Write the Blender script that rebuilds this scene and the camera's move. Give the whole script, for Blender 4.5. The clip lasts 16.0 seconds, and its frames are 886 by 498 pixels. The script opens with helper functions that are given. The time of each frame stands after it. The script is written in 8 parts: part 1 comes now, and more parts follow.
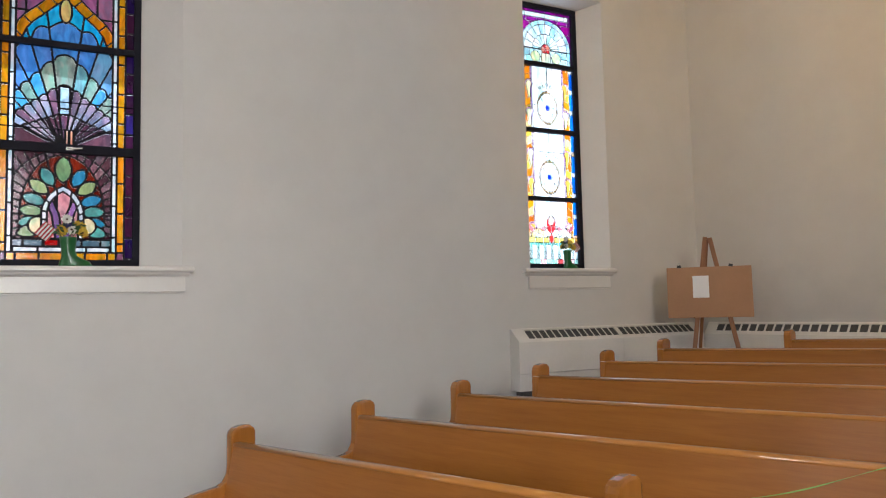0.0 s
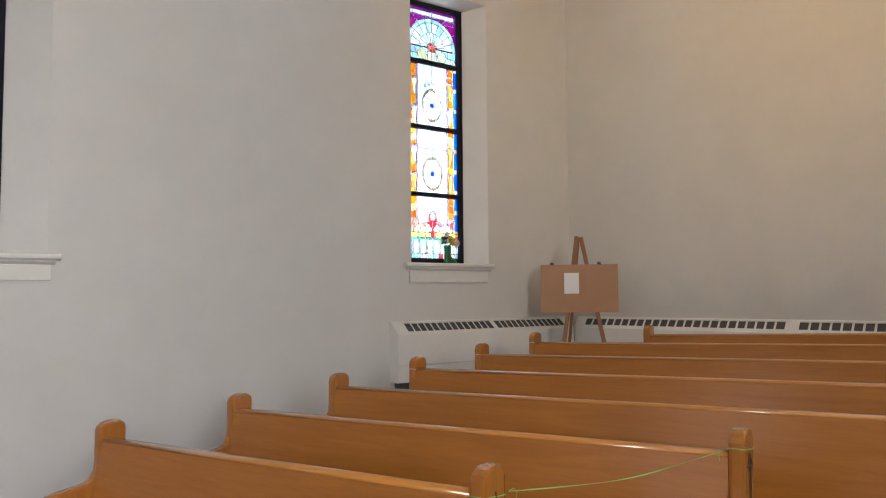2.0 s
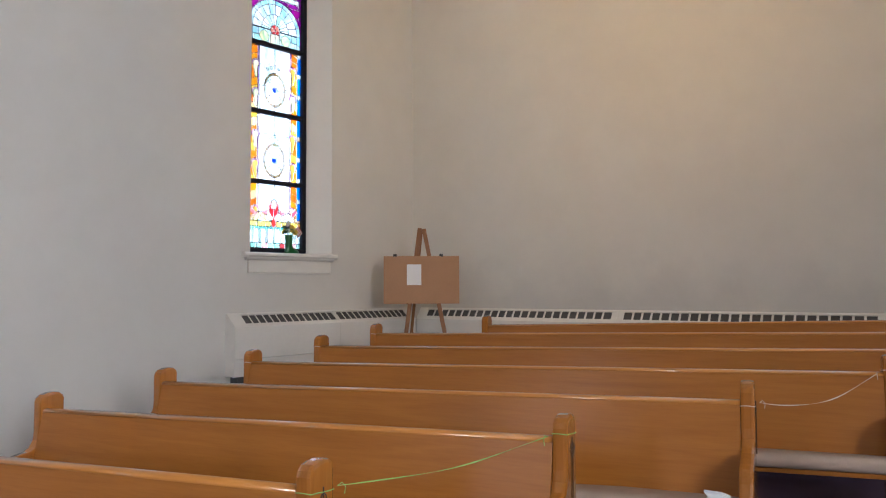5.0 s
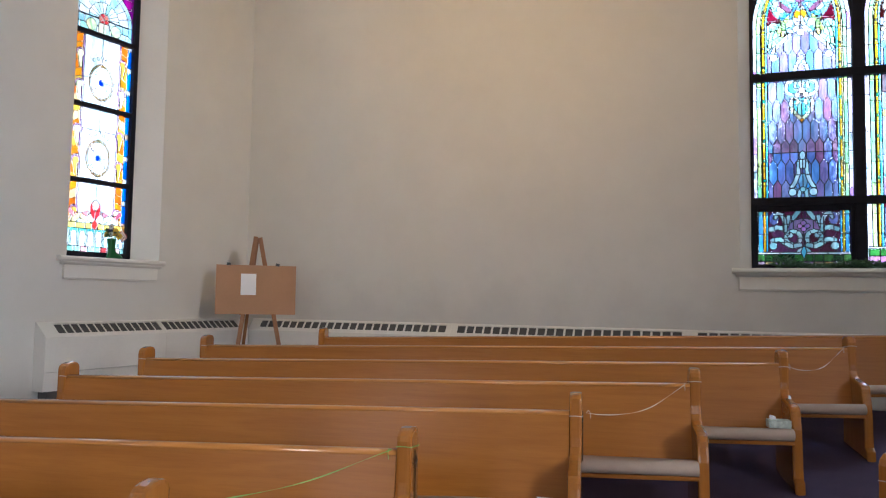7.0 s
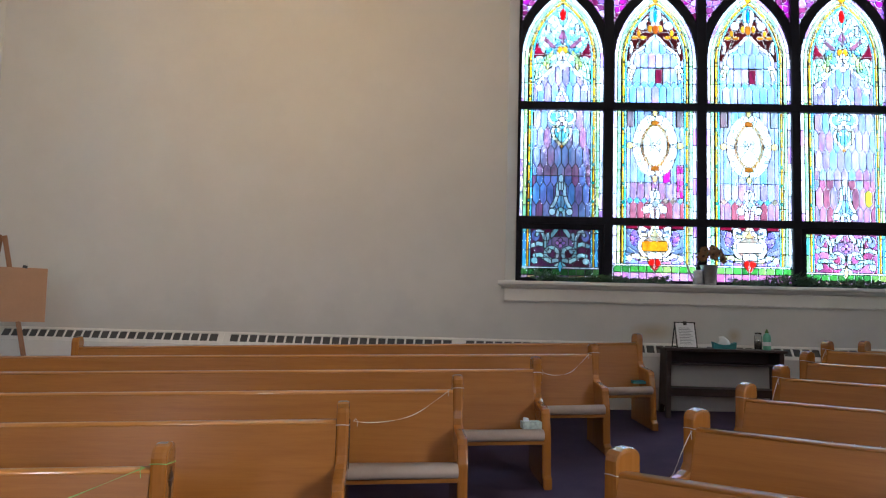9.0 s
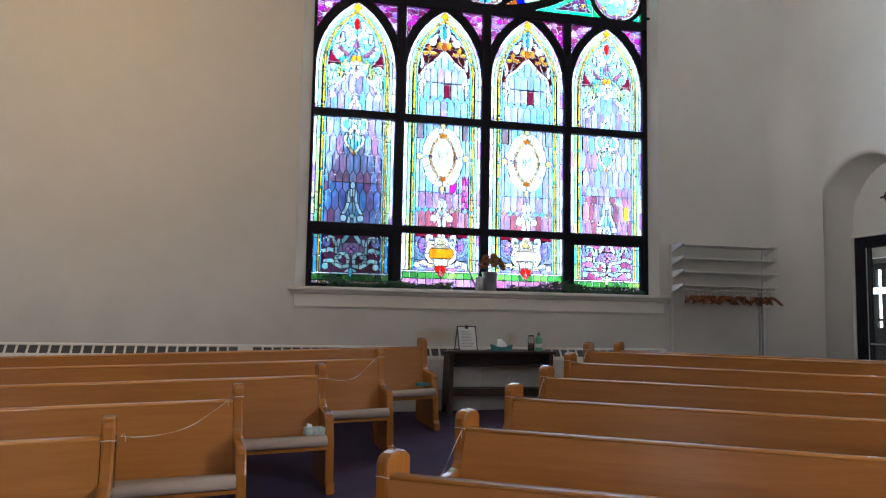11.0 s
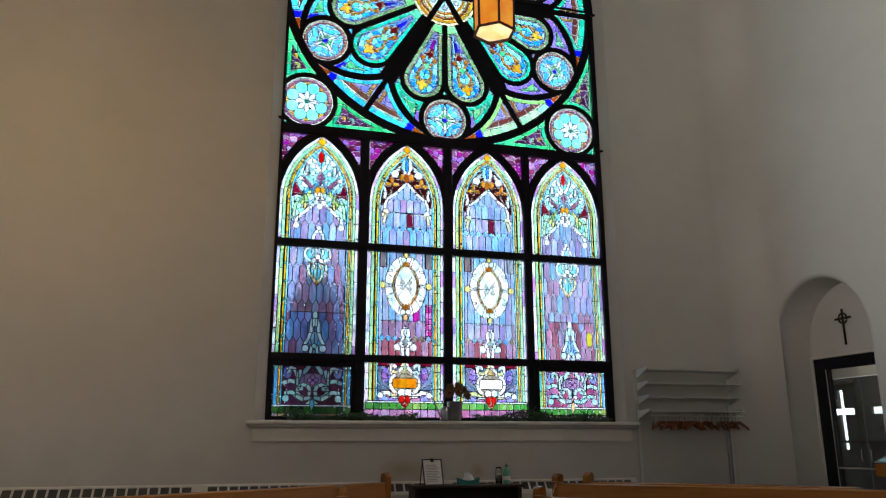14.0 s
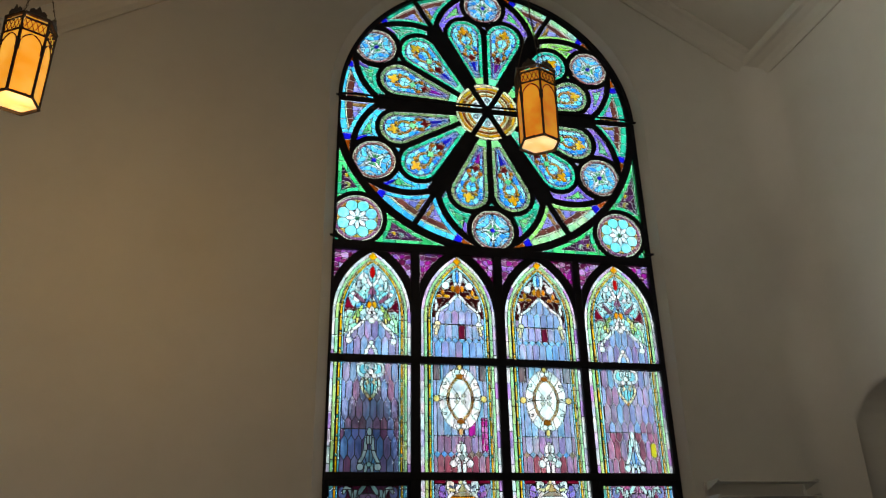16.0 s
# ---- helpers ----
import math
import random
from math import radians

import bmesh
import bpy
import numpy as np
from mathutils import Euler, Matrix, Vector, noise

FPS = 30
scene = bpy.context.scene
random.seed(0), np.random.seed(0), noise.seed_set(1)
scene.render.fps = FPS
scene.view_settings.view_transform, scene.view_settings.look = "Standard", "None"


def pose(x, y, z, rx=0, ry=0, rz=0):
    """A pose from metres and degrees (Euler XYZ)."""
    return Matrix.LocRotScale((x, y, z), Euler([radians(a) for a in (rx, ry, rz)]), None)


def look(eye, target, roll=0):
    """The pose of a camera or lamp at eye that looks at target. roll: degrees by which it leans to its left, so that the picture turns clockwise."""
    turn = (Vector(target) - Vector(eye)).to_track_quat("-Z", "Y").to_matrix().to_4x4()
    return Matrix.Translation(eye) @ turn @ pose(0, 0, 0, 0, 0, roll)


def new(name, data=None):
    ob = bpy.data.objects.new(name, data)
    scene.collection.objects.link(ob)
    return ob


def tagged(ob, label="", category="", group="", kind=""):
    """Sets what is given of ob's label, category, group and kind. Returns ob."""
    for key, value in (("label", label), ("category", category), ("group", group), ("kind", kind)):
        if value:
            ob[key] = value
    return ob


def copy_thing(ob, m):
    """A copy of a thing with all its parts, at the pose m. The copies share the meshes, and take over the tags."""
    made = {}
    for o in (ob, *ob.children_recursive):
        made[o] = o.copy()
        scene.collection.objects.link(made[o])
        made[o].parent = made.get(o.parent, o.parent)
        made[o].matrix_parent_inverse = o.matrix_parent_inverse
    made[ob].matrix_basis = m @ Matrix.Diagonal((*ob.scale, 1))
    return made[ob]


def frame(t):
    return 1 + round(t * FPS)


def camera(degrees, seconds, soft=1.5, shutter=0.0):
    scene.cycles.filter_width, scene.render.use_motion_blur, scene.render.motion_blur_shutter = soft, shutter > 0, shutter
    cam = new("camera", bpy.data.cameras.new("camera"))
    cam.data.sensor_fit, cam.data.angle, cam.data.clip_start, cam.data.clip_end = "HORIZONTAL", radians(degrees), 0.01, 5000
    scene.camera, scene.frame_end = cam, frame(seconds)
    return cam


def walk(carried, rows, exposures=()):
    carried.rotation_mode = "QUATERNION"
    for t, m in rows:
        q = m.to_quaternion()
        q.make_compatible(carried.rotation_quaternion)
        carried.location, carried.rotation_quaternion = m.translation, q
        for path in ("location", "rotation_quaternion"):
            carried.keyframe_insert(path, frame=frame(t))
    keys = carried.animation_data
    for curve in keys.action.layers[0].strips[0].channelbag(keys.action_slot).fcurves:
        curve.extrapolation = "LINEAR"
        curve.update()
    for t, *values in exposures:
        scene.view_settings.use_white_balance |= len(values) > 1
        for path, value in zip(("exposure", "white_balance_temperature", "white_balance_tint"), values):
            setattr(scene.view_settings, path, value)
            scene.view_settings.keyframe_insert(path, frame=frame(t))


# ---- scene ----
cam = camera(60.85, 16.0, soft=1.15)
# seconds, x, y, z, yaw, pitch, roll
ROWS = [
    (0.0, 1.028, 0.048, 1.076, 51.996, 4.399, 1.251),
    (0.5, 1.022, 0.040, 1.069, 50.381, 3.929, 1.158),
    (1.0, 1.050, 0.024, 1.086, 48.366, 3.858, 1.138),
    (1.5, 1.106, -0.014, 1.103, 45.757, 3.888, 0.891),
    (2.0, 1.142, -0.024, 1.114, 43.117, 3.500, 0.449),
    (2.5, 1.127, 0.023, 1.094, 40.749, 3.405, 0.607),
    (3.0, 1.185, 0.056, 1.100, 39.099, 3.418, 0.393),
    (3.5, 1.234, 0.081, 1.098, 37.814, 3.368, -0.110),
    (4.0, 1.213, 0.108, 1.091, 35.307, 3.306, 0.283),
    (6.3, 1.083, 0.012, 1.127, 25.264, 2.982, -0.552),
    (6.5, 1.077, 0.020, 1.122, 23.538, 3.218, -0.547),
    (7.0, 1.083, 0.014, 1.117, 18.812, 3.735, -0.891),
    (7.5, 1.090, -0.002, 1.129, 14.522, 4.077, -1.152),
    (8.0, 1.110, -0.000, 1.130, 10.310, 4.374, -1.414),
    (8.5, 1.127, 0.003, 1.127, 6.104, 4.477, -1.444),
    (9.0, 1.154, -0.008, 1.134, 2.449, 4.599, -1.421),
    (9.5, 1.171, -0.031, 1.144, -0.957, 4.847, -1.733),
    (10.0, 1.198, -0.043, 1.141, -4.732, 5.064, -1.702),
    (10.2, 1.205, -0.061, 1.140, -6.531, 5.033, -1.696),
    (12.3, 1.338, -0.131, 1.205, -17.442, 6.805, 0.351),
    (12.5, 1.351, -0.149, 1.198, -17.184, 7.778, 0.271),
    (13.0, 1.301, -0.117, 1.219, -16.595, 10.171, 0.501),
    (13.5, 1.258, -0.098, 1.238, -16.027, 12.368, 0.323),
    (14.0, 1.247, -0.100, 1.252, -15.350, 14.352, 0.119),
    (14.5, 1.224, -0.094, 1.265, -14.534, 16.494, 0.116),
    (15.0, 1.220, -0.093, 1.268, -13.374, 18.792, 0.359),
    (15.5, 1.223, -0.081, 1.262, -12.044, 20.964, 0.841),
    (16.0, 1.218, -0.073, 1.271, -11.191, 22.723, 0.988),
]
# seconds, stops, kelvin, tint
EXPOSURES = [(0, -0.63, 6200, 13), (4, -0.52, 5950, 14), (7, -0.5, 5700, 13), (10, -0.69, 5750, 12), (12.5, -1.0, 6050, 13), (13.5, -1.45, 6300, 13), (14.5, -1.82, 6700, 9), (16, -2.03, 7400, 7)]
walk(cam, [(t, pose(x, y, z, 90 + pitch, roll, yaw)) for t, x, y, z, yaw, pitch, roll in ROWS], EXPOSURES)

# ---- world and light ----
world = bpy.data.worlds.new("sky")
scene.world = world
world.use_nodes = True
wn = world.node_tree
sky = wn.nodes.new("ShaderNodeTexSky")
sky.sky_type, sky.sun_disc = "NISHITA", False
sky.sun_elevation, sky.sun_rotation = radians(40), radians(200)
wn.links.new(sky.outputs[0], wn.nodes["Background"].inputs[0])
wn.nodes["Background"].inputs[1].default_value = 0.1


def area_lamp(name, eye, target, sx, sy, radiance, colour, spread=180):
    """Rectangular lamp for skylight outside a window, added fill or a ceiling light."""
    data = bpy.data.lights.new(name, "AREA")
    data.shape, data.size, data.size_y = "RECTANGLE", sx, sy
    data.energy, data.color = radiance * math.pi * sx * sy, colour
    data.spread = radians(spread)
    ob = new(name, data)
    ob.matrix_world = look(eye, target)
    return ob


# the room's plan: far wall at y = 9, canted side wall through (-4.852, 9), door wall at x = 8.35
FAR_Y, DOOR_X = 9.0, 8.35
CANT = radians(-10.923)
CORNER = Vector((-4.852, FAR_Y))
ALONG = Vector((math.sin(CANT), -math.cos(CANT)))     # along the side wall, towards the camera
OUT = Vector((-math.cos(CANT), -math.sin(CANT)))      # out of the room through the side wall


def side(s, o=0.0, z=0.0):
    """A place on the side wall: s metres from the corner, o metres outwards."""
    p = CORNER + ALONG * s + OUT * o
    return Vector((p.x, p.y, z))


def floor_z(x, y):
    """The floor rises gently to the back of the room."""
    x, y = min(max(x, -6.5), 8.35), max(y, 0.2)
    return 0.013 * (x - 4) + 0.075 * (y - 8.2) + 0.011 * max(0.0, x - 1.8 - 0.658 * (y - 3.36)) - 0.14 * max(0.0, -3.9 - x)


SKY = (0.86, 0.94, 1.0)
area_lamp("sky_far_window", (3.88, 12.4, 6.0), (3.88, 0, 5.6), 12.0, 12.0, 6.0, SKY)
p2 = side(2.2, 1.0, 3.2)
area_lamp("sky_side_window", p2, side(2.2, -3, 3.2), 2.6, 4.2, 5.5, SKY)
p1 = side(7.75, 1.0, 3.0)
area_lamp("sky_shaded_window", p1, side(7.75, -3, 3.0), 3.4, 4.4, 1.9, (0.9, 0.95, 1.0))
# fill lamps added at invented openings of the unseen walls to brighten the room
area_lamp("fill_lamp_front_a", (-2.5, -7.9, 3.2), (-2.5, 0, 2.0), 1.6, 3.6, 8.0, (1.0, 0.98, 0.95))
area_lamp("fill_lamp_front_b", (5.0, -7.9, 3.2), (5.0, 0, 2.6), 1.6, 3.6, 1.5, (1.0, 0.98, 0.95))
area_lamp("fill_lamp_door_wall", (8.28, -3.0, 3.2), (-6, -0.8, 0.4), 1.6, 3.6, 30.0, (1.0, 0.98, 0.95), 110)
area_lamp("fill_lamp_side_unseen", side(13.25, 0.05, 3.2), (8.35, 2.2, 6.6), 2.2, 3.3, 22.0, (1.0, 0.93, 0.83), 50)

# ---- materials ----
def nodes_of(name):
    m = bpy.data.materials.new(name)
    m.use_nodes = True
    nt = m.node_tree
    return m, nt, nt.nodes["Principled BSDF"]


def add(nt, kind, **sets):
    n = nt.nodes.new(kind)
    for k, v in sets.items():
        n.inputs[k].default_value = v
    return n


def ramp(nt, fac, a, b, lo=0.3, hi=0.7):
    r = nt.nodes.new("ShaderNodeValToRGB")
    r.color_ramp.elements[0].position, r.color_ramp.elements[1].position = lo, hi
    r.color_ramp.elements[0].color, r.color_ramp.elements[1].color = (*a, 1), (*b, 1)
    nt.links.new(fac, r.inputs[0])
    return r.outputs[0]


def coords(nt, scale=(1, 1, 1), which="Object"):
    tc = nt.nodes.new("ShaderNodeTexCoord")
    mp = nt.nodes.new("ShaderNodeMapping")
    mp.inputs["Scale"].default_value = scale
    nt.links.new(tc.outputs[which], mp.inputs[0])
    return mp.outputs[0]


def bump(nt, bsdf, height, strength, distance=0.002):
    b = add(nt, "ShaderNodeBump", Strength=strength, Distance=distance)
    nt.links.new(height, b.inputs["Height"])
    nt.links.new(b.outputs[0], bsdf.inputs["Normal"])


def plain(name, colour, rough=0.5, metal=0.0, vary=0.12, scale=6.0, bumps=0.1, spec=0.5):
    """A surface with variation at two scales and a fine relief."""
    m, nt, bs = nodes_of(name)
    co = coords(nt)
    n1 = add(nt, "ShaderNodeTexNoise", Scale=scale, Detail=4.0)
    n2 = add(nt, "ShaderNodeTexNoise", Scale=scale * 14, Detail=3.0)
    for n in (n1, n2):
        nt.links.new(co, n.inputs["Vector"])
    mix = add(nt, "ShaderNodeMath")
    mix.operation = "MULTIPLY_ADD"
    mix.inputs[1].default_value = 0.3
    nt.links.new(n2.outputs[0], mix.inputs[0])
    nt.links.new(n1.outputs[0], mix.inputs[2])
    lo = tuple(c * (1 - vary) for c in colour)
    hi = tuple(min(1, c * (1 + vary)) for c in colour)
    nt.links.new(ramp(nt, mix.outputs[0], lo, hi, 0.4, 0.9), bs.inputs["Base Color"])
    bs.inputs["Roughness"].default_value, bs.inputs["Metallic"].default_value = rough, metal
    bs.inputs["Specular IOR Level"].default_value = spec
    if bumps:
        bump(nt, bs, n2.outputs[0], bumps)
    return m


def wood(name, dark, light, rough=0.35, grain=(1.2, 22, 22), coat=0.3, polish=0.18):
    """Varnished wood: long grain along the local x axis, pores and slow tone changes, each object its own tone."""
    m, nt, bs = nodes_of(name)
    info = nt.nodes.new("ShaderNodeObjectInfo")
    tc = nt.nodes.new("ShaderNodeTexCoord")
    off = nt.nodes.new("ShaderNodeVectorMath")
    off.operation = "ADD"
    sh = nt.nodes.new("ShaderNodeMath")
    sh.operation = "MULTIPLY"
    sh.inputs[1].default_value = 31.0
    nt.links.new(info.outputs["Random"], sh.inputs[0])
    nt.links.new(tc.outputs["Object"], off.inputs[0])
    nt.links.new(sh.outputs[0], off.inputs[1])
    mp = nt.nodes.new("ShaderNodeMapping")
    mp.inputs["Scale"].default_value = grain
    nt.links.new(off.outputs[0], mp.inputs[0])
    n1 = add(nt, "ShaderNodeTexNoise", Scale=1.0, Detail=5.0, Roughness=0.6, Distortion=0.8)
    n2 = add(nt, "ShaderNodeTexNoise", Scale=6.0, Detail=3.0)
    n3 = add(nt, "ShaderNodeTexNoise", Scale=0.9, Detail=2.0)
    nt.links.new(mp.outputs[0], n1.inputs["Vector"])
    nt.links.new(mp.outputs[0], n2.inputs["Vector"])
    nt.links.new(off.outputs[0], n3.inputs["Vector"])
    c1 = ramp(nt, n1.outputs[0], dark, light, 0.18, 0.82)
    dk = tuple(c * 0.72 for c in dark)
    c2 = ramp(nt, n2.outputs[0], dk, (1, 1, 1), 0.3, 0.52)
    mul = nt.nodes.new("ShaderNodeMixRGB")
    mul.blend_type = "MULTIPLY"
    mul.inputs[0].default_value = 0.09
    nt.links.new(c1, mul.inputs[1])
    nt.links.new(c2, mul.inputs[2])
    tone = nt.nodes.new("ShaderNodeMixRGB")
    tone.blend_type = "MULTIPLY"
    tone.inputs[0].default_value = 0.5
    nt.links.new(mul.outputs[0], tone.inputs[1])
    nt.links.new(ramp(nt, n3.outputs[0], (0.82, 0.8, 0.78), (1, 1, 1), 0.3, 0.7), tone.inputs[2])
    nt.links.new(tone.outputs[0], bs.inputs["Base Color"])
    bs.inputs["Roughness"].default_value = rough
    bs.inputs["Specular IOR Level"].default_value = 0.25
    bs.inputs["Coat Weight"].default_value, bs.inputs["Coat Roughness"].default_value = coat, polish
    bump(nt, bs, n2.outputs[0], 0.08, 0.001)
    return m


def wall_paint(name, colour, soot, smudge=False):
    """Rolled wall paint on plaster: slow unevenness, faint stains, orange-peel relief."""
    m, nt, bs = nodes_of(name)
    co = coords(nt)
    n1 = add(nt, "ShaderNodeTexNoise", Scale=0.5, Detail=5.0, Roughness=0.55)
    n2 = add(nt, "ShaderNodeTexNoise", Scale=2.6, Detail=6.0, Roughness=0.65)
    n3 = add(nt, "ShaderNodeTexNoise", Scale=160.0, Detail=2.0)
    for n in (n1, n2, n3):
        nt.links.new(co, n.inputs["Vector"])
    c1 = ramp(nt, n1.outputs[0], tuple(c * 0.94 for c in colour), colour, 0.35, 0.65)
    mul = nt.nodes.new("ShaderNodeMixRGB")
    mul.blend_type = "MULTIPLY"
    mul.inputs[0].default_value = soot
    nt.links.new(c1, mul.inputs[1])
    nt.links.new(ramp(nt, n2.outputs[0], (0.8, 0.79, 0.77), (1, 1, 1), 0.35, 0.6), mul.inputs[2])
    out = mul.outputs[0]
    if smudge:
        # greyish dust streaks left above the heaters, ragged at their upper edge
        sep = nt.nodes.new("ShaderNodeSeparateXYZ")
        nt.links.new(co, sep.inputs[0])
        n4 = add(nt, "ShaderNodeTexNoise", Scale=1.6, Detail=5.0, Roughness=0.6)
        nt.links.new(co, n4.inputs["Vector"])
        up = nt.nodes.new("ShaderNodeMath")
        up.operation = "MULTIPLY_ADD"
        up.inputs[1].default_value = -1.5
        nt.links.new(n4.outputs[0], up.inputs[0])
        nt.links.new(sep.outputs["Z"], up.inputs[2])
        dust = ramp(nt, up.outputs[0], (0.66, 0.67, 0.7), (1, 1, 1), 0.05, 0.7)
        m3 = nt.nodes.new("ShaderNodeMixRGB")
        m3.blend_type = "MULTIPLY"
        m3.inputs[0].default_value = 0.32
        nt.links.new(out, m3.inputs[1])
        nt.links.new(dust, m3.inputs[2])
        out = m3.outputs[0]
        # two soft tan patches over the heater
        for sx, sz, wx, wz in ((3.24, 0.94, 0.30, 0.12), (4.18, 0.91, 0.10, 0.11)):
            mp = nt.nodes.new("ShaderNodeMapping")
            mp.inputs["Location"].default_value = (-sx / wx, 0, -sz / wz)
            mp.inputs["Scale"].default_value = (1 / wx, 0, 1 / wz)
            nt.links.new(co, mp.inputs[0])
            warp = nt.nodes.new("ShaderNodeVectorMath")
            warp.operation = "LENGTH"
            nt.links.new(mp.outputs[0], warp.inputs[0])
            m4 = nt.nodes.new("ShaderNodeMixRGB")
            m4.blend_type = "MULTIPLY"
            m4.inputs[0].default_value = 1.0
            nt.links.new(out, m4.inputs[1])
            nt.links.new(ramp(nt, warp.outputs["Value"], (0.84, 0.73, 0.56), (1, 1, 1), 0.2, 1.0), m4.inputs[2])
            out = m4.outputs[0]
    nt.links.new(out, bs.inputs["Base Color"])
    bs.inputs["Roughness"].default_value = 0.62
    bump(nt, bs, n3.outputs[0], 0.12, 0.001)
    return m


def carpet(name, a, b):
    m, nt, bs = nodes_of(name)
    co = coords(nt)
    n1 = add(nt, "ShaderNodeTexNoise", Scale=420.0, Detail=2.0)
    n2 = add(nt, "ShaderNodeTexNoise", Scale=3.0, Detail=4.0)
    for n in (n1, n2):
        nt.links.new(co, n.inputs["Vector"])
    mixc = nt.nodes.new("ShaderNodeMixRGB")
    mixc.inputs[0].default_value = 0.35
    nt.links.new(ramp(nt, n1.outputs[0], a, b), mixc.inputs[1])
    nt.links.new(ramp(nt, n2.outputs[0], a, b), mixc.inputs[2])
    nt.links.new(mixc.outputs[0], bs.inputs["Base Color"])
    bs.inputs["Roughness"].default_value = 0.95
    bs.inputs["Specular IOR Level"].default_value = 0.1
    bump(nt, bs, n1.outputs[0], 0.6, 0.004)
    return m


def stained(name, per_object):
    """Streaky coloured glass: lets the sky through in its tint, scatters part of it and shines a little."""
    m, nt, bs = nodes_of(name)
    nt.nodes.remove(bs)
    out = nt.nodes["Material Output"]
    if per_object:
        tint = nt.nodes.new("ShaderNodeObjectInfo").outputs["Color"]
    else:
        at = nt.nodes.new("ShaderNodeAttribute")
        at.attribute_name = "tint"
        tint = at.outputs["Color"]
    co = coords(nt, (9, 9, 4))
    n1 = add(nt, "ShaderNodeTexNoise", Scale=1.0, Detail=4.0, Distortion=1.5)
    nt.links.new(co, n1.inputs["Vector"])
    streak = ramp(nt, n1.outputs[0], (0.48, 0.48, 0.54), (1, 1, 1), 0.34, 0.62)
    mul = nt.nodes.new("ShaderNodeMixRGB")
    mul.blend_type = "MULTIPLY"
    mul.inputs[0].default_value = 0.9
    nt.links.new(tint, mul.inputs[1])
    nt.links.new(streak, mul.inputs[2])
    # slow drifts of hue inside a sheet of hand-made glass
    n2 = add(nt, "ShaderNodeTexNoise", Scale=0.55, Detail=3.0, Distortion=2.0)
    nt.links.new(co, n2.inputs["Vector"])
    drift = nt.nodes.new("ShaderNodeMixRGB")
    drift.blend_type = "MULTIPLY"
    drift.inputs[0].default_value = 0.8
    nt.links.new(mul.outputs[0], drift.inputs[1])
    nt.links.new(ramp(nt, n2.outputs[0], (0.6, 0.92, 1.0), (1.0, 0.84, 0.95), 0.38, 0.62), drift.inputs[2])
    mul = drift
    clear = nt.nodes.new("ShaderNodeBsdfTransparent")
    nt.links.new(mul.outputs[0], clear.inputs[0])
    milk = nt.nodes.new("ShaderNodeBsdfTranslucent")
    nt.links.new(mul.outputs[0], milk.inputs[0])
    m1 = nt.nodes.new("ShaderNodeMixShader")
    m1.inputs[0].default_value = 0.4
    nt.links.new(clear.outputs[0], m1.inputs[1])
    nt.links.new(milk.outputs[0], m1.inputs[2])
    gl = nt.nodes.new("ShaderNodeBsdfGlossy")
    gl.inputs["Roughness"].default_value = 0.12
    m2 = nt.nodes.new("ShaderNodeMixShader")
    m2.inputs[0].default_value = 0.012
    nt.links.new(m1.outputs[0], m2.inputs[1])
    nt.links.new(gl.outputs[0], m2.inputs[2])
    nt.links.new(m2.outputs[0], out.inputs["Surface"])
    return m


def glow(name, colour, strength):
    m, nt, bs = nodes_of(name)
    bs.inputs["Base Color"].default_value = (*colour, 1)
    bs.inputs["Emission Color"].default_value = (*colour, 1)
    bs.inputs["Emission Strength"].default_value = strength
    return m


def clear_glass(name, colour=(0.95, 0.97, 0.96)):
    m, nt, bs = nodes_of(name)
    bs.inputs["Base Color"].default_value = (*colour, 1)
    bs.inputs["Roughness"].default_value = 0.02
    bs.inputs["Transmission Weight"].default_value = 1.0
    return m


M_WALL = wall_paint("cream_wall_paint", (0.66, 0.636, 0.588), 0.14)
M_WALL_FAR = wall_paint("cream_wall_paint_dusty", (0.66, 0.636, 0.588), 0.14, True)
M_CEIL = wall_paint("ceiling_paint", (0.62, 0.59, 0.53), 0.15)
M_TRIM = plain("gloss_trim_paint", (0.72, 0.69, 0.63), 0.35, vary=0.04, scale=3)
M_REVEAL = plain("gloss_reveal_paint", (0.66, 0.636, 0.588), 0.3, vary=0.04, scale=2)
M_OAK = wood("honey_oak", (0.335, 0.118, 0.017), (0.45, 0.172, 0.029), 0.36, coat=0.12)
# rail oak paler than M_OAK: the top edge's highlight is put into its colour
M_RAIL_LIT = wood("polished_oak_rail_lit", (0.48, 0.19, 0.035), (0.62, 0.26, 0.055), 0.28, coat=1.0, polish=0.07)
M_OAK_END = wood("honey_oak_upright", (0.33, 0.118, 0.018), (0.45, 0.172, 0.03), 0.24, grain=(22, 22, 1.4), coat=0.8, polish=0.09)
M_DARKWOOD = wood("dark_table_wood", (0.034, 0.021, 0.02), (0.07, 0.044, 0.04), 0.5, coat=0.0)
M_EASELWOOD = wood("easel_wood", (0.2, 0.08, 0.03), (0.32, 0.15, 0.06), 0.45, grain=(22, 22, 1.4))
M_CUSHION = plain("beige_tweed", (0.43, 0.335, 0.27), 0.95, vary=0.07, scale=9, bumps=0.3, spec=0.1)
M_CARPET = carpet("plum_carpet", (0.048, 0.036, 0.068), (0.108, 0.078, 0.125))
M_HEATER = plain("heater_enamel", (0.74, 0.71, 0.65), 0.4, vary=0.05, scale=2)
# dark for the shade painted behind the heater louvres, and for the plinth
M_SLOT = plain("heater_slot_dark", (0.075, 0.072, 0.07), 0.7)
M_BLACK = plain("black_window_metal", (0.019, 0.019, 0.025), 0.75, vary=0.2, spec=0.04)
M_LEAD = plain("lead_came", (0.014, 0.014, 0.018), 0.6, vary=0.2, spec=0.08)
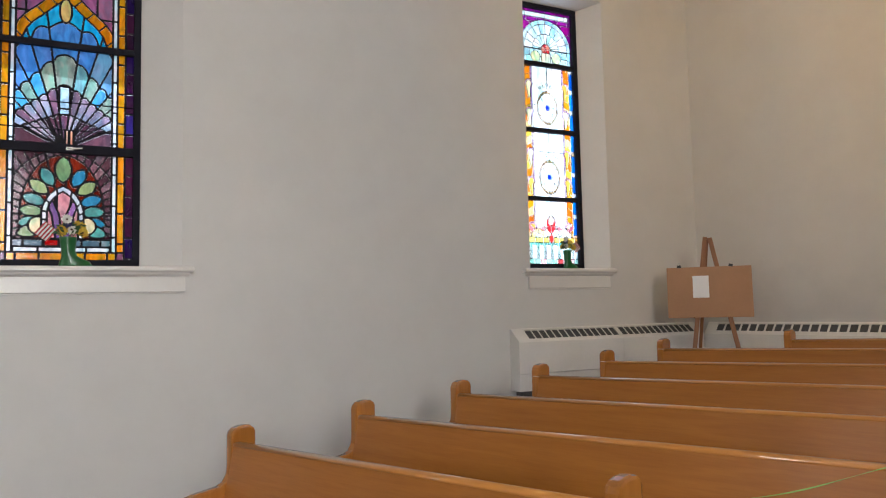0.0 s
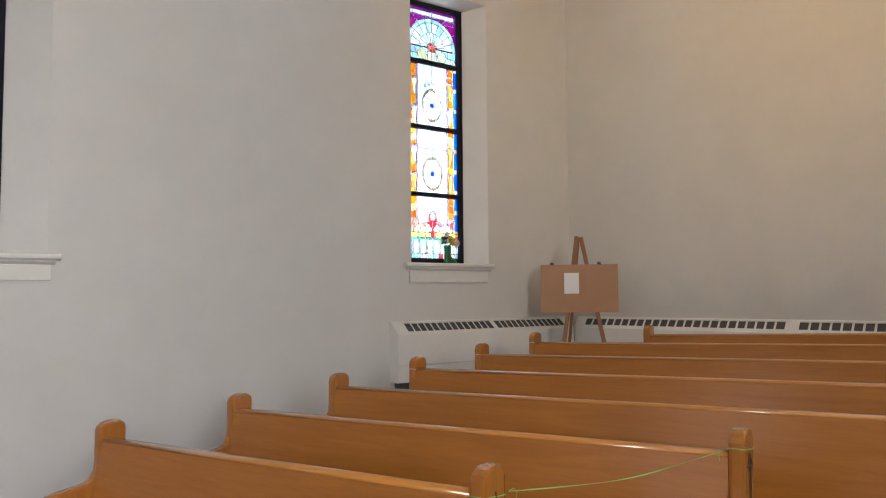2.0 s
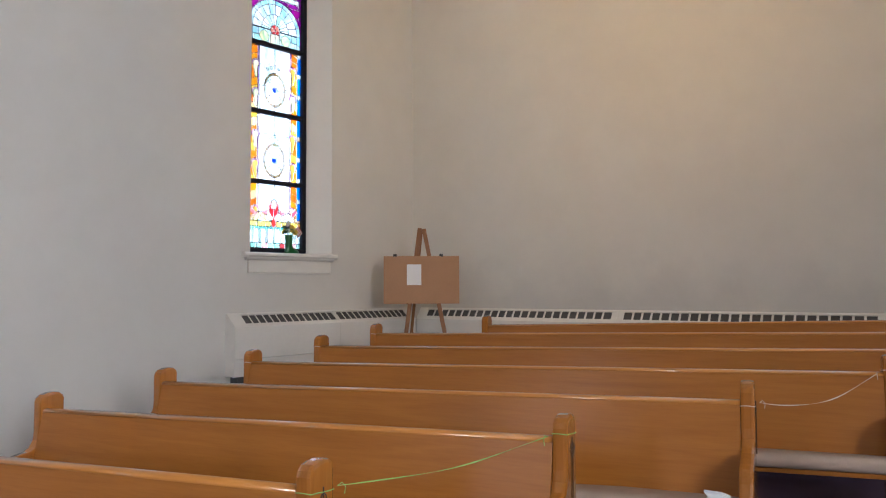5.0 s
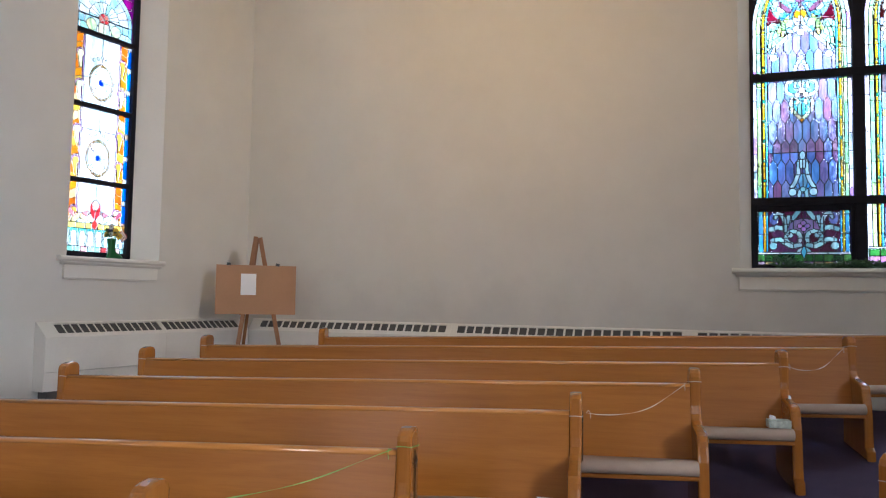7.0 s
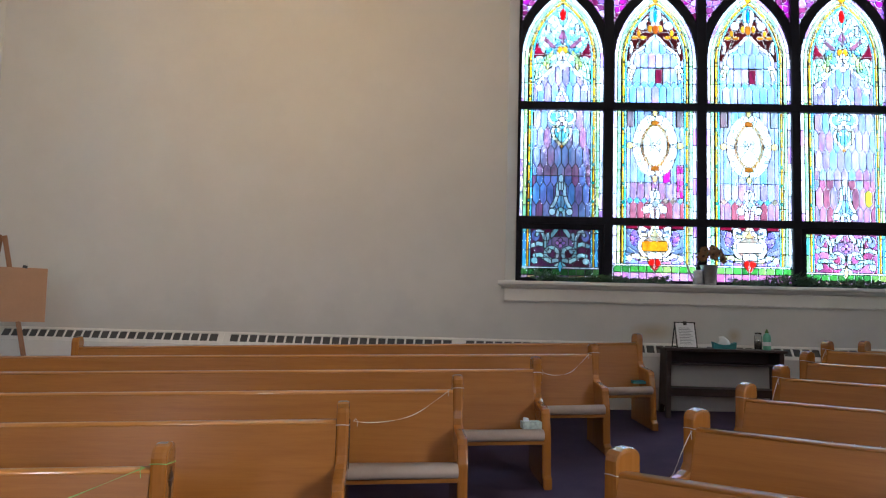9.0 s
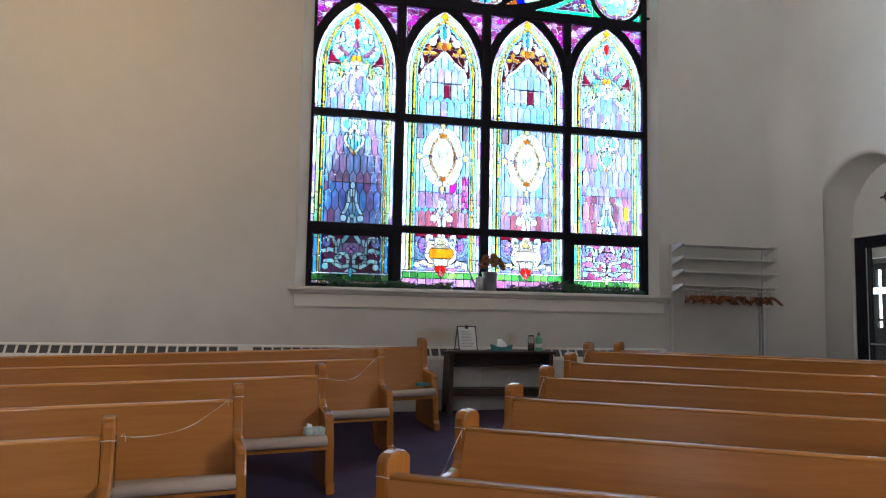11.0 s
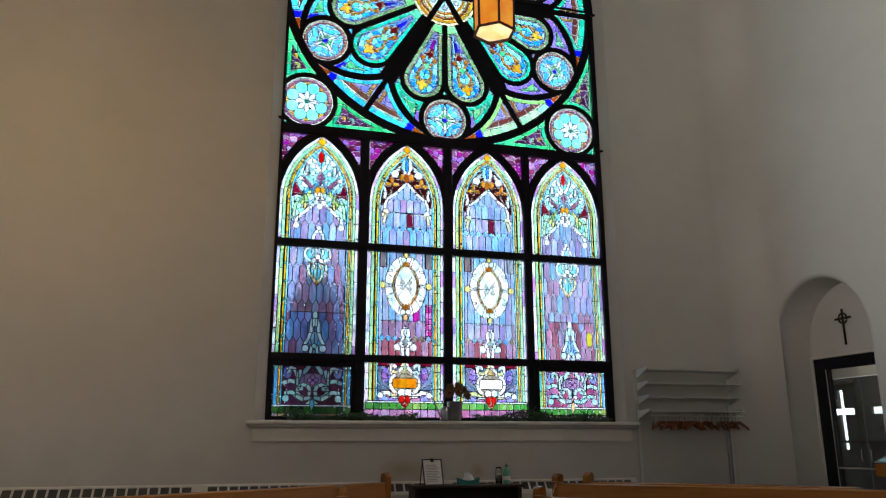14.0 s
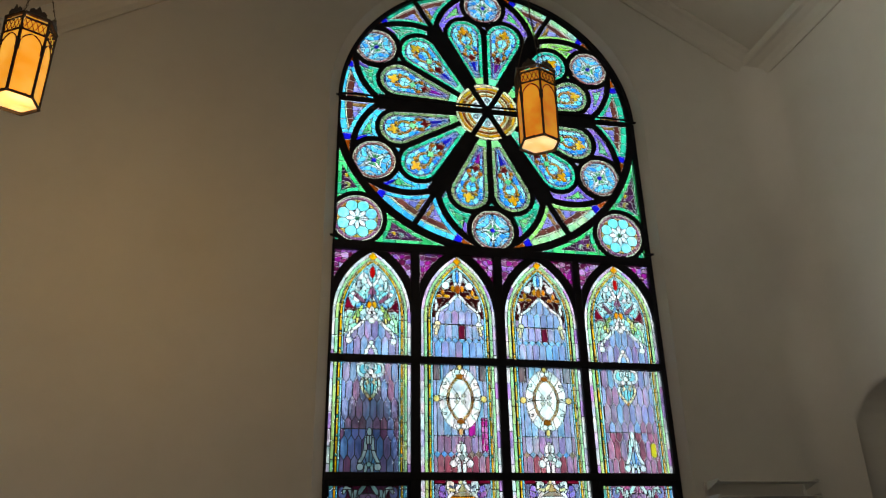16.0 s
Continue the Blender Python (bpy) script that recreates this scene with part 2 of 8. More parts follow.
M_GLASS = stained("stained_glass", True)
M_GLASS_SMALL = stained("stained_glass_small", False)
M_CARD = plain("brown_cardboard", (0.40, 0.225, 0.125), 0.85, vary=0.07, scale=3)
M_PAPER = plain("white_paper", (0.8, 0.8, 0.8), 0.8, vary=0.03)
M_INK = plain("grey_print", (0.25, 0.25, 0.27), 0.8)
M_BLACKPL = plain("black_plastic", (0.018, 0.018, 0.018), 0.4)

# ---- building blocks ----
def mesh_object(name, bm, material, parent=None, label="", smooth=False):
    bmesh.ops.recalc_face_normals(bm, faces=bm.faces[:])
    me = bpy.data.meshes.new(name)
    bm.to_mesh(me)
    bm.free()
    for m in material if isinstance(material, (list, tuple)) else [material]:
        me.materials.append(m)
    if smooth:
        for p in me.polygons:
            p.use_smooth = True
    ob = new(name, me)
    if parent is not None:
        ob.parent = parent
    if label:
        tagged(ob, label)
    return ob


def part(name, bm, material, parent, label="", smooth=False):
    return mesh_object(name, bm, material, parent, label, smooth)


def thing(name, m, label, category, group="", kind=""):
    ob = new(name)
    ob.empty_display_size = 0.1
    ob.matrix_basis = m
    return tagged(ob, label, category, group, kind)


def box(bm, x0, x1, y0, y1, z0, z1, bevel=0.0, m=None):
    vs = [bm.verts.new((x, y, z)) for x in (x0, x1) for y in (y0, y1) for z in (z0, z1)]
    fs = [bm.faces.new([vs[i] for i in q]) for q in ((0, 1, 3, 2), (4, 6, 7, 5), (0, 4, 5, 1), (2, 3, 7, 6), (0, 2, 6, 4), (1, 5, 7, 3))]
    if bevel:
        es = list({e for f in fs for e in f.edges})
        r = bmesh.ops.bevel(bm, geom=es, offset=bevel, segments=2, affect="EDGES", profile=0.6)
        vs = list({v for f in r["faces"] for v in f.verts} | {v for v in vs if v.is_valid})
    if m is not None:
        bmesh.ops.transform(bm, matrix=m, verts=[v for v in vs if v.is_valid])
    return vs


def lathe(bm, profile, n=20, m=None):
    """Turns (radius, height) pairs round the z axis."""
    rings = []
    for r, z in profile:
        rings.append([bm.verts.new((r * math.cos(2 * math.pi * k / n), r * math.sin(2 * math.pi * k / n), z)) for k in range(n)])
    for a, b in zip(rings, rings[1:]):
        for k in range(n):
            bm.faces.new((a[k], a[(k + 1) % n], b[(k + 1) % n], b[k]))
    bm.faces.new(rings[0][::-1])
    bm.faces.new(rings[-1])
    if m is not None:
        bmesh.ops.transform(bm, matrix=m, verts=[v for r in rings for v in r])


def prism(bm, outline, depth, bevel=0.0, holes=(), m=None):
    """A plate with the given outline in x and z (and holes), from y = 0 to y = depth."""
    loops = []
    for loop in (outline, *holes):
        vs = [bm.verts.new((x, 0, z)) for x, z in loop]
        es = [bm.edges.new((a, b)) for a, b in zip(vs, vs[1:] + vs[:1])]
        loops.append((vs, es))
    if holes:
        r = bmesh.ops.triangle_fill(bm, use_beauty=True, edges=[e for _, es in loops for e in es])
        fs = [f for f in r["geom"] if isinstance(f, bmesh.types.BMFace)]
    else:
        fs = [bm.faces.new(loops[0][0])]
    r = bmesh.ops.extrude_face_region(bm, geom=fs)
    back = [v for v in r["geom"] if isinstance(v, bmesh.types.BMVert)]
    bmesh.ops.translate(bm, vec=(0, depth, 0), verts=back)
    vs = [v for v_, _ in loops for v in v_] + back
    if bevel:
        rim = [e for e in bm.edges if e.is_valid and len(e.link_faces) == 2 and e.calc_face_angle(0) > 0.6
               and (abs(e.verts[0].co.y - e.verts[1].co.y) < 1e-6)]
        r = bmesh.ops.bevel(bm, geom=rim, offset=bevel, segments=2, affect="EDGES", profile=0.6)
        vs = bm.verts[:]
    if m is not None:
        bmesh.ops.transform(bm, matrix=m, verts=[v for v in vs if v.is_valid])


def tube(bm, points, r, n=6):
    """A round cord or rod along the points."""
    pts = [Vector(p) for p in points]
    rings = []
    for i, p in enumerate(pts):
        d = (pts[min(i + 1, len(pts) - 1)] - pts[max(i - 1, 0)]).normalized()
        a = d.orthogonal().normalized() if abs(d.z) > 0.9 else d.cross(Vector((0, 0, 1))).normalized()
        b = d.cross(a)
        rr = r[i] if isinstance(r, (list, tuple)) else r
        rings.append([bm.verts.new(p + (a * math.cos(2 * math.pi * k / n) + b * math.sin(2 * math.pi * k / n)) * rr) for k in range(n)])
    for a, b in zip(rings, rings[1:]):
        for k in range(n):
            bm.faces.new((a[k], a[(k + 1) % n], b[(k + 1) % n], b[k]))
    bm.faces.new(rings[0][::-1])
    bm.faces.new(rings[-1])


def arc(cx, cz, r, a0, a1, n):
    return [(cx + r * math.cos(radians(a0 + (a1 - a0) * k / n)), cz + r * math.sin(radians(a0 + (a1 - a0) * k / n))) for k in range(n + 1)]


# ---- the room ----
SIDE_FRAME = Matrix.Translation((CORNER.x, CORNER.y, 0)) @ Matrix(((ALONG.x, OUT.x, 0, 0), (ALONG.y, OUT.y, 0, 0), (0, 0, 1, 0), (0, 0, 0, 1)))
W_X0, W_X1, W_Z0, ROSE_Z = 1.628, 6.13, 1.50, 7.47     # the great window's opening
W_CX, W_R = (W_X0 + W_X1) / 2, (W_X1 - W_X0) / 2


RIDGE_X = 3.55


def gable(x):
    return min(6.67 + 0.6 * (x + 4.85), 8.73 + 0.62 * (8.35 - x))


# floor: level by the chancel, then a gentle rise
bm = bmesh.new()
ys = [-8.0] + [0.2 + 0.455 * k for k in range(21)]
xs = [-9.0] + [-6.5 + 0.495 * k for k in range(31)] + [11.5]
grid = [[bm.verts.new((x, y, floor_z(x, y))) for x in xs] for y in ys]
for a, b in zip(grid, grid[1:]):
    for k in range(len(xs) - 1):
        bm.faces.new((a[k], a[k + 1], b[k + 1], b[k]))
r = bmesh.ops.extrude_face_region(bm, geom=bm.faces[:])
bmesh.ops.translate(bm, vec=(0, 0, -0.2), verts=[v for v in r["geom"] if isinstance(v, bmesh.types.BMVert)])
tagged(mesh_object("floor", bm, M_CARPET), "dark plum carpet sloping gently up to the back", "floor", kind="structure")

# far wall with the arched opening; the opening is splayed by its own reveal
bm = bmesh.new()
hole = [(1.498, W_Z0 - 0.05), (6.236, W_Z0 - 0.05)] + arc(3.867, ROSE_Z, 2.369, 0, 180, 40)
prism(bm, [(-5.2, -1.2), (8.6, -1.2), (8.6, 8.8), (3.6, 11.85), (-5.2, 6.75)], 0.32, holes=[hole], m=Matrix.Translation((0, FAR_Y, 0)))
tagged(mesh_object("wall_north", bm, M_WALL_FAR), "cream painted plaster wall with a tall arched opening", "wall", kind="structure")

# plaster reveal between the wall's face and the window's frame
def reveal_ring(hole_pts, frame_pts, y_face, y_frame, y_back):
    bm = bmesh.new()
    loops = []
    for pts, y in ((hole_pts, y_face), (frame_pts, y_frame), (frame_pts, y_back), (hole_pts, y_back)):
        loops.append([bm.verts.new((x, y, z)) for x, z in pts])
    n = len(hole_pts)
    for a, b in zip(loops, loops[1:] + loops[:1]):
        for k in range(n):
            bm.faces.new((a[k], a[(k + 1) % n], b[(k + 1) % n], b[k]))
    return bm


hole_in = [(1.5, W_Z0 - 0.048), (6.234, W_Z0 - 0.048)] + arc(3.867, ROSE_Z, 2.367, 0, 180, 40)
frame_in = [(W_X0 + 0.0, W_Z0 - 0.0), (W_X1 - 0.0, W_Z0 - 0.0)] + arc(W_CX, ROSE_Z, W_R + 0.0, 0, 180, 40)
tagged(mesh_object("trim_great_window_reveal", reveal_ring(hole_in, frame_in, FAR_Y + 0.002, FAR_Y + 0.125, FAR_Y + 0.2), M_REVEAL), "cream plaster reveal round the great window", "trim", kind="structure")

# side wall, canted, with three tall openings; the last, unseen, holds a fill lamp
bm = bmesh.new()
SIDE_WINDOWS = [(1.475, 2.685, 1.49, 4.95), (6.62, 8.62, 1.49, 5.15), (12.1, 14.4, 1.49, 4.92)]
prism(bm, [(-0.03, -1.2), (17.5, -1.2), (17.5, 6.9), (-0.03, 7.0)], 0.32,
      holes=[[(a, c), (b, c), (b, d), (a, d)] for a, b, c, d in SIDE_WINDOWS], m=SIDE_FRAME)
tagged(mesh_object("wall_west", bm, M_WALL), "cream painted plaster side wall with tall window openings", "wall", kind="structure")

# door wall with a deep round-headed passage and an added opening for a fill lamp
ARCH_Y0, ARCH_Y1, ARCH_SPRING, PASSAGE = 7.03, 8.63, 2.487, 0.62
bm = bmesh.new()
to_door = Matrix.Translation((DOOR_X, 0, 0)) @ Matrix(((0, 1, 0, 0), (1, 0, 0, 0), (0, 0, 1, 0), (0, 0, 0, 1)))
hole = [(ARCH_Y0, -0.3), (ARCH_Y1, -0.3)] + arc((ARCH_Y0 + ARCH_Y1) / 2, ARCH_SPRING, (ARCH_Y1 - ARCH_Y0) / 2, 0, 180, 28)
prism(bm, [(-8.0, -1.2), (9.05, -1.2), (9.05, 8.9), (-8.0, 8.9)], PASSAGE, holes=[hole, [(-3.8, 1.4), (-2.2, 1.4), (-2.2, 5.0), (-3.8, 5.0)]], m=to_door)
rim = [e for e in bm.edges if all(abs(v.co.x - DOOR_X) < 1e-4 and ARCH_Y0 - 1e-3 < v.co.y < ARCH_Y1 + 1e-3 and -0.31 < v.co.z < 4 for v in e.verts) and e.calc_face_angle(0) > 1]
bmesh.ops.bevel(bm, geom=rim, offset=0.06, segments=4, affect="EDGES", profile=0.5)
tagged(mesh_object("wall_east", bm, M_WALL), "cream painted plaster wall with a deep round-headed arch", "wall", kind="structure")

# wall behind the camera, with two added openings for fill lamps
bm = bmesh.new()
prism(bm, [(-9.0, -1.2), (8.7, -1.2), (8.7, 8.8), (3.6, 11.85), (-9.0, 6.6)], 0.3,
      holes=[[(-3.3, 1.4), (-1.7, 1.4), (-1.7, 5.0), (-3.3, 5.0)], [(4.2, 1.4), (5.8, 1.4), (5.8, 5.0), (4.2, 5.0)]], m=Matrix.Translation((0, -8.0, 0)))
tagged(mesh_object("wall_south", bm, M_WALL), "cream painted plaster wall", "wall", kind="structure")

# ceiling: two slopes meeting over the great window
bm = bmesh.new()
prism(bm, [(-9.2, gable(-9.2)), (RIDGE_X, gable(RIDGE_X)), (8.9, gable(8.9)), (8.9, gable(8.9) + 0.2), (RIDGE_X, gable(RIDGE_X) + 0.25), (-9.2, gable(-9.2) + 0.2)], 17.6, m=Matrix.Translation((0, -8.1, 0)))
tagged(mesh_object("ceiling", bm, M_CEIL), "cream painted sloping plaster ceiling", "ceiling", kind="structure")

# rounded inner corner and crown moulding
bm = bmesh.new()
CR = 0.5
prof = [(-CR + CR * math.sin(radians(a)), -CR + CR * math.cos(radians(a))) for a in range(0, 91, 6)]
vs0 = [[bm.verts.new((DOOR_X - 0.003 + px, FAR_Y - 0.003 + py, z)) for px, py in prof] for z in (-0.3, 8.9)]
for k in range(len(prof) - 1):
    bm.faces.new((vs0[0][k], vs0[0][k + 1], vs0[1][k + 1], vs0[1][k]))
tagged(mesh_object("trim_corner", bm, M_WALL, smooth=True), "rounded plaster corner between two cream walls", "trim", kind="structure")


def sweep(bm, path, prof, inward):
    """A moulding: profile (out, up) along a path, out towards the given side."""
    rings = [[bm.verts.new(Vector(p) + Vector(inward) * a + Vector((0, 0, b))) for a, b in prof] for p in path]
    k = len(prof)
    for a, b in zip(rings, rings[1:]):
        for i in range(k):
            bm.faces.new((a[i], a[(i + 1) % k], b[(i + 1) % k], b[i]))
    bm.faces.new(rings[0][::-1])
    bm.faces.new(rings[-1])


CROWN = [(0, -0.36), (0.03, -0.36), (0.045, -0.32), (0.05, -0.26), (0.10, -0.17), (0.19, -0.09), (0.24, -0.07), (0.26, -0.03), (0.26, 0.05), (0, 0.05)]
bm = bmesh.new()
sweep(bm, [(DOOR_X - 0.002, y, gable(DOOR_X)) for y in (-7.9, FAR_Y - 0.02)], CROWN, (-1, 0, 0))
tagged(mesh_object("trim_crown_east", bm, M_CEIL), "cream crown moulding along the eave", "trim", kind="structure")
bm = bmesh.new()
sweep(bm, [(x, FAR_Y - 0.002, gable(x)) for x in (-4.9, RIDGE_X, DOOR_X)], CROWN, (0, -1, 0))
tagged(mesh_object("trim_crown_north", bm, M_CEIL), "cream crown moulding following the gable", "trim", kind="structure")


# ---- window sills with an apron board under a rounded nosing ----
def sill(name, length, depth, m, label):
    top = thing(name, m, label, "window sill", kind="structure")
    bm = bmesh.new()
    prof = [(0.3, 0), (0.3, -0.055), (-depth + 0.02, -0.055), (-depth, -0.04), (-depth, -0.02), (-depth + 0.012, -0.004), (-depth + 0.03, 0)]
    a = [bm.verts.new((0, y, z)) for y, z in prof]
    b = [bm.verts.new((length, y, z)) for y, z in prof]
    for k in range(len(prof)):
        bm.faces.new((a[k], a[(k + 1) % len(prof)], b[(k + 1) % len(prof)], b[k]))
    bm.faces.new(a[::-1])
    bm.faces.new(b)
    part("sill_board", bm, M_TRIM, top)
    bm = bmesh.new()
    box(bm, 0.075, length - 0.075, -0.034, -0.002, -0.238, -0.095, 0.006)
    part("apron_board", bm, M_TRIM, top)
    bm = bmesh.new()
    box(bm, 0.085, length - 0.085, -0.016, -0.002, -0.252, -0.24, 0.003)
    part("apron_bead", bm, M_TRIM, top)
    bm = bmesh.new()
    prof = [(-0.002, -0.057), (-depth * 0.75, -0.057), (-depth * 0.7, -0.07), (-depth * 0.5, -0.085), (-0.034, -0.095), (-0.002, -0.095)]
    a = [bm.verts.new((0.04, y, z)) for y, z in prof]
    b = [bm.verts.new((length - 0.04, y, z)) for y, z in prof]
    for k in range(len(prof)):
        bm.faces.new((a[k], a[(k + 1) % len(prof)], b[(k + 1) % len(prof)], b[k]))
    bm.faces.new(a[::-1])
    bm.faces.new(b)
    part("cove_moulding", bm, M_TRIM, top)
    return top


sill("trim_sill_great_window", 4.94, 0.11, Matrix.Translation((1.415, FAR_Y, 1.50)), "long cream painted sill under the great window")
sill("trim_sill_narrow_window", 1.36, 0.09, SIDE_FRAME @ Matrix.Translation((1.44, 0, 1.51)), "cream painted sill under a narrow stained window")
sill("trim_sill_wide_window", 2.4, 0.09, SIDE_FRAME @ Matrix.Translation((6.52, 0, 1.51)), "cream painted sill under a wide stained window")

# ---- pews ----
PEW_H, BACK_H = 0.933, 0.839
PANELS = {}
SPLAY = radians(20)  # the door-side pews' aisle ends follow the aisle, not the bench


def end_profile():
    """Side view of a pew end: forward distance and height."""
    p = [(-0.15, 0.0), (-0.15, 0.45), (-0.155, PEW_H - 0.05), (-0.146, PEW_H - 0.028), (-0.118, PEW_H - 0.007), (-0.085, PEW_H), (-0.05, PEW_H), (-0.015, PEW_H - 0.006), (0.008, PEW_H - 0.024), (0.017, PEW_H - 0.048)]
    p += [(0.018, 0.70), (0.024, 0.65), (0.05, 0.612), (0.09, 0.596), (0.25, 0.588), (0.31, 0.578), (0.335, 0.55), (0.338, 0.515), (0.35, 0.48), (0.365, 0.43)]
    p += [(0.375, 0.30), (0.39, 0.10), (0.43, 0.075), (0.435, 0.0)]
    return p


def pew(left, right, label, group, low_end=False):
    """A long bench between two shaped ends, standing on the sloping floor and facing the chancel."""
    a, b = Vector((*left, 0)), Vector((*right, 0))
    u = (b - a).normalized()
    fwd = Vector((u.y, -u.x, 0))
    length = (b - a).length
    base = floor_z(a.x, a.y)
    m = Matrix(((u.x, fwd.x, 0, a.x), (u.y, fwd.y, 0, a.y), (0, 0, 1, base), (0, 0, 0, 1)))
    top = thing("pew", m, label, "pew", group)

    def settle(bm):
        for v in bm.verts:
            w = a + u * v.co.x + fwd * v.co.y
            v.co.z += floor_z(w.x, w.y) - base

    T = 0.07

    def mitre(bm):
        """Brings the bench up to a splayed aisle end."""
        if low_end:
            for v in bm.verts:
                if abs(v.co.x - T) < 0.006:
                    v.co.x = 0.036 + 0.036 / math.cos(SPLAY) - (v.co.y + 0.15) * math.tan(SPLAY)

    for x in (0.0, length - T):
        bm = bmesh.new()
        prism(bm, [(y, min(z, BACK_H - 0.012) if low_end and x > 0 else z) for y, z in end_profile()], T, bevel=0.0 if low_end and x > 0 else 0.017)
        bmesh.ops.transform(bm, matrix=Matrix(((0, 1, 0, x), (1, 0, 0, 0), (0, 0, 1, 0), (0, 0, 0, 1))), verts=bm.verts[:])
        if low_end and x == 0:
            turned = Matrix.Translation((0.035, -0.15, 0)) @ Matrix.Rotation(SPLAY, 4, "Z") @ Matrix.Translation((-0.035, 0.15, 0))
            bmesh.ops.transform(bm, matrix=turned, verts=bm.verts[:])
        settle(bm)
        PANELS[top.name, x > 0] = part("end_panel", bm, M_OAK_END, top)
    # reclined backrest panel and its rounded top rail
    bm = bmesh.new()
    prof = [(0.085, 0.33), (0.07, 0.34), (-0.022, BACK_H - 0.02), (0.004, BACK_H - 0.02), (0.10, 0.37), (0.105, 0.34)]
    ring = [[bm.verts.new((x, y, z)) for y, z in prof] for x in (T, length - T)]
    for k in range(len(prof)):
        bm.faces.new((ring[0][k], ring[0][(k + 1) % len(prof)], ring[1][(k + 1) % len(prof)], ring[1][k]))
    bm.faces.new(ring[0][::-1])
    bm.faces.new(ring[1])
    mitre(bm)
    settle(bm)
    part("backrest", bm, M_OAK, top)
    bm = bmesh.new()
    prof = [(-0.05, BACK_H - 0.0195), (-0.05, BACK_H - 0.006), (-0.045, BACK_H), (-0.024, BACK_H + 0.0012), (-0.006, BACK_H), (0.003, BACK_H - 0.004), (0.006, BACK_H - 0.011), (0.006, BACK_H - 0.0195)]
    ring = [[bm.verts.new((x, y, z)) for y, z in prof] for x in (T, length - T)]
    for k in range(len(prof)):
        bm.faces.new((ring[0][k], ring[0][(k + 1) % len(prof)], ring[1][(k + 1) % len(prof)], ring[1][k]))
    bm.faces.new(ring[0][::-1])
    bm.faces.new(ring[1])
    mitre(bm)
    settle(bm)
    part("top_rail", bm, M_RAIL_LIT, top, smooth=True)
    bm = bmesh.new()
    box(bm, T, length - T, 0.05, 0.43, 0.342, 0.369, 0.006)
    for v in bm.verts:
        v.co.z -= (0.465 - v.co.y) * 0.135
    mitre(bm)
    settle(bm)
    part("seat", bm, M_OAK, top)
    bm = bmesh.new()
    prof = [(0.09, 0.319), (0.09, 0.362), (0.12, 0.385), (0.36, 0.434), (0.41, 0.444), (0.445, 0.44), (0.468, 0.424), (0.473, 0.403), (0.465, 0.382), (0.445, 0.372)]
    n = 14
    rings = []
    for k in range(n + 1):
        x = T + 0.004 + (length - 2 * T - 0.008) * k / n
        rings.append([bm.verts.new((x, y, z + 0.004 * math.sin(k * 2.1 + y * 9) * (z > 0.375))) for y, z in prof])
    for p, q in zip(rings, rings[1:]):
        for k in range(len(prof)):
            bm.faces.new((p[k], p[(k + 1) % len(prof)], q[(k + 1) % len(prof)], q[k]))
    bm.faces.new(rings[0][::-1])
    bm.faces.new(rings[-1])
    mitre(bm)
    settle(bm)
    part("seat_cushion", bm, M_CUSHION, top, "beige tweed seat cushion", smooth=True)
    count = max(1, int(length / 2.2))
    for k in range(1, count + 1):
        bm = bmesh.new()
        x = length * k / (count + 1)
        box(bm, x - 0.02, x + 0.02, 0.05, 0.42, 0.0, 0.285, 0.004)
        settle(bm)
        part("support_panel", bm, M_OAK_END, top)
    return top


LEFT_PEWS = {}
for i in range(3, 9):
    lx, ly = -3.663 - 0.027 * (i - 6), 4.653 + 0.912 * (i - 6)
    ln = 4.752 + 0.66 * (i - 6)
    c, s = math.cos(radians(7.59)), math.sin(radians(7.59))
    LEFT_PEWS[i] = ((lx + 0.02, ly), (lx + c * (ln + 0.035), ly + s * (ln + 0.035)))
LEFT_PEWS[9] = ((-2.79, 7.27), (2.965, 8.283))
LEFT_THINGS = {}
for i, (pa, pb) in LEFT_PEWS.items():
    LEFT_THINGS[i] = pew(pa, pb, "honey oak pew with a beige cushioned seat and shaped ends", "pews by the side wall")
RIGHT_ANGLES = (-29.2, -29.2, -29, -28.7, -28.5, -28.5, -28.5)
RIGHT_PEWS = []
for k in range(7):
    qx, qy = 1.804 + 0.582 * k, 3.359 + 0.885 * k
    if k == 6:
        qx, qy = 5.09, 7.80
    ln = (3.6, 4.0, 4.2, 4.3, 4.6, 3.55, 2.75)[k]
    w = radians(RIGHT_ANGLES[k])
    qx, qy = qx - 0.03 * math.cos(w), qy - 0.03 * math.sin(w)
    RIGHT_PEWS.append(((qx, qy), (qx + ln * math.cos(w), qy + ln * math.sin(w))))
for pa, pb in RIGHT_PEWS:
    pew(pa, pb, "honey oak pew with a beige cushioned seat and shaped ends", "pews by the door wall", True)

# ---- stained glass: a fine raster of named pieces, turned into panes, lead and tracery ----
WHITE = (0.92, 0.94, 0.92)
CREAM = (0.9, 0.84, 0.62)
MAGENTA = (0.52, 0.07, 0.42)
GOLD = (0.88, 0.46, 0.04)
BLUE = (0.02, 0.05, 0.62)
RED = (0.65, 0.02, 0.03)
LILAC = (0.55, 0.28, 0.66)


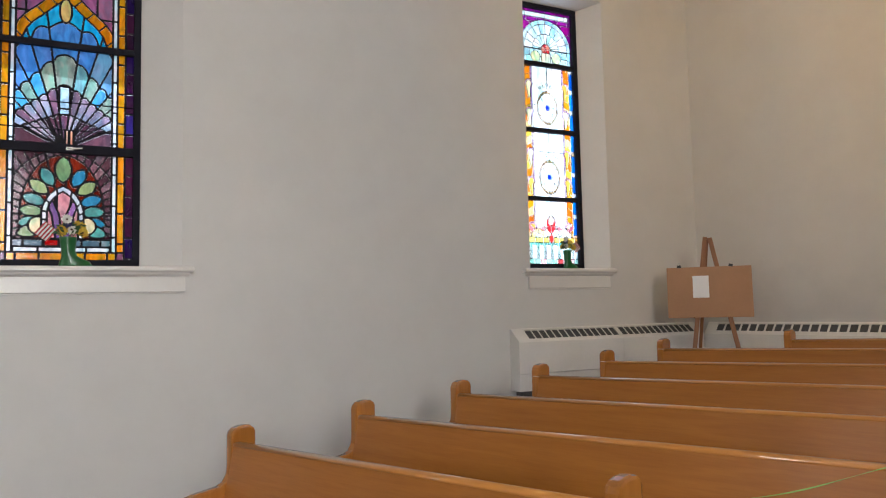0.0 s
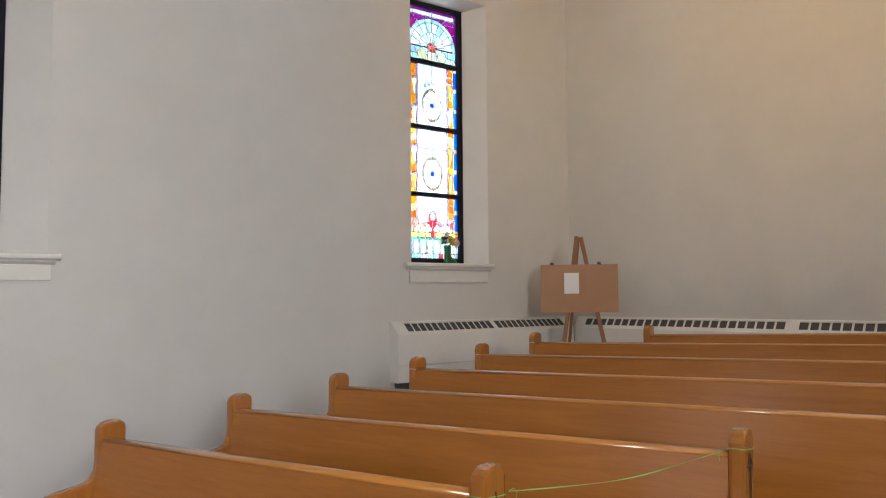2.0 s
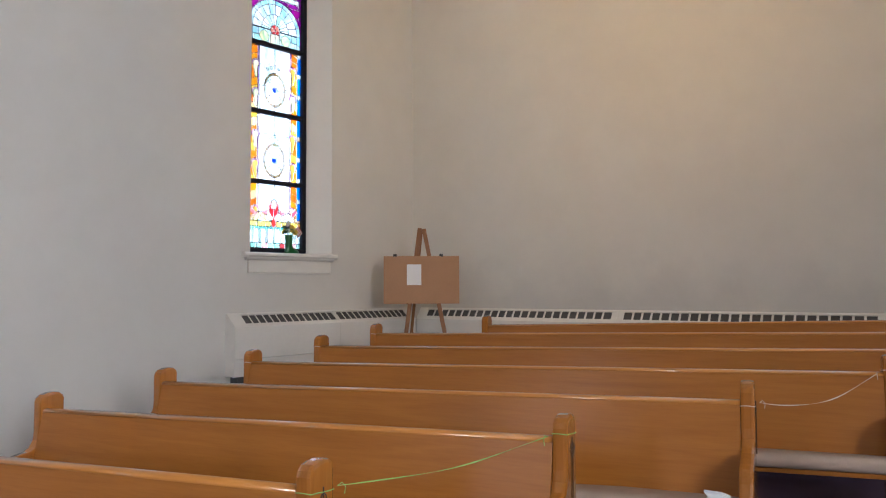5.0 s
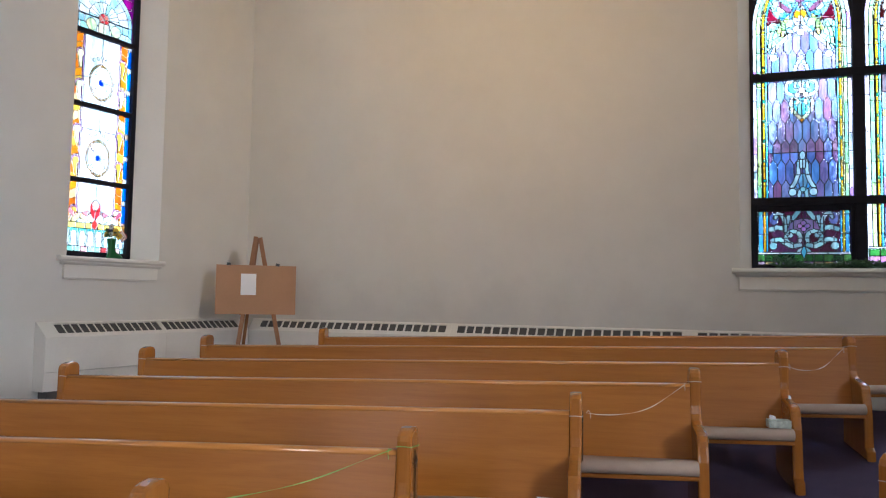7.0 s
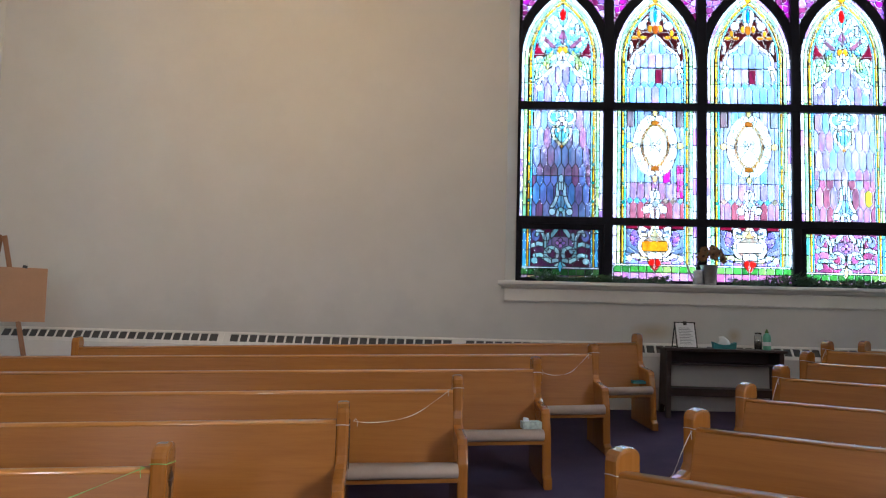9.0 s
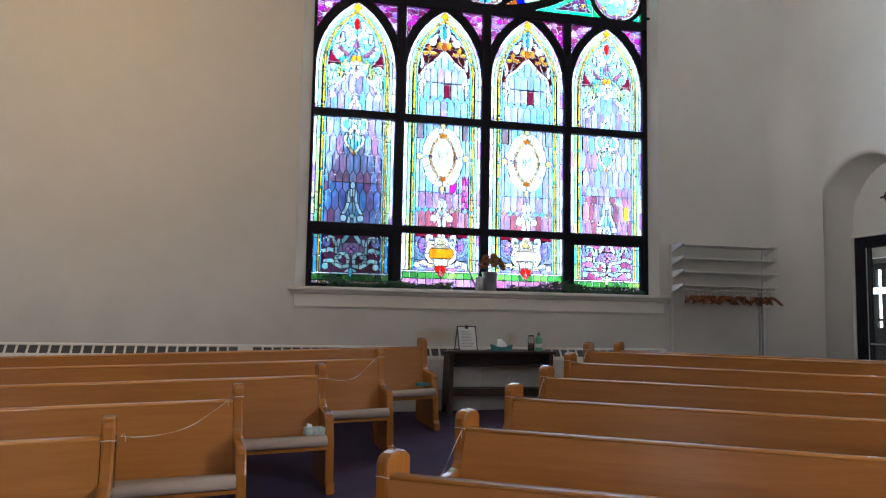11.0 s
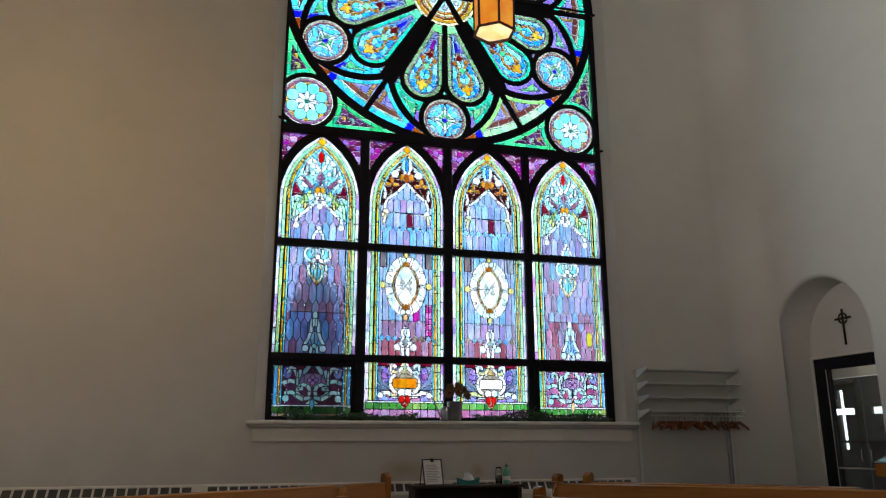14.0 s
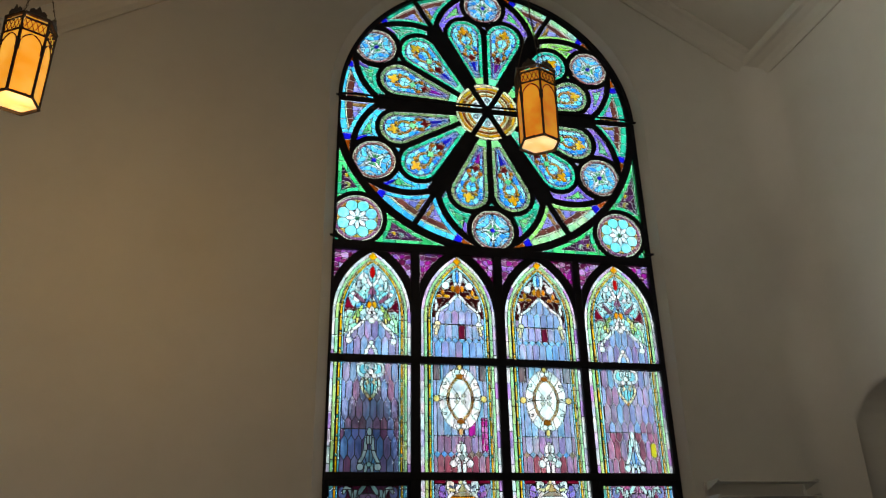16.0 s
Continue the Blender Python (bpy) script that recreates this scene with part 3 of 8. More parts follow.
class Panel:
    """Pieces of coloured glass on a rectangle: 0 is bar or tracery, every other number a piece with its tint."""

    def __init__(self, x0, z0, x1, z1, cell, seed):
        self.x0, self.z0, self.cell = x0, z0, cell
        self.nx, self.nz = int(round((x1 - x0) / cell)), int(round((z1 - z0) / cell))
        xs = x0 + (np.arange(self.nx) + 0.5) * cell
        zs = z0 + (np.arange(self.nz) + 0.5) * cell
        self.X, self.Z = np.meshgrid(xs, zs)
        self.L = np.zeros((self.nz, self.nx), np.int32)
        self.tints = [(0, 0, 0)]
        self.rng = random.Random(seed)

    def paint(self, mask, tints, sub=None, jitter=0.16):
        if not mask.any():
            return
        ids = np.zeros(int(mask.sum()), np.int64) if sub is None else np.broadcast_to(sub, self.L.shape)[mask].astype(np.int64)
        names, inv = np.unique(ids, return_inverse=True)
        base = len(self.tints)
        if isinstance(tints[0], (int, float)):
            tints = [tints]
        for _ in names:
            t = self.rng.choice(tints)
            k = 1 + self.rng.uniform(-jitter, jitter)
            self.tints.append(tuple(min(0.97, max(0.003, c ** 1.75 * k * (1 + self.rng.uniform(-jitter, jitter) * 0.5))) for c in t))
        self.L[mask] = base + inv.reshape(-1)

    def bars(self, mask):
        self.L[mask] = 0

    def leads(self):
        L = self.L
        edge = np.zeros(L.shape, bool)
        h = (L[:, 1:] != L[:, :-1])
        v = (L[1:, :] != L[:-1, :])
        edge[:, 1:] |= h
        edge[1:, :] |= v
        edge[:, :-1] |= h
        edge[:-1, :] |= v
        return edge & (L > 0)


def cells(u, v, w, h, brick=True):
    """Numbers of the bricks of a running pattern."""
    r = np.floor(v / h)
    c = np.floor(u / w + (0.5 * (r % 2) if brick else 0))
    return r * 1000 + c


def line_d(X, Z, pts):
    """Distance to a line through points."""
    best = np.full(X.shape, 9.0)
    for (ax, az), (bx, bz) in zip(pts, pts[1:]):
        dx, dz = bx - ax, bz - az
        t = np.clip(((X - ax) * dx + (Z - az) * dz) / (dx * dx + dz * dz + 1e-12), 0, 1)
        best = np.minimum(best, np.hypot(X - ax - t * dx, Z - az - t * dz))
    return best


def ell(X, Z, cx, cz, rx, rz):
    return np.hypot((X - cx) / rx, (Z - cz) / rz)


def border(P, d, v, bands, step=0.22):
    """Edge bands, told by the distance from the panel's edge, cut across at even steps."""
    a = 0.0
    for k, (w, tints, st) in enumerate(bands):
        side_of = (P.X > P.X.mean()) * 7000
        P.paint((d >= a) & (d < a + w), tints, np.floor(v / (step * st)) + side_of, 0.14)
        a += w
    return a


def shards(u, v, w, h, seed=0):
    """Numbers of irregular pieces: the nearest of a jittered grid of points."""
    best, num = None, None
    cu, cv = np.floor(u / w), np.floor(v / h)
    for du in (-1, 0, 1):
        for dv in (-1, 0, 1):
            a, b = cu + du, cv + dv
            j1 = np.modf(np.abs(np.sin(a * 12.9898 + b * 78.233 + seed) * 43758.5453))[0]
            j2 = np.modf(np.abs(np.sin(a * 39.346 + b * 11.135 + seed) * 24634.6345))[0]
            d = np.hypot((u / w - a - 0.15 - 0.7 * j1) * w, (v / h - b - 0.15 - 0.7 * j2) * h)
            k = a * 1000 + b
            best, num = (d, k) if best is None else (np.minimum(d, best), np.where(d < best, k, num))
    return num


def quarries(u, v, w, h, z0, amp=0.035):
    """Numbers of tall six-sided quarries in rows, each row shifted by half a piece."""
    k = np.round((v - z0) / h)
    q = np.abs((u / w + 0.5 * (k % 2) + 0.5) % 1 - 0.5)
    r = np.where(v - z0 - k * h > amp * (4 * q - 1), k, k - 1)
    c = np.floor(u / w + 0.5 * (r % 2) + 0.5)
    return r * 1000 + c


def path(P, x, z, pts, w, tint, cut=0.1, jitter=0.05):
    """A ribbon of glass along points, mirrored to both sides and cut across."""
    ax = np.abs(x)
    P.paint(line_d(ax, z, pts) < w, tint, np.floor(z / cut) * 2 + np.floor(ax / cut) * 400 + (x > 0) * 100000, jitter)


def balls(P, x, z, spots, tint):
    for bx, bz, r in spots:
        P.paint(np.hypot(np.abs(x) - bx, z - bz) < r, tint, (x > 0) * 1, 0.05)


PALE = (0.78, 0.93, 0.93)
EDGE = [(0.045, [WHITE, (0.94, 0.9, 0.94), (0.72, 0.5, 0.8), WHITE, (0.84, 0.72, 0.88)], 0.9), (0.042, [(0.52, 0.78, 0.5), (0.56, 0.82, 0.56), (0.66, 0.82, 0.44)], 1), (0.014, [(0.86, 0.86, 0.56)], 1), (0.03, [(0.88, 0.68, 0.1), (0.86, 0.6, 0.07)], 1), (0.024, [(0.26, 0.74, 0.88), (0.5, 0.86, 0.9)], 1)]
STREAKY = [(0.46, 0.56, 0.74), (0.52, 0.58, 0.78), (0.42, 0.58, 0.78), (0.56, 0.5, 0.68), (0.56, 0.62, 0.78)]


def lancet(x0, x1, kind, seed, cell):
    z0, z1 = 3.70, 5.14
    P = Panel(x0, z0, x1, z1, cell, seed)
    x, z = P.X - (x0 + x1) / 2, P.Z
    a, spring, rise = (x1 - x0) / 2 - 0.002, 4.25, 0.87
    R = (a * a + rise * rise) / (2 * a)
    d = np.where(z > spring, R - np.hypot(np.abs(x) + (R - a), z - spring), a - np.abs(x))
    P.paint(d < -0.1, [MAGENTA, (0.5, 0.2, 0.46), LILAC, (0.42, 0.14, 0.32), (0.56, 0.34, 0.5), (0.3, 0.06, 0.18), (0.7, 0.5, 0.76)], shards(x, z, 0.085, 0.075, seed))
    inside = d > 0
    ax, sg = np.abs(x), (x > 0) * 1
    if kind == 0:
        P.paint(inside, [(0.5, 0.86, 0.88), (0.6, 0.9, 0.9), (0.42, 0.8, 0.86), (0.74, 0.94, 0.92), (0.84, 0.95, 0.93)], shards(ax, z, 0.075, 0.085, 3) + sg * 500000)
        P.paint(inside & (np.hypot(x, z - 4.57) > 0.325) & (z < 4.66) & (ax > 0.22) & (z > 4.2), [(0.36, 0.02, 0.1), (0.28, 0.02, 0.09)], np.floor(z / 0.16) + sg * 50)
        P.paint(inside & (ell(ax, z, 0.27, 4.1, 0.14, 0.2) < 1), [(0.62, 0.9, 0.82), (0.7, 0.92, 0.8), (0.5, 0.84, 0.7)], shards(ax, z, 0.08, 0.1, 8) + sg * 500000)
        low = z < 4.28 - 1.02 * ax + 0.3 * ax * ax
        P.paint(inside & low & (z < 4.24), STREAKY + [(0.5, 0.46, 0.64), (0.46, 0.4, 0.56)], quarries(x, z, 0.088, 0.25, 3.69))
        path(P, x, z, [(0.05, 4.37), (0.11, 4.35), (0.17, 4.29), (0.22, 4.19)], 0.026, [(0.62, 0.8, 0.3), (0.7, 0.82, 0.36)], 0.09)
        path(P, x, z, [(0.2, 4.33), (0.17, 4.24), (0.19, 4.14)], 0.02, [(0.5, 0.72, 0.36), (0.86, 0.82, 0.4)], 0.1)
        path(P, x, z, [(0.27, 4.24), (0.31, 4.14), (0.32, 4.02)], 0.02, [(0.6, 0.82, 0.6)], 0.12)
        path(P, x, z, [(0.07, 4.4), (0.14, 4.39), (0.19, 4.34)], 0.022, [(0.2, 0.55, 0.82), (0.3, 0.66, 0.86)], 0.07)
        path(P, x, z, [(0.11, 4.42), (0.17, 4.47), (0.235, 4.53)], 0.027, [(0.44, 0.27, 0.34), (0.4, 0.24, 0.32)], 0.2)
        path(P, x, z, [(0.0, 4.62), (0.05, 4.69), (0.08, 4.77), (0.125, 4.80)], 0.022, WHITE, 0.11)
        path(P, x, z, [(0.155, 4.74), (0.19, 4.66), (0.17, 4.6)], 0.024, PALE, 0.1)
        balls(P, x, z, [(0.155, 4.755, 0.045), (0.105, 4.6, 0.034), (0.25, 4.52, 0.028)], [WHITE, PALE])
        P.paint((ax * 1.75 + np.abs(z - 4.54) < 0.1), [(0.44, 0.26, 0.36)], sg)
        path(P, x, z, [(0.03, 4.5), (0.07, 4.42), (0.1, 4.34)], 0.016, [(0.3, 0.5, 0.7)], 0.2)
        P.paint((ell(ax, z, 0.03, 4.375, 0.034, 0.05) < 1), [GOLD, (0.9, 0.55, 0.08)], sg)
        P.paint(ell(x, z, 0, 4.825, 0.036, 0.082) < 1, RED)
        path(P, x, z, [(0.0, 4.34), (0.05, 4.22), (0.17, 4.09), (0.25, 4.02), (0.29, 3.95)], 0.021, WHITE, 0.13)
        balls(P, x, z, [(0.045, 4.205, 0.038), (0.283, 3.895, 0.042)], WHITE)
        P.paint(np.hypot(x, z - 4.165) < 0.042, WHITE)
        P.paint(np.hypot(ax - 0.285, z - 4.46) < 0.012, WHITE, sg)
        path(P, x, z, [(0.02, 3.83), (0.055, 3.78), (0.07, 3.69)], 0.021, WHITE, 0.1)
        P.paint(np.hypot(x, z - 3.874) < 0.03, WHITE)
    else:
        P.paint(inside, STREAKY, quarries(x + 0.045, z, 0.09, 0.45, 4.15, 0.0))
        P.paint(inside & (z < 4.16), STREAKY, quarries(x + 0.045, z, 0.09, 0.21, 3.945, 0.0) + 200000)
        P.paint(inside & (z < 3.955), STREAKY + [(0.36, 0.62, 0.82)], np.floor((x + 0.045) / 0.09) + 900)
        tri = np.abs((x / 0.09) % 1 - 0.5) * 0.09
        P.paint(inside & (np.abs(z - 3.945) + tri < 0.045), [(0.4, 0.66, 0.84), (0.36, 0.6, 0.8)], np.floor(x / 0.09))
        P.paint(inside & (z > 4.36 - tri * 0.9) & (z < 4.6), STREAKY + [(0.34, 0.62, 0.8)], np.floor((x + 0.045) / 0.09) + 4000)
        P.paint((np.abs(x - 0.045) < 0.043) & (z > 3.97) & (z < 4.15), [(0.32, 0.05, 0.12)])
        og = 4.57 - 1.12 * ax + 0.95 * ax * ax
        P.paint(inside & ((z > og) | ((ax > 0.27) & (z > 4.25))), [(0.13, 0.02, 0.018), (0.16, 0.03, 0.02)], sg + np.floor(z / 0.22) * 3)
        P.paint(inside & (ax > 0.16) & (z > 4.58) & (np.hypot(ax - 0.2, z - 4.66) < 0.06), [(0.34, 0.03, 0.03)], sg)
        path(P, x, z, [(0.19, 4.5), (0.22, 4.42)], 0.007, [(0.4, 0.1, 0.04)])
        for dx, dz, rx, rz in ((0.0, 0.05, 0.026, 0.045), (-0.05, -0.006, 0.045, 0.024), (0.05, -0.006, 0.045, 0.024)):
            P.paint(ell(ax, z, 0.2 + dx, 4.55 + dz, rx, rz) < 1, [(0.86, 0.5, 0.05), (0.8, 0.42, 0.04)], sg)
        path(P, x, z, [(0.0, 4.575), (0.07, 4.5), (0.155, 4.41), (0.25, 4.345), (0.285, 4.27), (0.285, 4.2)], 0.02, WHITE, 0.12)
        path(P, x, z, [(0.30, 4.48), (0.283, 4.42), (0.295, 4.36)], 0.02, WHITE, 0.12)
        balls(P, x, z, [(0.275, 4.16, 0.042), (0.31, 4.12, 0.03)], [WHITE, CREAM])
        path(P, x, z, [(0.27, 4.12), (0.3, 4.03)], 0.024, CREAM, 0.09)
        path(P, x, z, [(0.02, 4.70), (0.04, 4.77), (0.085, 4.79), (0.13, 4.75)], 0.025, WHITE, 0.09)
        balls(P, x, z, [(0.16, 4.695, 0.055)], WHITE)
        P.paint(ell(ax, z, 0.062, 4.655, 0.032, 0.05) < 1, [(0.8, 0.42, 0.05)], sg)
        P.paint(ell(x, z, 0, 4.645, 0.04, 0.062) < 1, [(0.6, 0.24, 0.03)])
        P.paint(ell(ax, z, 0.04, 4.82, 0.034, 0.085) < 1, [PALE, (0.5, 0.84, 0.9)], sg)
        P.paint(ell(x, z, 0, 4.82, 0.022, 0.095) < 1, [(0.1, 0.42, 0.8)])
        P.paint(np.hypot(ax - 0.17, z - 4.15) < 0.013, WHITE, sg)
    border(P, np.where(inside, d, -1), np.where(z > spring, spring + np.abs(np.arctan2(z - spring, ax + (R - a))) * R, z), EDGE)
    P.paint((ax + np.abs(z - 5.045) * 0.85 < 0.058) & inside, [(0.92, 0.56, 0.04)])
    along = np.where(z > spring, spring + np.arctan2(z - spring, ax + (R - a)) * R, z)
    P.paint(inside & (np.abs(d - 0.115) < 0.009) & (np.abs((along - 3.9) % 0.22 - 0.11) < 0.01), [(0.03, 0.3, 0.3)], np.floor(along / 0.22) + sg * 50)
    P.bars((d < 0.002) & (d > -0.105))
    return P


def middle(x0, x1, kind, seed, cell):
    z0, z1 = 2.285, 3.64
    P = Panel(x0, z0, x1, z1, cell, seed)
    x, z = P.X - (x0 + x1) / 2, P.Z
    d = (x1 - x0) / 2 - np.abs(x)
    ax, sg = np.abs(x), (x > 0) * 1
    if kind == 0:
        reds = [(0.5, 0.3, 0.4), (0.46, 0.24, 0.3), (0.52, 0.4, 0.54), (0.46, 0.5, 0.66), (0.56, 0.36, 0.46)]
        P.paint(d > 0, [(0.5, 0.42, 0.56), (0.46, 0.5, 0.68), (0.44, 0.56, 0.74), (0.52, 0.36, 0.46), (0.56, 0.5, 0.64)], quarries(x, z, 0.086, 0.231, 2.232))
        if seed % 2 == 0:
            reds = [(0.34, 0.42, 0.66), (0.42, 0.36, 0.56), (0.32, 0.5, 0.74), (0.46, 0.3, 0.44), (0.4, 0.46, 0.68)]
        P.paint(z < 2.8, reds, quarries(x, z, 0.086, 0.231, 2.232))
        if seed % 2:
            P.paint(np.abs(x - 0.28) + np.maximum(np.abs(z - 2.58) - 0.07, 0) * 1.3 < 0.043, [(0.66, 0.62, 0.12)])
        P.paint((np.hypot(ax - 0.072, z - 3.535) < 0.07), [(0.4, 0.82, 0.88)], sg)
        P.paint((ax < 0.1 * np.clip((z - 3.17) / 0.14, 0, 1)) & (z < 3.42) & (z > 3.17), [(0.36, 0.78, 0.84), (0.5, 0.84, 0.82)], np.floor(x / 0.042))
        P.paint(np.abs(ell(ax, z, 0.08, 3.535, 0.078, 0.085) - 1) < 0.26, [WHITE, PALE], np.floor((np.degrees(np.arctan2(z - 3.535, ax - 0.08)) + 180) / 72) + sg * 10)
        path(P, x, z, [(0.01, 3.62), (0.06, 3.6), (0.065, 3.54), (0.03, 3.5)], 0.016, PALE, 0.08)
        path(P, x, z, [(0.05, 3.42), (0.1, 3.4), (0.115, 3.34), (0.08, 3.26), (0.0, 3.165)], 0.02, [CREAM, WHITE], 0.085)
        path(P, x, z, [(0.055, 3.41), (0.03, 3.37), (0.05, 3.35)], 0.015, CREAM, 0.2)
        P.paint(np.hypot(x, z - 3.5) < 0.036, WHITE)
        balls(P, x, z, [(0.045, 3.45, 0.032)], WHITE)
        P.paint(ax + np.abs(z - 3.165) < 0.024, GOLD)
        P.paint((z < 2.56) & (z > 2.34) & (ax < 0.02 + (2.56 - z) * 0.42), [(0.28, 0.55, 0.82), (0.42, 0.68, 0.86), (0.5, 0.72, 0.84)], np.floor(np.degrees(np.arctan2(x, z - 2.3)) / 16))
        path(P, x, z, [(0.035, 2.70), (0.042, 2.63), (0.045, 2.56), (0.075, 2.47), (0.115, 2.40)], 0.022, PALE, 0.15)
        P.paint(ell(x, z, 0, 2.765, 0.03, 0.05) < 1, PALE)
        P.paint((ax < 0.03) & (z > 2.62) & (z < 2.72), [PALE], sg)
        balls(P, x, z, [(0.105, 2.355, 0.042)], PALE)
        path(P, x, z, [(0.03, 2.38), (0.045, 2.28)], 0.02, PALE, 0.3)
        P.paint(np.hypot(x, z - 2.385) < 0.03, [(0.6, 0.84, 0.86)])
    else:
        P.paint(d > 0, [(0.46, 0.58, 0.74), (0.5, 0.6, 0.76), (0.54, 0.52, 0.68), (0.44, 0.62, 0.76), (0.6, 0.56, 0.7)], np.floor((x + 0.043) / 0.086) + np.floor((z - 2.73) / 0.46) * 100)
        P.paint((z < 2.735) & (d > 0), [(0.6, 0.46, 0.58), (0.54, 0.42, 0.6), (0.6, 0.56, 0.68), (0.5, 0.34, 0.46)], np.floor((x + 0.043) / 0.086))
        P.paint((z < 2.515) & (d > 0), [(0.56, 0.26, 0.3), (0.5, 0.22, 0.28), (0.6, 0.42, 0.54)], np.floor((x + 0.043) / 0.086))
        P.paint((z > 3.42) & (d > 0.16) & (ax > 0.25), [(0.4, 0.34, 0.36), (0.34, 0.22, 0.22), (0.44, 0.46, 0.5)], np.floor(x / 0.086))
        if seed % 2:
            P.paint((z > 2.5) & (z < 2.95) & (x > 0.26) & (d > 0), [(0.66, 0.2, 0.5), (0.6, 0.1, 0.42), (0.72, 0.36, 0.6)], np.floor(z / 0.075) + np.floor(x / 0.043) * 100)
            P.paint((z > 2.73) & (z < 2.9) & (np.abs(x - 0.14) < 0.045), [(0.6, 0.08, 0.46)])
        tri = np.abs((x / 0.086) % 1 - 0.5) * 0.086
        P.paint((np.abs(z - 2.513) + tri < 0.043), [(0.36, 0.5, 0.62), (0.5, 0.4, 0.34), (0.44, 0.5, 0.54), (0.3, 0.55, 0.8)], np.floor(x / 0.086))
        th = np.degrees(np.arctan2((z - 3.19) / 1.44, x))
        P.paint(ell(x, z, 0, 3.19, 0.272, 0.392) < 1, [WHITE, (0.95, 0.93, 0.88)], np.floor((th + 180) / 22.5), 0.03)
        for s in (-1, 1):
            P.paint((np.abs(np.hypot(ax - 0.19, z - 3.19 - s * 0.09) - 0.1) < 0.012) & (ax > 0.18) & (ell(x, z, 0, 3.19, 0.265, 0.385) < 1), WHITE, sg * 2 + s + 20, 0.02)
        lens = np.maximum(np.hypot(x + 0.176, z - 3.19), np.hypot(x - 0.176, z - 3.19))
        P.paint(lens < 0.348, [(0.72, 0.42, 0.08), (0.8, 0.5, 0.1)], sg + 2 * (z > 3.19))
        P.paint(lens < 0.332, [(0.9, 0.72, 0.3)], sg + 2 * (z > 3.19))
        P.paint(lens < 0.318, [WHITE, (0.95, 0.94, 0.9)], np.floor((th + 225) / 90) + 1000, 0.03)
        P.paint((np.abs(ax - 0.045) + np.abs(np.abs(z - 3.19) - 0.04) < 0.032), [(0.62, 0.62, 0.58), (0.7, 0.66, 0.56)], sg + 2 * (z > 3.19))
        for s in (-1, 1):
            P.paint(np.hypot(x, z - 3.19 - s * 0.295) < 0.05, [(0.56, 0.26, 0.05)])
            balls(P, x, z, [(0.034, 3.19 + s * 0.34, 0.034)], WHITE)
            P.paint(ell(x, z, 0, 3.19 + s * 0.41, 0.03, 0.045) < 1, [(0.84, 0.66, 0.34)])
        balls(P, x, z, [(0.305, 3.19, 0.042)], [(0.86, 0.74, 0.36)])
        P.paint(np.hypot(ax - 0.165 * (ax > 0.08), z - 2.73) < 0.015, WHITE, np.floor((x + 0.08) / 0.16))
        path(P, x, z, [(0.0, 2.645), (0.035, 2.61), (0.04, 2.56), (0.02, 2.51), (0.05, 2.47), (0.085, 2.45)], 0.024, WHITE, 0.11)
        balls(P, x, z, [(0.1, 2.405, 0.048), (0.055, 2.45, 0.03)], WHITE)
        path(P, x, z, [(0.035, 2.41), (0.03, 2.28)], 0.024, WHITE, 0.3)
        P.paint(ell(x, z, 0, 2.585, 0.02, 0.045) < 1, [(0.6, 0.66, 0.62)])
        P.paint(ax + np.abs(z - 2.475) * 0.9 < 0.045, [(0.46, 0.52, 0.5)])
    border(P, d, z + 0.04, EDGE, 0.225)
    P.paint((np.abs(d - 0.118) < 0.017) & (np.abs((z - 2.38) % 0.2265 - 0.113) < 0.016), [(0.04, 0.5, 0.46)], np.floor((z - 2.3) / 0.2265) + sg * 50)
    return P


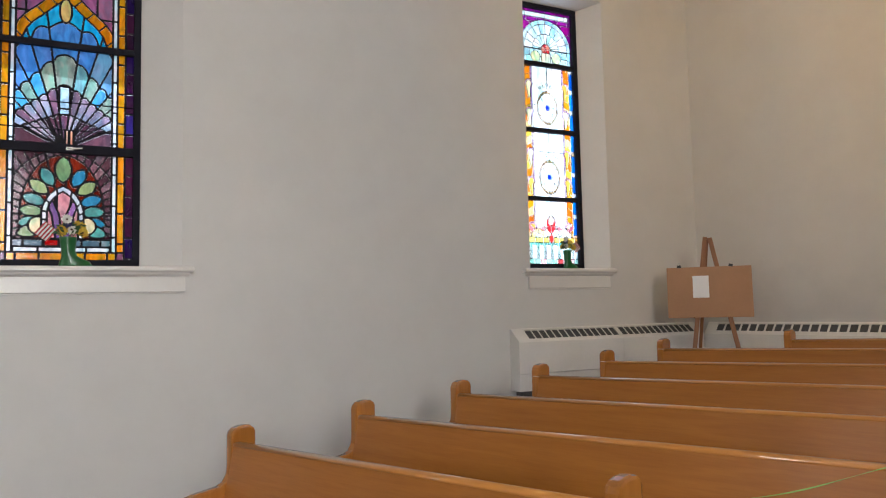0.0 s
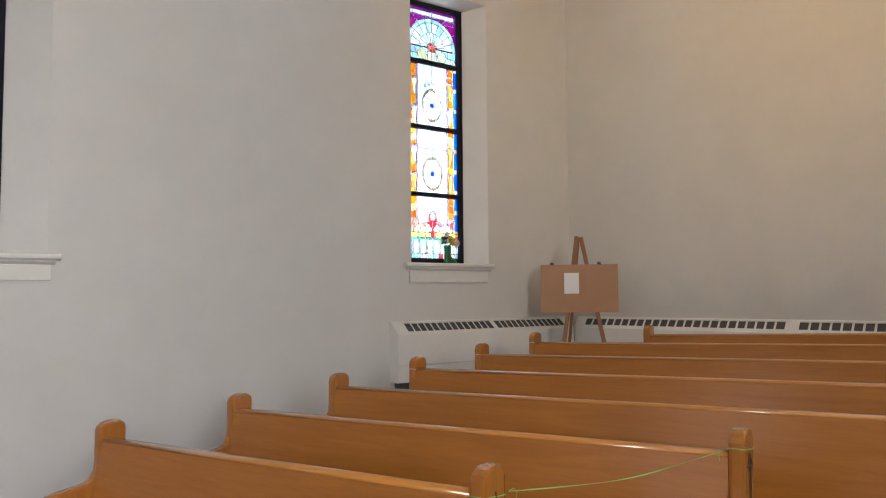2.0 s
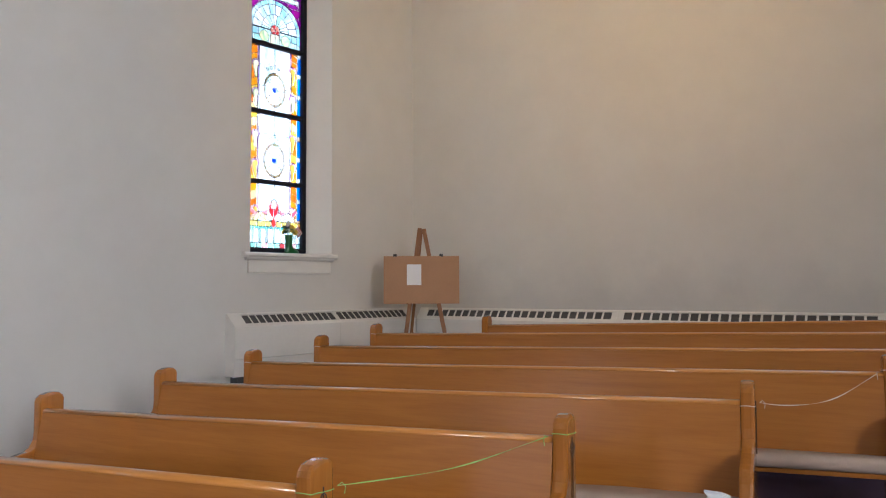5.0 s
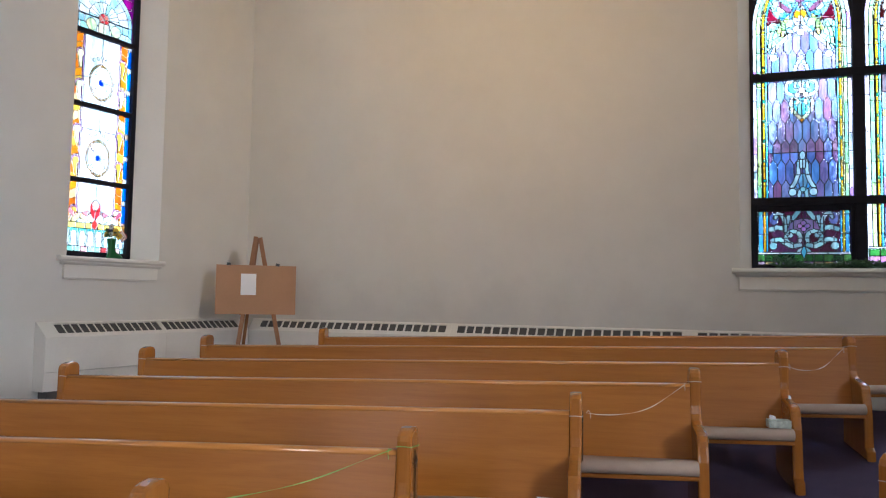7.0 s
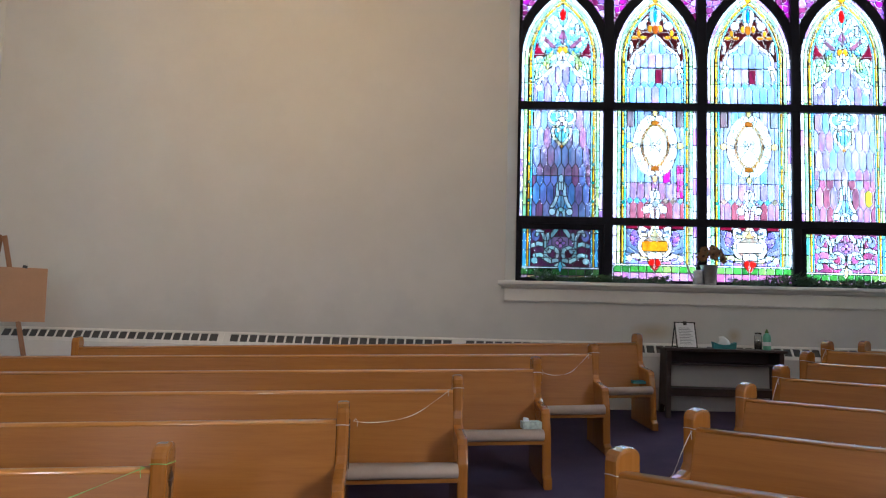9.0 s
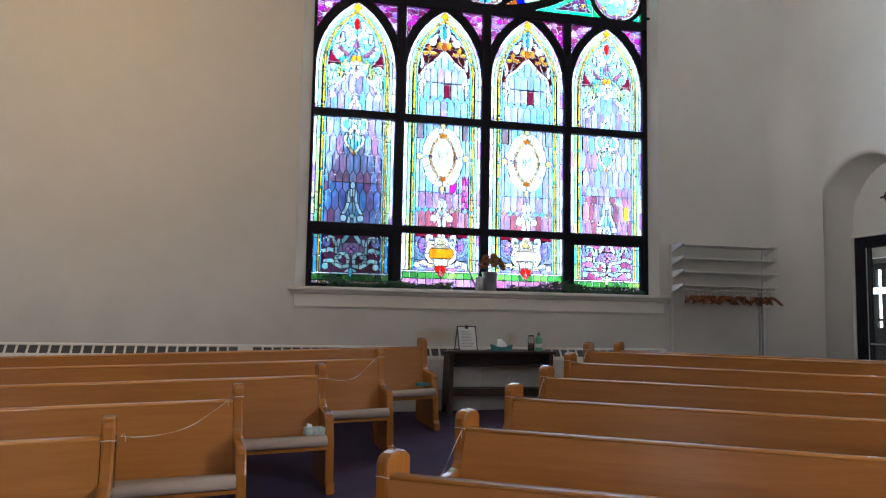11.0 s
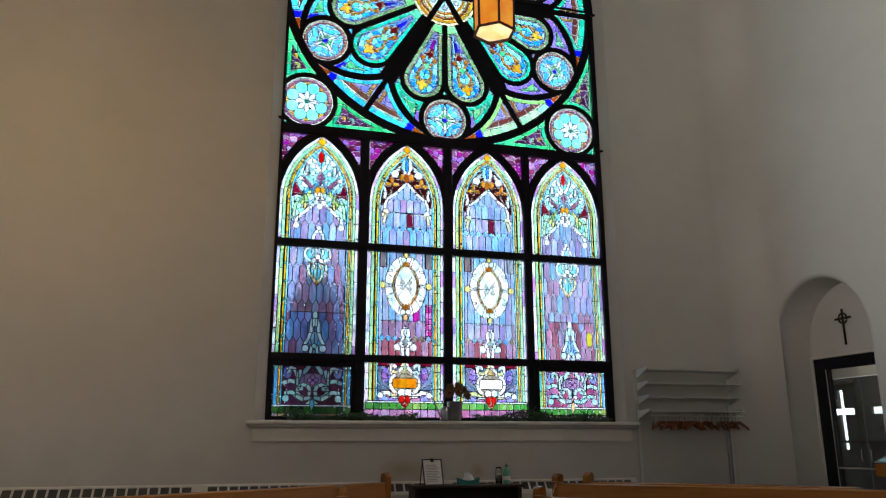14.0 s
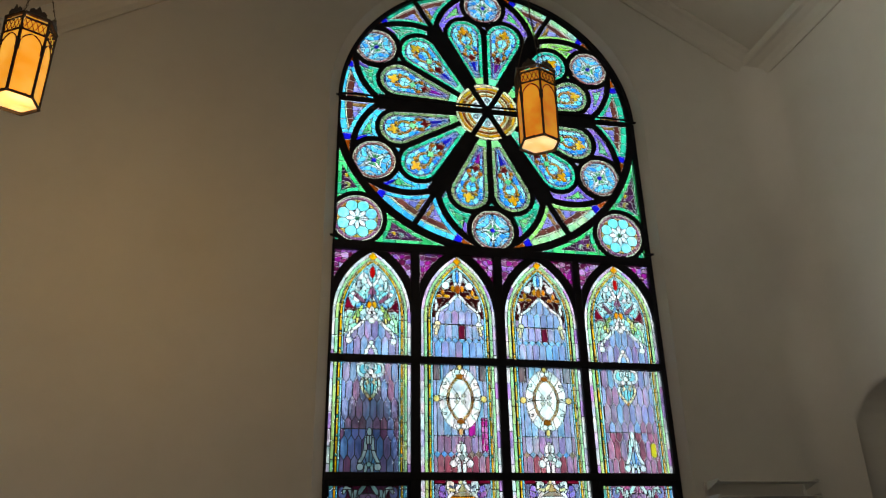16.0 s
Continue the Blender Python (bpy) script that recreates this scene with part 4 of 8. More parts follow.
def bottom(x0, z0, x1, z1, kind, seed, cell):
    P = Panel(x0, z0, x1, z1, cell, seed)
    x, z = P.X - (x0 + x1) / 2, P.Z
    d = (x1 - x0) / 2 - np.abs(x)
    ax, sg = np.abs(x), (x > 0) * 1
    if kind == 0:
        GREY = [(0.62, 0.8, 0.78), (0.7, 0.86, 0.82), (0.56, 0.76, 0.76)]
        ground = [(0.26, 0.1, 0.18), (0.22, 0.08, 0.14), (0.3, 0.16, 0.26)] if seed % 2 == 0 else [(0.56, 0.24, 0.4), (0.5, 0.2, 0.32), (0.6, 0.34, 0.5)]
        P.paint(d > 0, ground, shards(ax, z, 0.15, 0.15, 5) + sg * 50000)
        P.paint(ell(x, z, 0, 1.97, 0.2, 0.085) < 1, [(0.46, 0.34, 0.5), (0.5, 0.4, 0.55)], np.floor(x / 0.1))
        P.paint(ell(ax, z, 0.3, 2.06, 0.05, 0.07) < 1, [(0.36, 0.4, 0.62)], sg)
        for px, pz in ((0.0, 0.035), (0.038, 0), (0.0, -0.035)):
            P.paint(np.hypot(ax - px, z - 1.975 - pz) < 0.027, [(0.62, 0.4, 0.66)], sg if px else None)
        P.paint((np.abs(np.hypot(ax - 0.105, z - 1.845) - 0.072) < 0.024) & ~((ax < 0.1) & (z < 1.85) & (ax > 0.06)), GREY, np.floor((np.degrees(np.arctan2(z - 1.845, ax - 0.105)) + 180) / 60) + sg * 20)
        balls(P, x, z, [(0.135, 1.875, 0.03)], GREY)
        path(P, x, z, [(0.04, 1.765), (0.12, 1.75), (0.19, 1.79), (0.24, 1.83), (0.31, 1.82)], 0.025, GREY, 0.1)
        balls(P, x, z, [(0.31, 1.757, 0.042)], GREY)
        path(P, x, z, [(0.165, 1.9), (0.2, 1.95), (0.27, 1.965), (0.335, 1.94)], 0.026, GREY, 0.1)
        path(P, x, z, [(0.05, 2.14), (0.1, 2.07), (0.17, 2.01)], 0.025, GREY, 0.12)
        path(P, x, z, [(0.15, 2.08), (0.16, 2.03), (0.175, 1.97)], 0.022, GREY, 0.2)
        path(P, x, z, [(0.185, 1.93), (0.19, 2.03), (0.215, 2.1), (0.26, 2.12), (0.29, 2.07)], 0.022, GREY, 0.1)
        path(P, x, z, [(0.0, 1.73), (0.045, 1.70), (0.06, 1.68)], 0.022, GREY, 0.3)
        # the first light's tip is cyan: the shade behind it put into its tint
        P.paint((ax < 0.03 - np.abs(z - 1.69) * 0.35) & (z > 1.6) & (z < 1.78), [(0.36, 0.72, 0.82)] if seed % 2 == 0 else [(0.86, 0.74, 0.42)])
        white_z, grass, foot = 1.673, (1.585, 1.66), 1.585
    else:
        P.paint(d > 0, [(0.34, 0.38, 0.5), (0.3, 0.36, 0.46), (0.4, 0.42, 0.52)], np.floor(np.degrees(np.arctan2(z - 1.87, ax - 0.17)) / 28) + sg * 50)
        P.paint((z > 2.165) & (d > 0), [(0.42, 0.05, 0.12)], np.floor(x / 0.2))
        P.paint((z < 1.82) & (d > 0), [(0.54, 0.4, 0.72), (0.66, 0.4, 0.56), (0.5, 0.5, 0.8)], shards(ax, z, 0.1, 0.09, 2) + sg * 50000)
        P.paint(ell(ax, z, 0.235, 2.06, 0.062, 0.1) < 1, [(0.4, 0.3, 0.66), (0.56, 0.3, 0.6), (0.5, 0.4, 0.76)], shards(ax, z, 0.07, 0.09, 1) + sg * 5000)
        path(P, x, z, [(0.155, 2.06), (0.19, 2.14), (0.165, 2.19), (0.12, 2.16)], 0.024, [WHITE, (0.94, 0.9, 0.8)], 0.1)
        P.paint(ell(x, z, 0, 1.955, 0.205, 0.165) < 1, [WHITE, (0.95, 0.92, 0.84)], np.floor((np.degrees(np.arctan2(z - 1.955, x)) + 180) / 45), 0.04)
        P.paint(ell(x, z, 0, 1.955, 0.158, 0.12) < 1, [(0.56, 0.48, 0.38)], (z > 1.96) * 1)
        P.paint((ax < 0.075 - np.abs(z - 2.13) * 0.5) & (z > 2.07), [(0.66, 0.54, 0.32), (0.72, 0.6, 0.36)], None)
        path(P, x, z, [(0.015, 2.2), (0.05, 2.13), (0.1, 2.09), (0.15, 2.1)], 0.022, [(0.92, 0.86, 0.56), WHITE], 0.09)
        oval = [(0.92, 0.46, 0.03)] if seed % 2 == 1 else [(0.97, 0.96, 0.95)]
        P.paint((ax < 0.157) & (np.abs(z - 1.96) < 0.063) & (ell(x, z, 0, 1.96, 0.172, 0.1) < 1), oval)
        path(P, x, z, [(0.06, 1.80), (0.15, 1.80), (0.22, 1.845), (0.29, 1.83)], 0.026, [(0.92, 0.84, 0.5), WHITE], 0.09)
        balls(P, x, z, [(0.042, 1.845, 0.047), (0.31, 1.81, 0.038)], WHITE)
        white_z, grass, foot = 1.731, (1.64, 1.72), 1.64
    border(P, np.where(z > white_z, d, -1), z, EDGE if kind else [(0.012, [(0.3, 0.3, 0.6)], 1), (0.048, [(0.3, 0.66, 0.6), (0.46, 0.7, 0.36), (0.26, 0.56, 0.76)], 1), (0.028, [(0.86, 0.6, 0.06)], 1), (0.022, [(0.2, 0.68, 0.86)], 1)], 0.21)
    heart = (ax < 0.075 - np.maximum(0, 1.745 - z) * 0.75) & (z > 1.645) & (z < 1.79 + 0.02 * np.sin(ax * 50))
    P.paint((np.abs(z - white_z) < 0.012), WHITE, np.floor(x / 0.24), 0.03)
    P.paint((z > grass[0]) & (z < white_z - 0.012), [(0.2, 0.5, 0.16), (0.34, 0.58, 0.22), (0.5, 0.62, 0.26), (0.16, 0.4, 0.14)] if kind or seed % 2 else [(0.1, 0.24, 0.1), (0.16, 0.3, 0.12), (0.08, 0.18, 0.08)], np.floor(x / 0.098))
    P.paint(z < foot, [(0.66, 0.3, 0.46), (0.74, 0.42, 0.54), (0.6, 0.34, 0.5), (0.7, 0.5, 0.66)] if kind else [(0.66, 0.5, 0.3), (0.5, 0.4, 0.3), (0.6, 0.45, 0.5)], np.floor(x / 0.098))
    if kind:
        P.paint(heart, [(0.62, 0.03, 0.03), (0.7, 0.06, 0.04)], sg + 2 * (z > 1.72))
        P.paint(ax + np.abs(z - 1.72) * 0.7 < 0.018, [(0.8, 0.5, 0.4)])
    else:
        # the tip again over the foot strips, shade in the cyan tint
        P.paint((ax < 0.03 - np.abs(z - 1.69) * 0.35) & (z > 1.6) & (z < 1.75), [(0.36, 0.72, 0.82)] if seed % 2 == 0 else [(0.86, 0.74, 0.42)])
    return P


# the wheel's colours: rim of each leaf, by the roundel beside it (degrees) and the side
TEALS, CYANS, LILACS, LIMES = [(0.05, 0.6, 0.42), (0.08, 0.66, 0.46)], [(0.14, 0.66, 0.84), (0.2, 0.72, 0.86)], [(0.46, 0.3, 0.7), (0.52, 0.36, 0.74)], [(0.5, 0.78, 0.3), (0.6, 0.8, 0.36)]
LEAF_RIMS = {(150, -1): TEALS, (150, 1): TEALS, (210, -1): CYANS, (210, 1): CYANS, (270, -1): TEALS, (270, 1): TEALS,
             (330, -1): LILACS, (330, 1): LILACS, (30, -1): LILACS, (30, 1): LIMES, (90, -1): LILACS, (90, 1): LILACS}
FAN_RIMS = {0: TEALS, 60: LIMES, 120: TEALS, 180: CYANS, 240: CYANS, 300: LIMES}


def rose(x0, x1, z0, cx, cz, z1, cell):
    R = 2.2
    P = Panel(x0, z0, x1, z1, cell, 77)
    x, z = P.X - cx, P.Z - cz
    r = np.hypot(x, z)
    th = np.degrees(np.arctan2(z, x)) % 360
    # corners under the wheel: green rims round a plum ground with a small gold scroll
    out = (r > R + 0.1) & (z < 0)
    ax = np.abs(x)
    d_cor = np.hypot(ax - 1.88, z + 1.88)
    edge = np.minimum(np.minimum((x1 - x0) / 2 - 0.005 - np.abs(P.X - (x0 + x1) / 2), P.Z - z0 - 0.012), np.minimum(r - R - 0.1, d_cor - 0.4))
    sgn = (x > 0) * 1000
    P.paint(out, [(0.22, 0.08, 0.16), (0.28, 0.12, 0.24), (0.18, 0.06, 0.14)], shards(x, z, 0.12, 0.11, 4))
    for bx, bz, br, tint in ((1.5, -2.02, 0.05, (0.5, 0.44, 0.2)), (1.39, -2.07, 0.036, (0.72, 0.5, 0.1)), (1.28, -2.09, 0.04, (0.5, 0.6, 0.5)), (2.03, -1.38, 0.05, (0.5, 0.44, 0.2)), (2.05, -1.24, 0.036, (0.72, 0.5, 0.1)), (2.07, -1.12, 0.04, (0.5, 0.4, 0.6))):
        P.paint(out & (np.hypot(ax - bx, z - bz) < br) & (np.hypot(ax - bx - 0.02, z - bz + 0.012) > br * 0.42), tint, sgn)
    P.paint(out & (edge < 0.065), [(0.12, 0.66, 0.3), (0.2, 0.74, 0.36), (0.1, 0.6, 0.36)], np.floor(x / 0.17) * 60 + np.floor(z / 0.17))
    P.bars((np.abs(r - R - 0.05) < 0.055) | (r > R + 0.1) & (z > -0.6))
    # wheel
    wheel = r < R
    k60 = np.round((th - 90) / 60)
    deg = (90 + 60 * k60) % 360
    ra = np.radians(deg)
    RC = 1.93
    lx0, lz0 = x - RC * np.cos(ra), z - RC * np.sin(ra)
    lx, lz = lx0 * np.cos(ra) + lz0 * np.sin(ra), -lx0 * np.sin(ra) + lz0 * np.cos(ra)
    d_round = np.hypot(lx, lz)
    # drops stand in pairs, leaning apart from a narrow foot at the hub to a round head
    pp, pq = x * np.cos(ra) + z * np.sin(ra), -x * np.sin(ra) + z * np.cos(ra)
    lean = math.atan2(0.31 - 0.095, 1.36 - 0.50)
    cp, cq = pp - 0.50, np.abs(pq) - 0.095
    u = 0.50 + cp * math.cos(lean) + cq * math.sin(lean)
    bsg = -cp * math.sin(lean) + cq * math.cos(lean)
    b = np.abs(bsg)
    u0, r0, u1, r1 = 0.50, 0.06, 0.50 + math.hypot(0.86, 0.215), 0.272
    ln = u1 - u0
    kk = (r1 - r0) / ln
    t = np.clip((u - u0 + b * kk / math.sqrt(1 - kk * kk)) / ln, 0, 1)
    d_drop = np.hypot(u - u0 - t * ln, b) - (r0 + t * (r1 - r0))
    k30 = np.where(pq > 0, 2 * k60, 2 * k60 + 1) + 20
    k_sp = np.round(th / 60) % 6
    sa = np.radians(60 * k_sp)
    su, sb = x * np.cos(sa) + z * np.sin(sa), np.abs(-x * np.sin(sa) + z * np.cos(sa))
    aq = np.abs(pq)
    d_arc = np.hypot(pp - 1.25, aq + 0.22)
    zone = wheel & (r > 1.1) & (d_drop > 0.06) & (d_round > 0.37)
    sect = (k60 + 10) * 2 + (pq > 0)
    # leaf-shaped pieces between the drops, the roundels and the fans
    cres = zone & (d_arc < 0.965)
    rim = np.minimum(np.minimum(0.965 - d_arc, d_round - 0.37), d_drop - 0.06)
    along_arc = np.floor(np.degrees(np.arctan2(aq + 0.22, pp - 1.25)) / 7)
    inner = shards(x, z, 0.1, 0.1, 9)
    for (a, s), tints in LEAF_RIMS.items():
        here = cres & (np.abs(deg - a) < 1) & (np.sign(pq) == s)
        P.paint(here, [(0.14, 0.6, 0.34), (0.24, 0.66, 0.34), (0.36, 0.7, 0.34), (0.3, 0.62, 0.44)] if tints is not LIMES else [(0.4, 0.72, 0.12), (0.5, 0.78, 0.16), (0.3, 0.66, 0.2)], inner)
        P.paint(here & (rim < 0.058), tints, along_arc)
        P.paint(here & (rim < 0.05) & (d_round < 0.43) & (d_arc > 0.84), BLUE if tints is CYANS else [(0.4, 0.26, 0.62)])
        P.paint(here & (rim < 0.058) & (sb < 0.13), [(0.44, 0.3, 0.66)])
    # fans against the rim, in bands
    fan = wheel & (r > 1.1) & (d_arc > 1.045) & (aq > 0.2)
    P.paint(fan, [(0.46, 0.4, 0.72), (0.52, 0.46, 0.76), (0.56, 0.5, 0.78), (0.4, 0.34, 0.62)], shards(x, z, 0.12, 0.11, 6))
    P.paint(fan & (np.abs(sb - 0.085) < 0.028) & (su < 2.0), [(0.5, 0.3, 0.1), (0.56, 0.36, 0.2)], np.floor(su / 0.1) + k_sp * 100 + (x > 0) * 50)
    P.paint(fan & (r > 2.0), [(0.3, 0.12, 0.1), (0.34, 0.15, 0.12)], np.floor(th / 4.5))
    P.paint(fan & (r > 2.08), [(0.8, 0.74, 0.56)], np.floor(th / 9))
    for a, tints in FAN_RIMS.items():
        here = fan & (np.abs(k_sp * 60 - a) < 1)
        P.paint(here & (r > 2.105), tints if tints is not LIMES else [(0.56, 0.78, 0.62), (0.62, 0.8, 0.5)], np.floor(th / 4.5))
        P.paint(here & (d_arc < 1.105), tints, along_arc + sect * 100)
    tipd = (R - r) + (d_arc - 1.045)
    P.paint(fan & (tipd < 0.135), BLUE, sect)
    P.paint(fan & (tipd < 0.085), [(0.56, 0.18, 0.03)], sect)
    # roundels, turned to the hub
    P.bars(wheel & (d_round < 0.365))
    la = np.degrees(np.arctan2(lz, lx)) % 360
    ro = wheel & (d_round < 0.305)
    quad = np.floor((la + 45) / 90) % 4
    P.paint(ro, [(0.52, 0.26, 0.22), (0.56, 0.3, 0.3)], np.floor(la / 22.5) + k60 * 100)
    P.paint(ro & (d_round > 0.284), [(0.92, 0.78, 0.56)], np.floor(la / 22.5) + k60 * 100)
    P.paint(ro & (d_round < 0.245), [(0.12, 0.5, 0.84), (0.2, 0.6, 0.88), (0.3, 0.7, 0.9)], np.floor((la + 15) / 30) + k60 * 100)
    star = np.minimum(np.hypot(np.abs(lx) - 0.235, np.abs(lz) - 0.235), 9)
    P.paint(ro & (d_round < 0.238) & (star > 0.247), [(0.16, 0.5, 0.28), (0.24, 0.56, 0.3)], quad + k60 * 100)
    P.paint(ro & (d_round < 0.24) & (np.abs(star - 0.235) < 0.012), [(0.86, 0.94, 0.95)], np.floor(la / 90) + k60 * 100, 0.03)
    P.paint(ro & (np.abs(np.hypot(np.abs(lx) - 0.245, np.abs(lz) - 0.245) - 0.15) < 0.01) & (d_round < 0.24), [(0.8, 0.92, 0.95)], np.floor(la / 90) + k60 * 100, 0.03)
    P.paint(ro & (d_round < 0.15) & (np.minimum(np.abs(lx), np.abs(lz)) < 0.008 + 0.13 * np.maximum(d_round - 0.03, 0)), [(0.9, 0.95, 0.9)], quad + k60 * 100, 0.03)
    P.paint(ro & (d_round < 0.036), BLUE, k60)
    # drops
    drop = wheel & (d_drop < 0)
    edge_ang = np.where(u > u1, np.floor(np.degrees(np.arctan2(b, u - u1)) / 22), np.floor(u / 0.13) + 40) + (bsg > 0) * 300 + k30 * 1000
    flat = (np.abs(z) < ax * 0.55) | ((z < 0) & (ax < np.abs(z) * 0.5))
    P.paint(drop & ~flat, [(0.02, 0.68, 0.46), (0.03, 0.72, 0.54), (0.04, 0.66, 0.4)], edge_ang)
    P.paint(drop & flat, [(0.4, 0.46, 0.26), (0.46, 0.5, 0.3), (0.36, 0.5, 0.3)], edge_ang)
    P.paint(drop & (d_drop < -0.056), [(0.2, 0.13, 0.34), (0.3, 0.22, 0.46)], edge_ang)
    core = drop & (d_drop < -0.074)
    P.paint(core, [(0.1, 0.54, 0.88), (0.26, 0.74, 0.9), (0.4, 0.82, 0.92), (0.5, 0.86, 0.92), (0.05, 0.42, 0.86)], shards(bsg, u, 0.085, 0.09, 2) + k30 * 1000000)
    P.paint(core & (u < 0.9), [(0.3, 0.26, 0.66), (0.16, 0.4, 0.8), (0.36, 0.6, 0.84)], np.floor(u / 0.1) + k30 * 50 + (bsg > 0) * 20)
    P.paint(core & (u < 0.9) & (b < 0.018 + (u - 0.7) * 0.1) & (u > 0.72), [(0.05, 0.06, 0.5), (0.4, 0.04, 0.36)], k30)
    P.paint(drop & (u < 0.6), [(0.3, 0.74, 0.5), (0.4, 0.7, 0.36)], k30)
    scr = line_d(b, u, [(0.02, 1.41), (0.062, 1.38), (0.1, 1.31), (0.08, 1.25), (0.042, 1.2), (0.046, 1.13), (0.09, 1.09), (0.1, 1.04), (0.06, 1.0), (0.02, 0.92)])
    P.paint(core & (scr < 0.018), [(0.66, 0.33, 0.06), (0.74, 0.38, 0.08), (0.6, 0.28, 0.05)], k30 * 100 + (bsg > 0) * 50 + np.floor(u / 0.1))
    P.paint(core & (np.hypot(b - 0.092, u - 1.39) < 0.03), [(0.72, 0.38, 0.06)], k30 * 10 + (bsg > 0))
    P.paint(core & (np.hypot(b - 0.085, u - 1.05) < 0.036), [(0.62, 0.26, 0.03)], k30 * 10 + (bsg > 0))
    P.paint(core & (b ** 0.7 + np.abs(u - 1.17) ** 0.7 < 0.17), [(0.26, 0.66, 0.38), (0.36, 0.7, 0.42)], k30)
    P.paint(core & (b ** 0.62 + np.abs(u - 0.98) ** 0.62 < 0.235), [(0.26, 0.02, 0.015)], k30)
    P.paint(core & ((ell(b, u, 0, 1.47, 0.04, 0.09) < 1) | (ell(b, u, 0.06, 1.455, 0.024, 0.04) < 1)), [(0.82, 0.46, 0.06), (0.86, 0.56, 0.12)], k30)
    # hub
    for rr, tints, st in ((0.485, [(0.92, 0.78, 0.52)], 20), (0.44, [(0.82, 0.46, 0.05), (0.84, 0.5, 0.08)], 30), (0.385, [(0.4, 0.17, 0.04), (0.46, 0.2, 0.04)], 30), (0.34, [(0.92, 0.76, 0.46)], 30), (0.305, [(0.7, 0.36, 0.04)], 60), (0.265, [(0.84, 0.92, 0.86), (0.66, 0.86, 0.78)], 30)):
        P.paint(r < rr, tints, np.floor(th / st))
    hd = np.hypot(x - 0.2 * np.cos(ra), z - 0.2 * np.sin(ra))
    P.paint(hd < 0.04, [(0.3, 0.35, 0.4)], k60)
    P.paint(hd < 0.022, [(0.8, 0.85, 0.85)], k60)
    # spokes: heavy to the heads of the drops, then thin to the rim
    P.bars(wheel & (sb < np.where(su > 1.62, 0.034, np.where(su < 0.5, 0.036, 0.04 + 0.075 * np.clip((su - 0.4) / 1.1, 0, 1)))))
    P.bars(wheel & (su > 1.5) & (su < 1.66) & (sb < 0.12 * (1 - np.abs(su - 1.55) / 0.12)))
    P.bars((np.abs(z) < 0.02) & wheel & (ax > 1.5))
    # corner roundels: eight white petals on a ring of pale lobes
    for s in (-1, 1):
        dx, dz = x - s * 1.88, z + 1.88
        dd = np.hypot(dx, dz)
        ca = np.degrees(np.arctan2(dz, dx)) % 360
        P.bars(dd < 0.4)
        P.paint(dd < 0.345, [(0.52, 0.26, 0.3), (0.48, 0.24, 0.36)], np.floor(ca / 18))
        P.paint((dd > 0.322) & (dd < 0.345), [(0.92, 0.82, 0.62)], np.floor(ca / 18))
        P.paint(dd < 0.278, [(0.86, 0.56, 0.12), (0.82, 0.5, 0.14)], np.floor(ca / 45))
        P.paint(dd < 0.15, [(0.1, 0.3, 0.5), (0.12, 0.36, 0.5)], np.floor(ca / 45))
        lobe = np.radians(np.floor(ca / 45) * 45 + 22.5)
        P.paint((dd < 0.282) & (np.hypot(dx - 0.2 * np.cos(lobe), dz - 0.2 * np.sin(lobe)) < 0.082), [(0.4, 0.84, 0.88), (0.5, 0.88, 0.88)], np.floor(ca / 45) + 10)
        pet = np.radians(np.round(ca / 45) * 45)
        pu, pv = dx * np.cos(pet) + dz * np.sin(pet), -dx * np.sin(pet) + dz * np.cos(pet)
        P.paint(ell(pu, pv, 0.088, 0, 0.066, 0.033) < 1, [(0.95, 0.95, 0.92)], np.round(ca / 45), 0.03)
        P.paint(dd < 0.03, [(0.1, 0.3, 0.2)])
    P.bars(P.Z < z0 + 0.012)
    # the wheel's glass is cooler than the lights below
    P.tints = [(0.96 * a, min(0.97, 1.22 * b), min(0.97, 1.32 * c)) for a, b, c in P.tints]
    return P


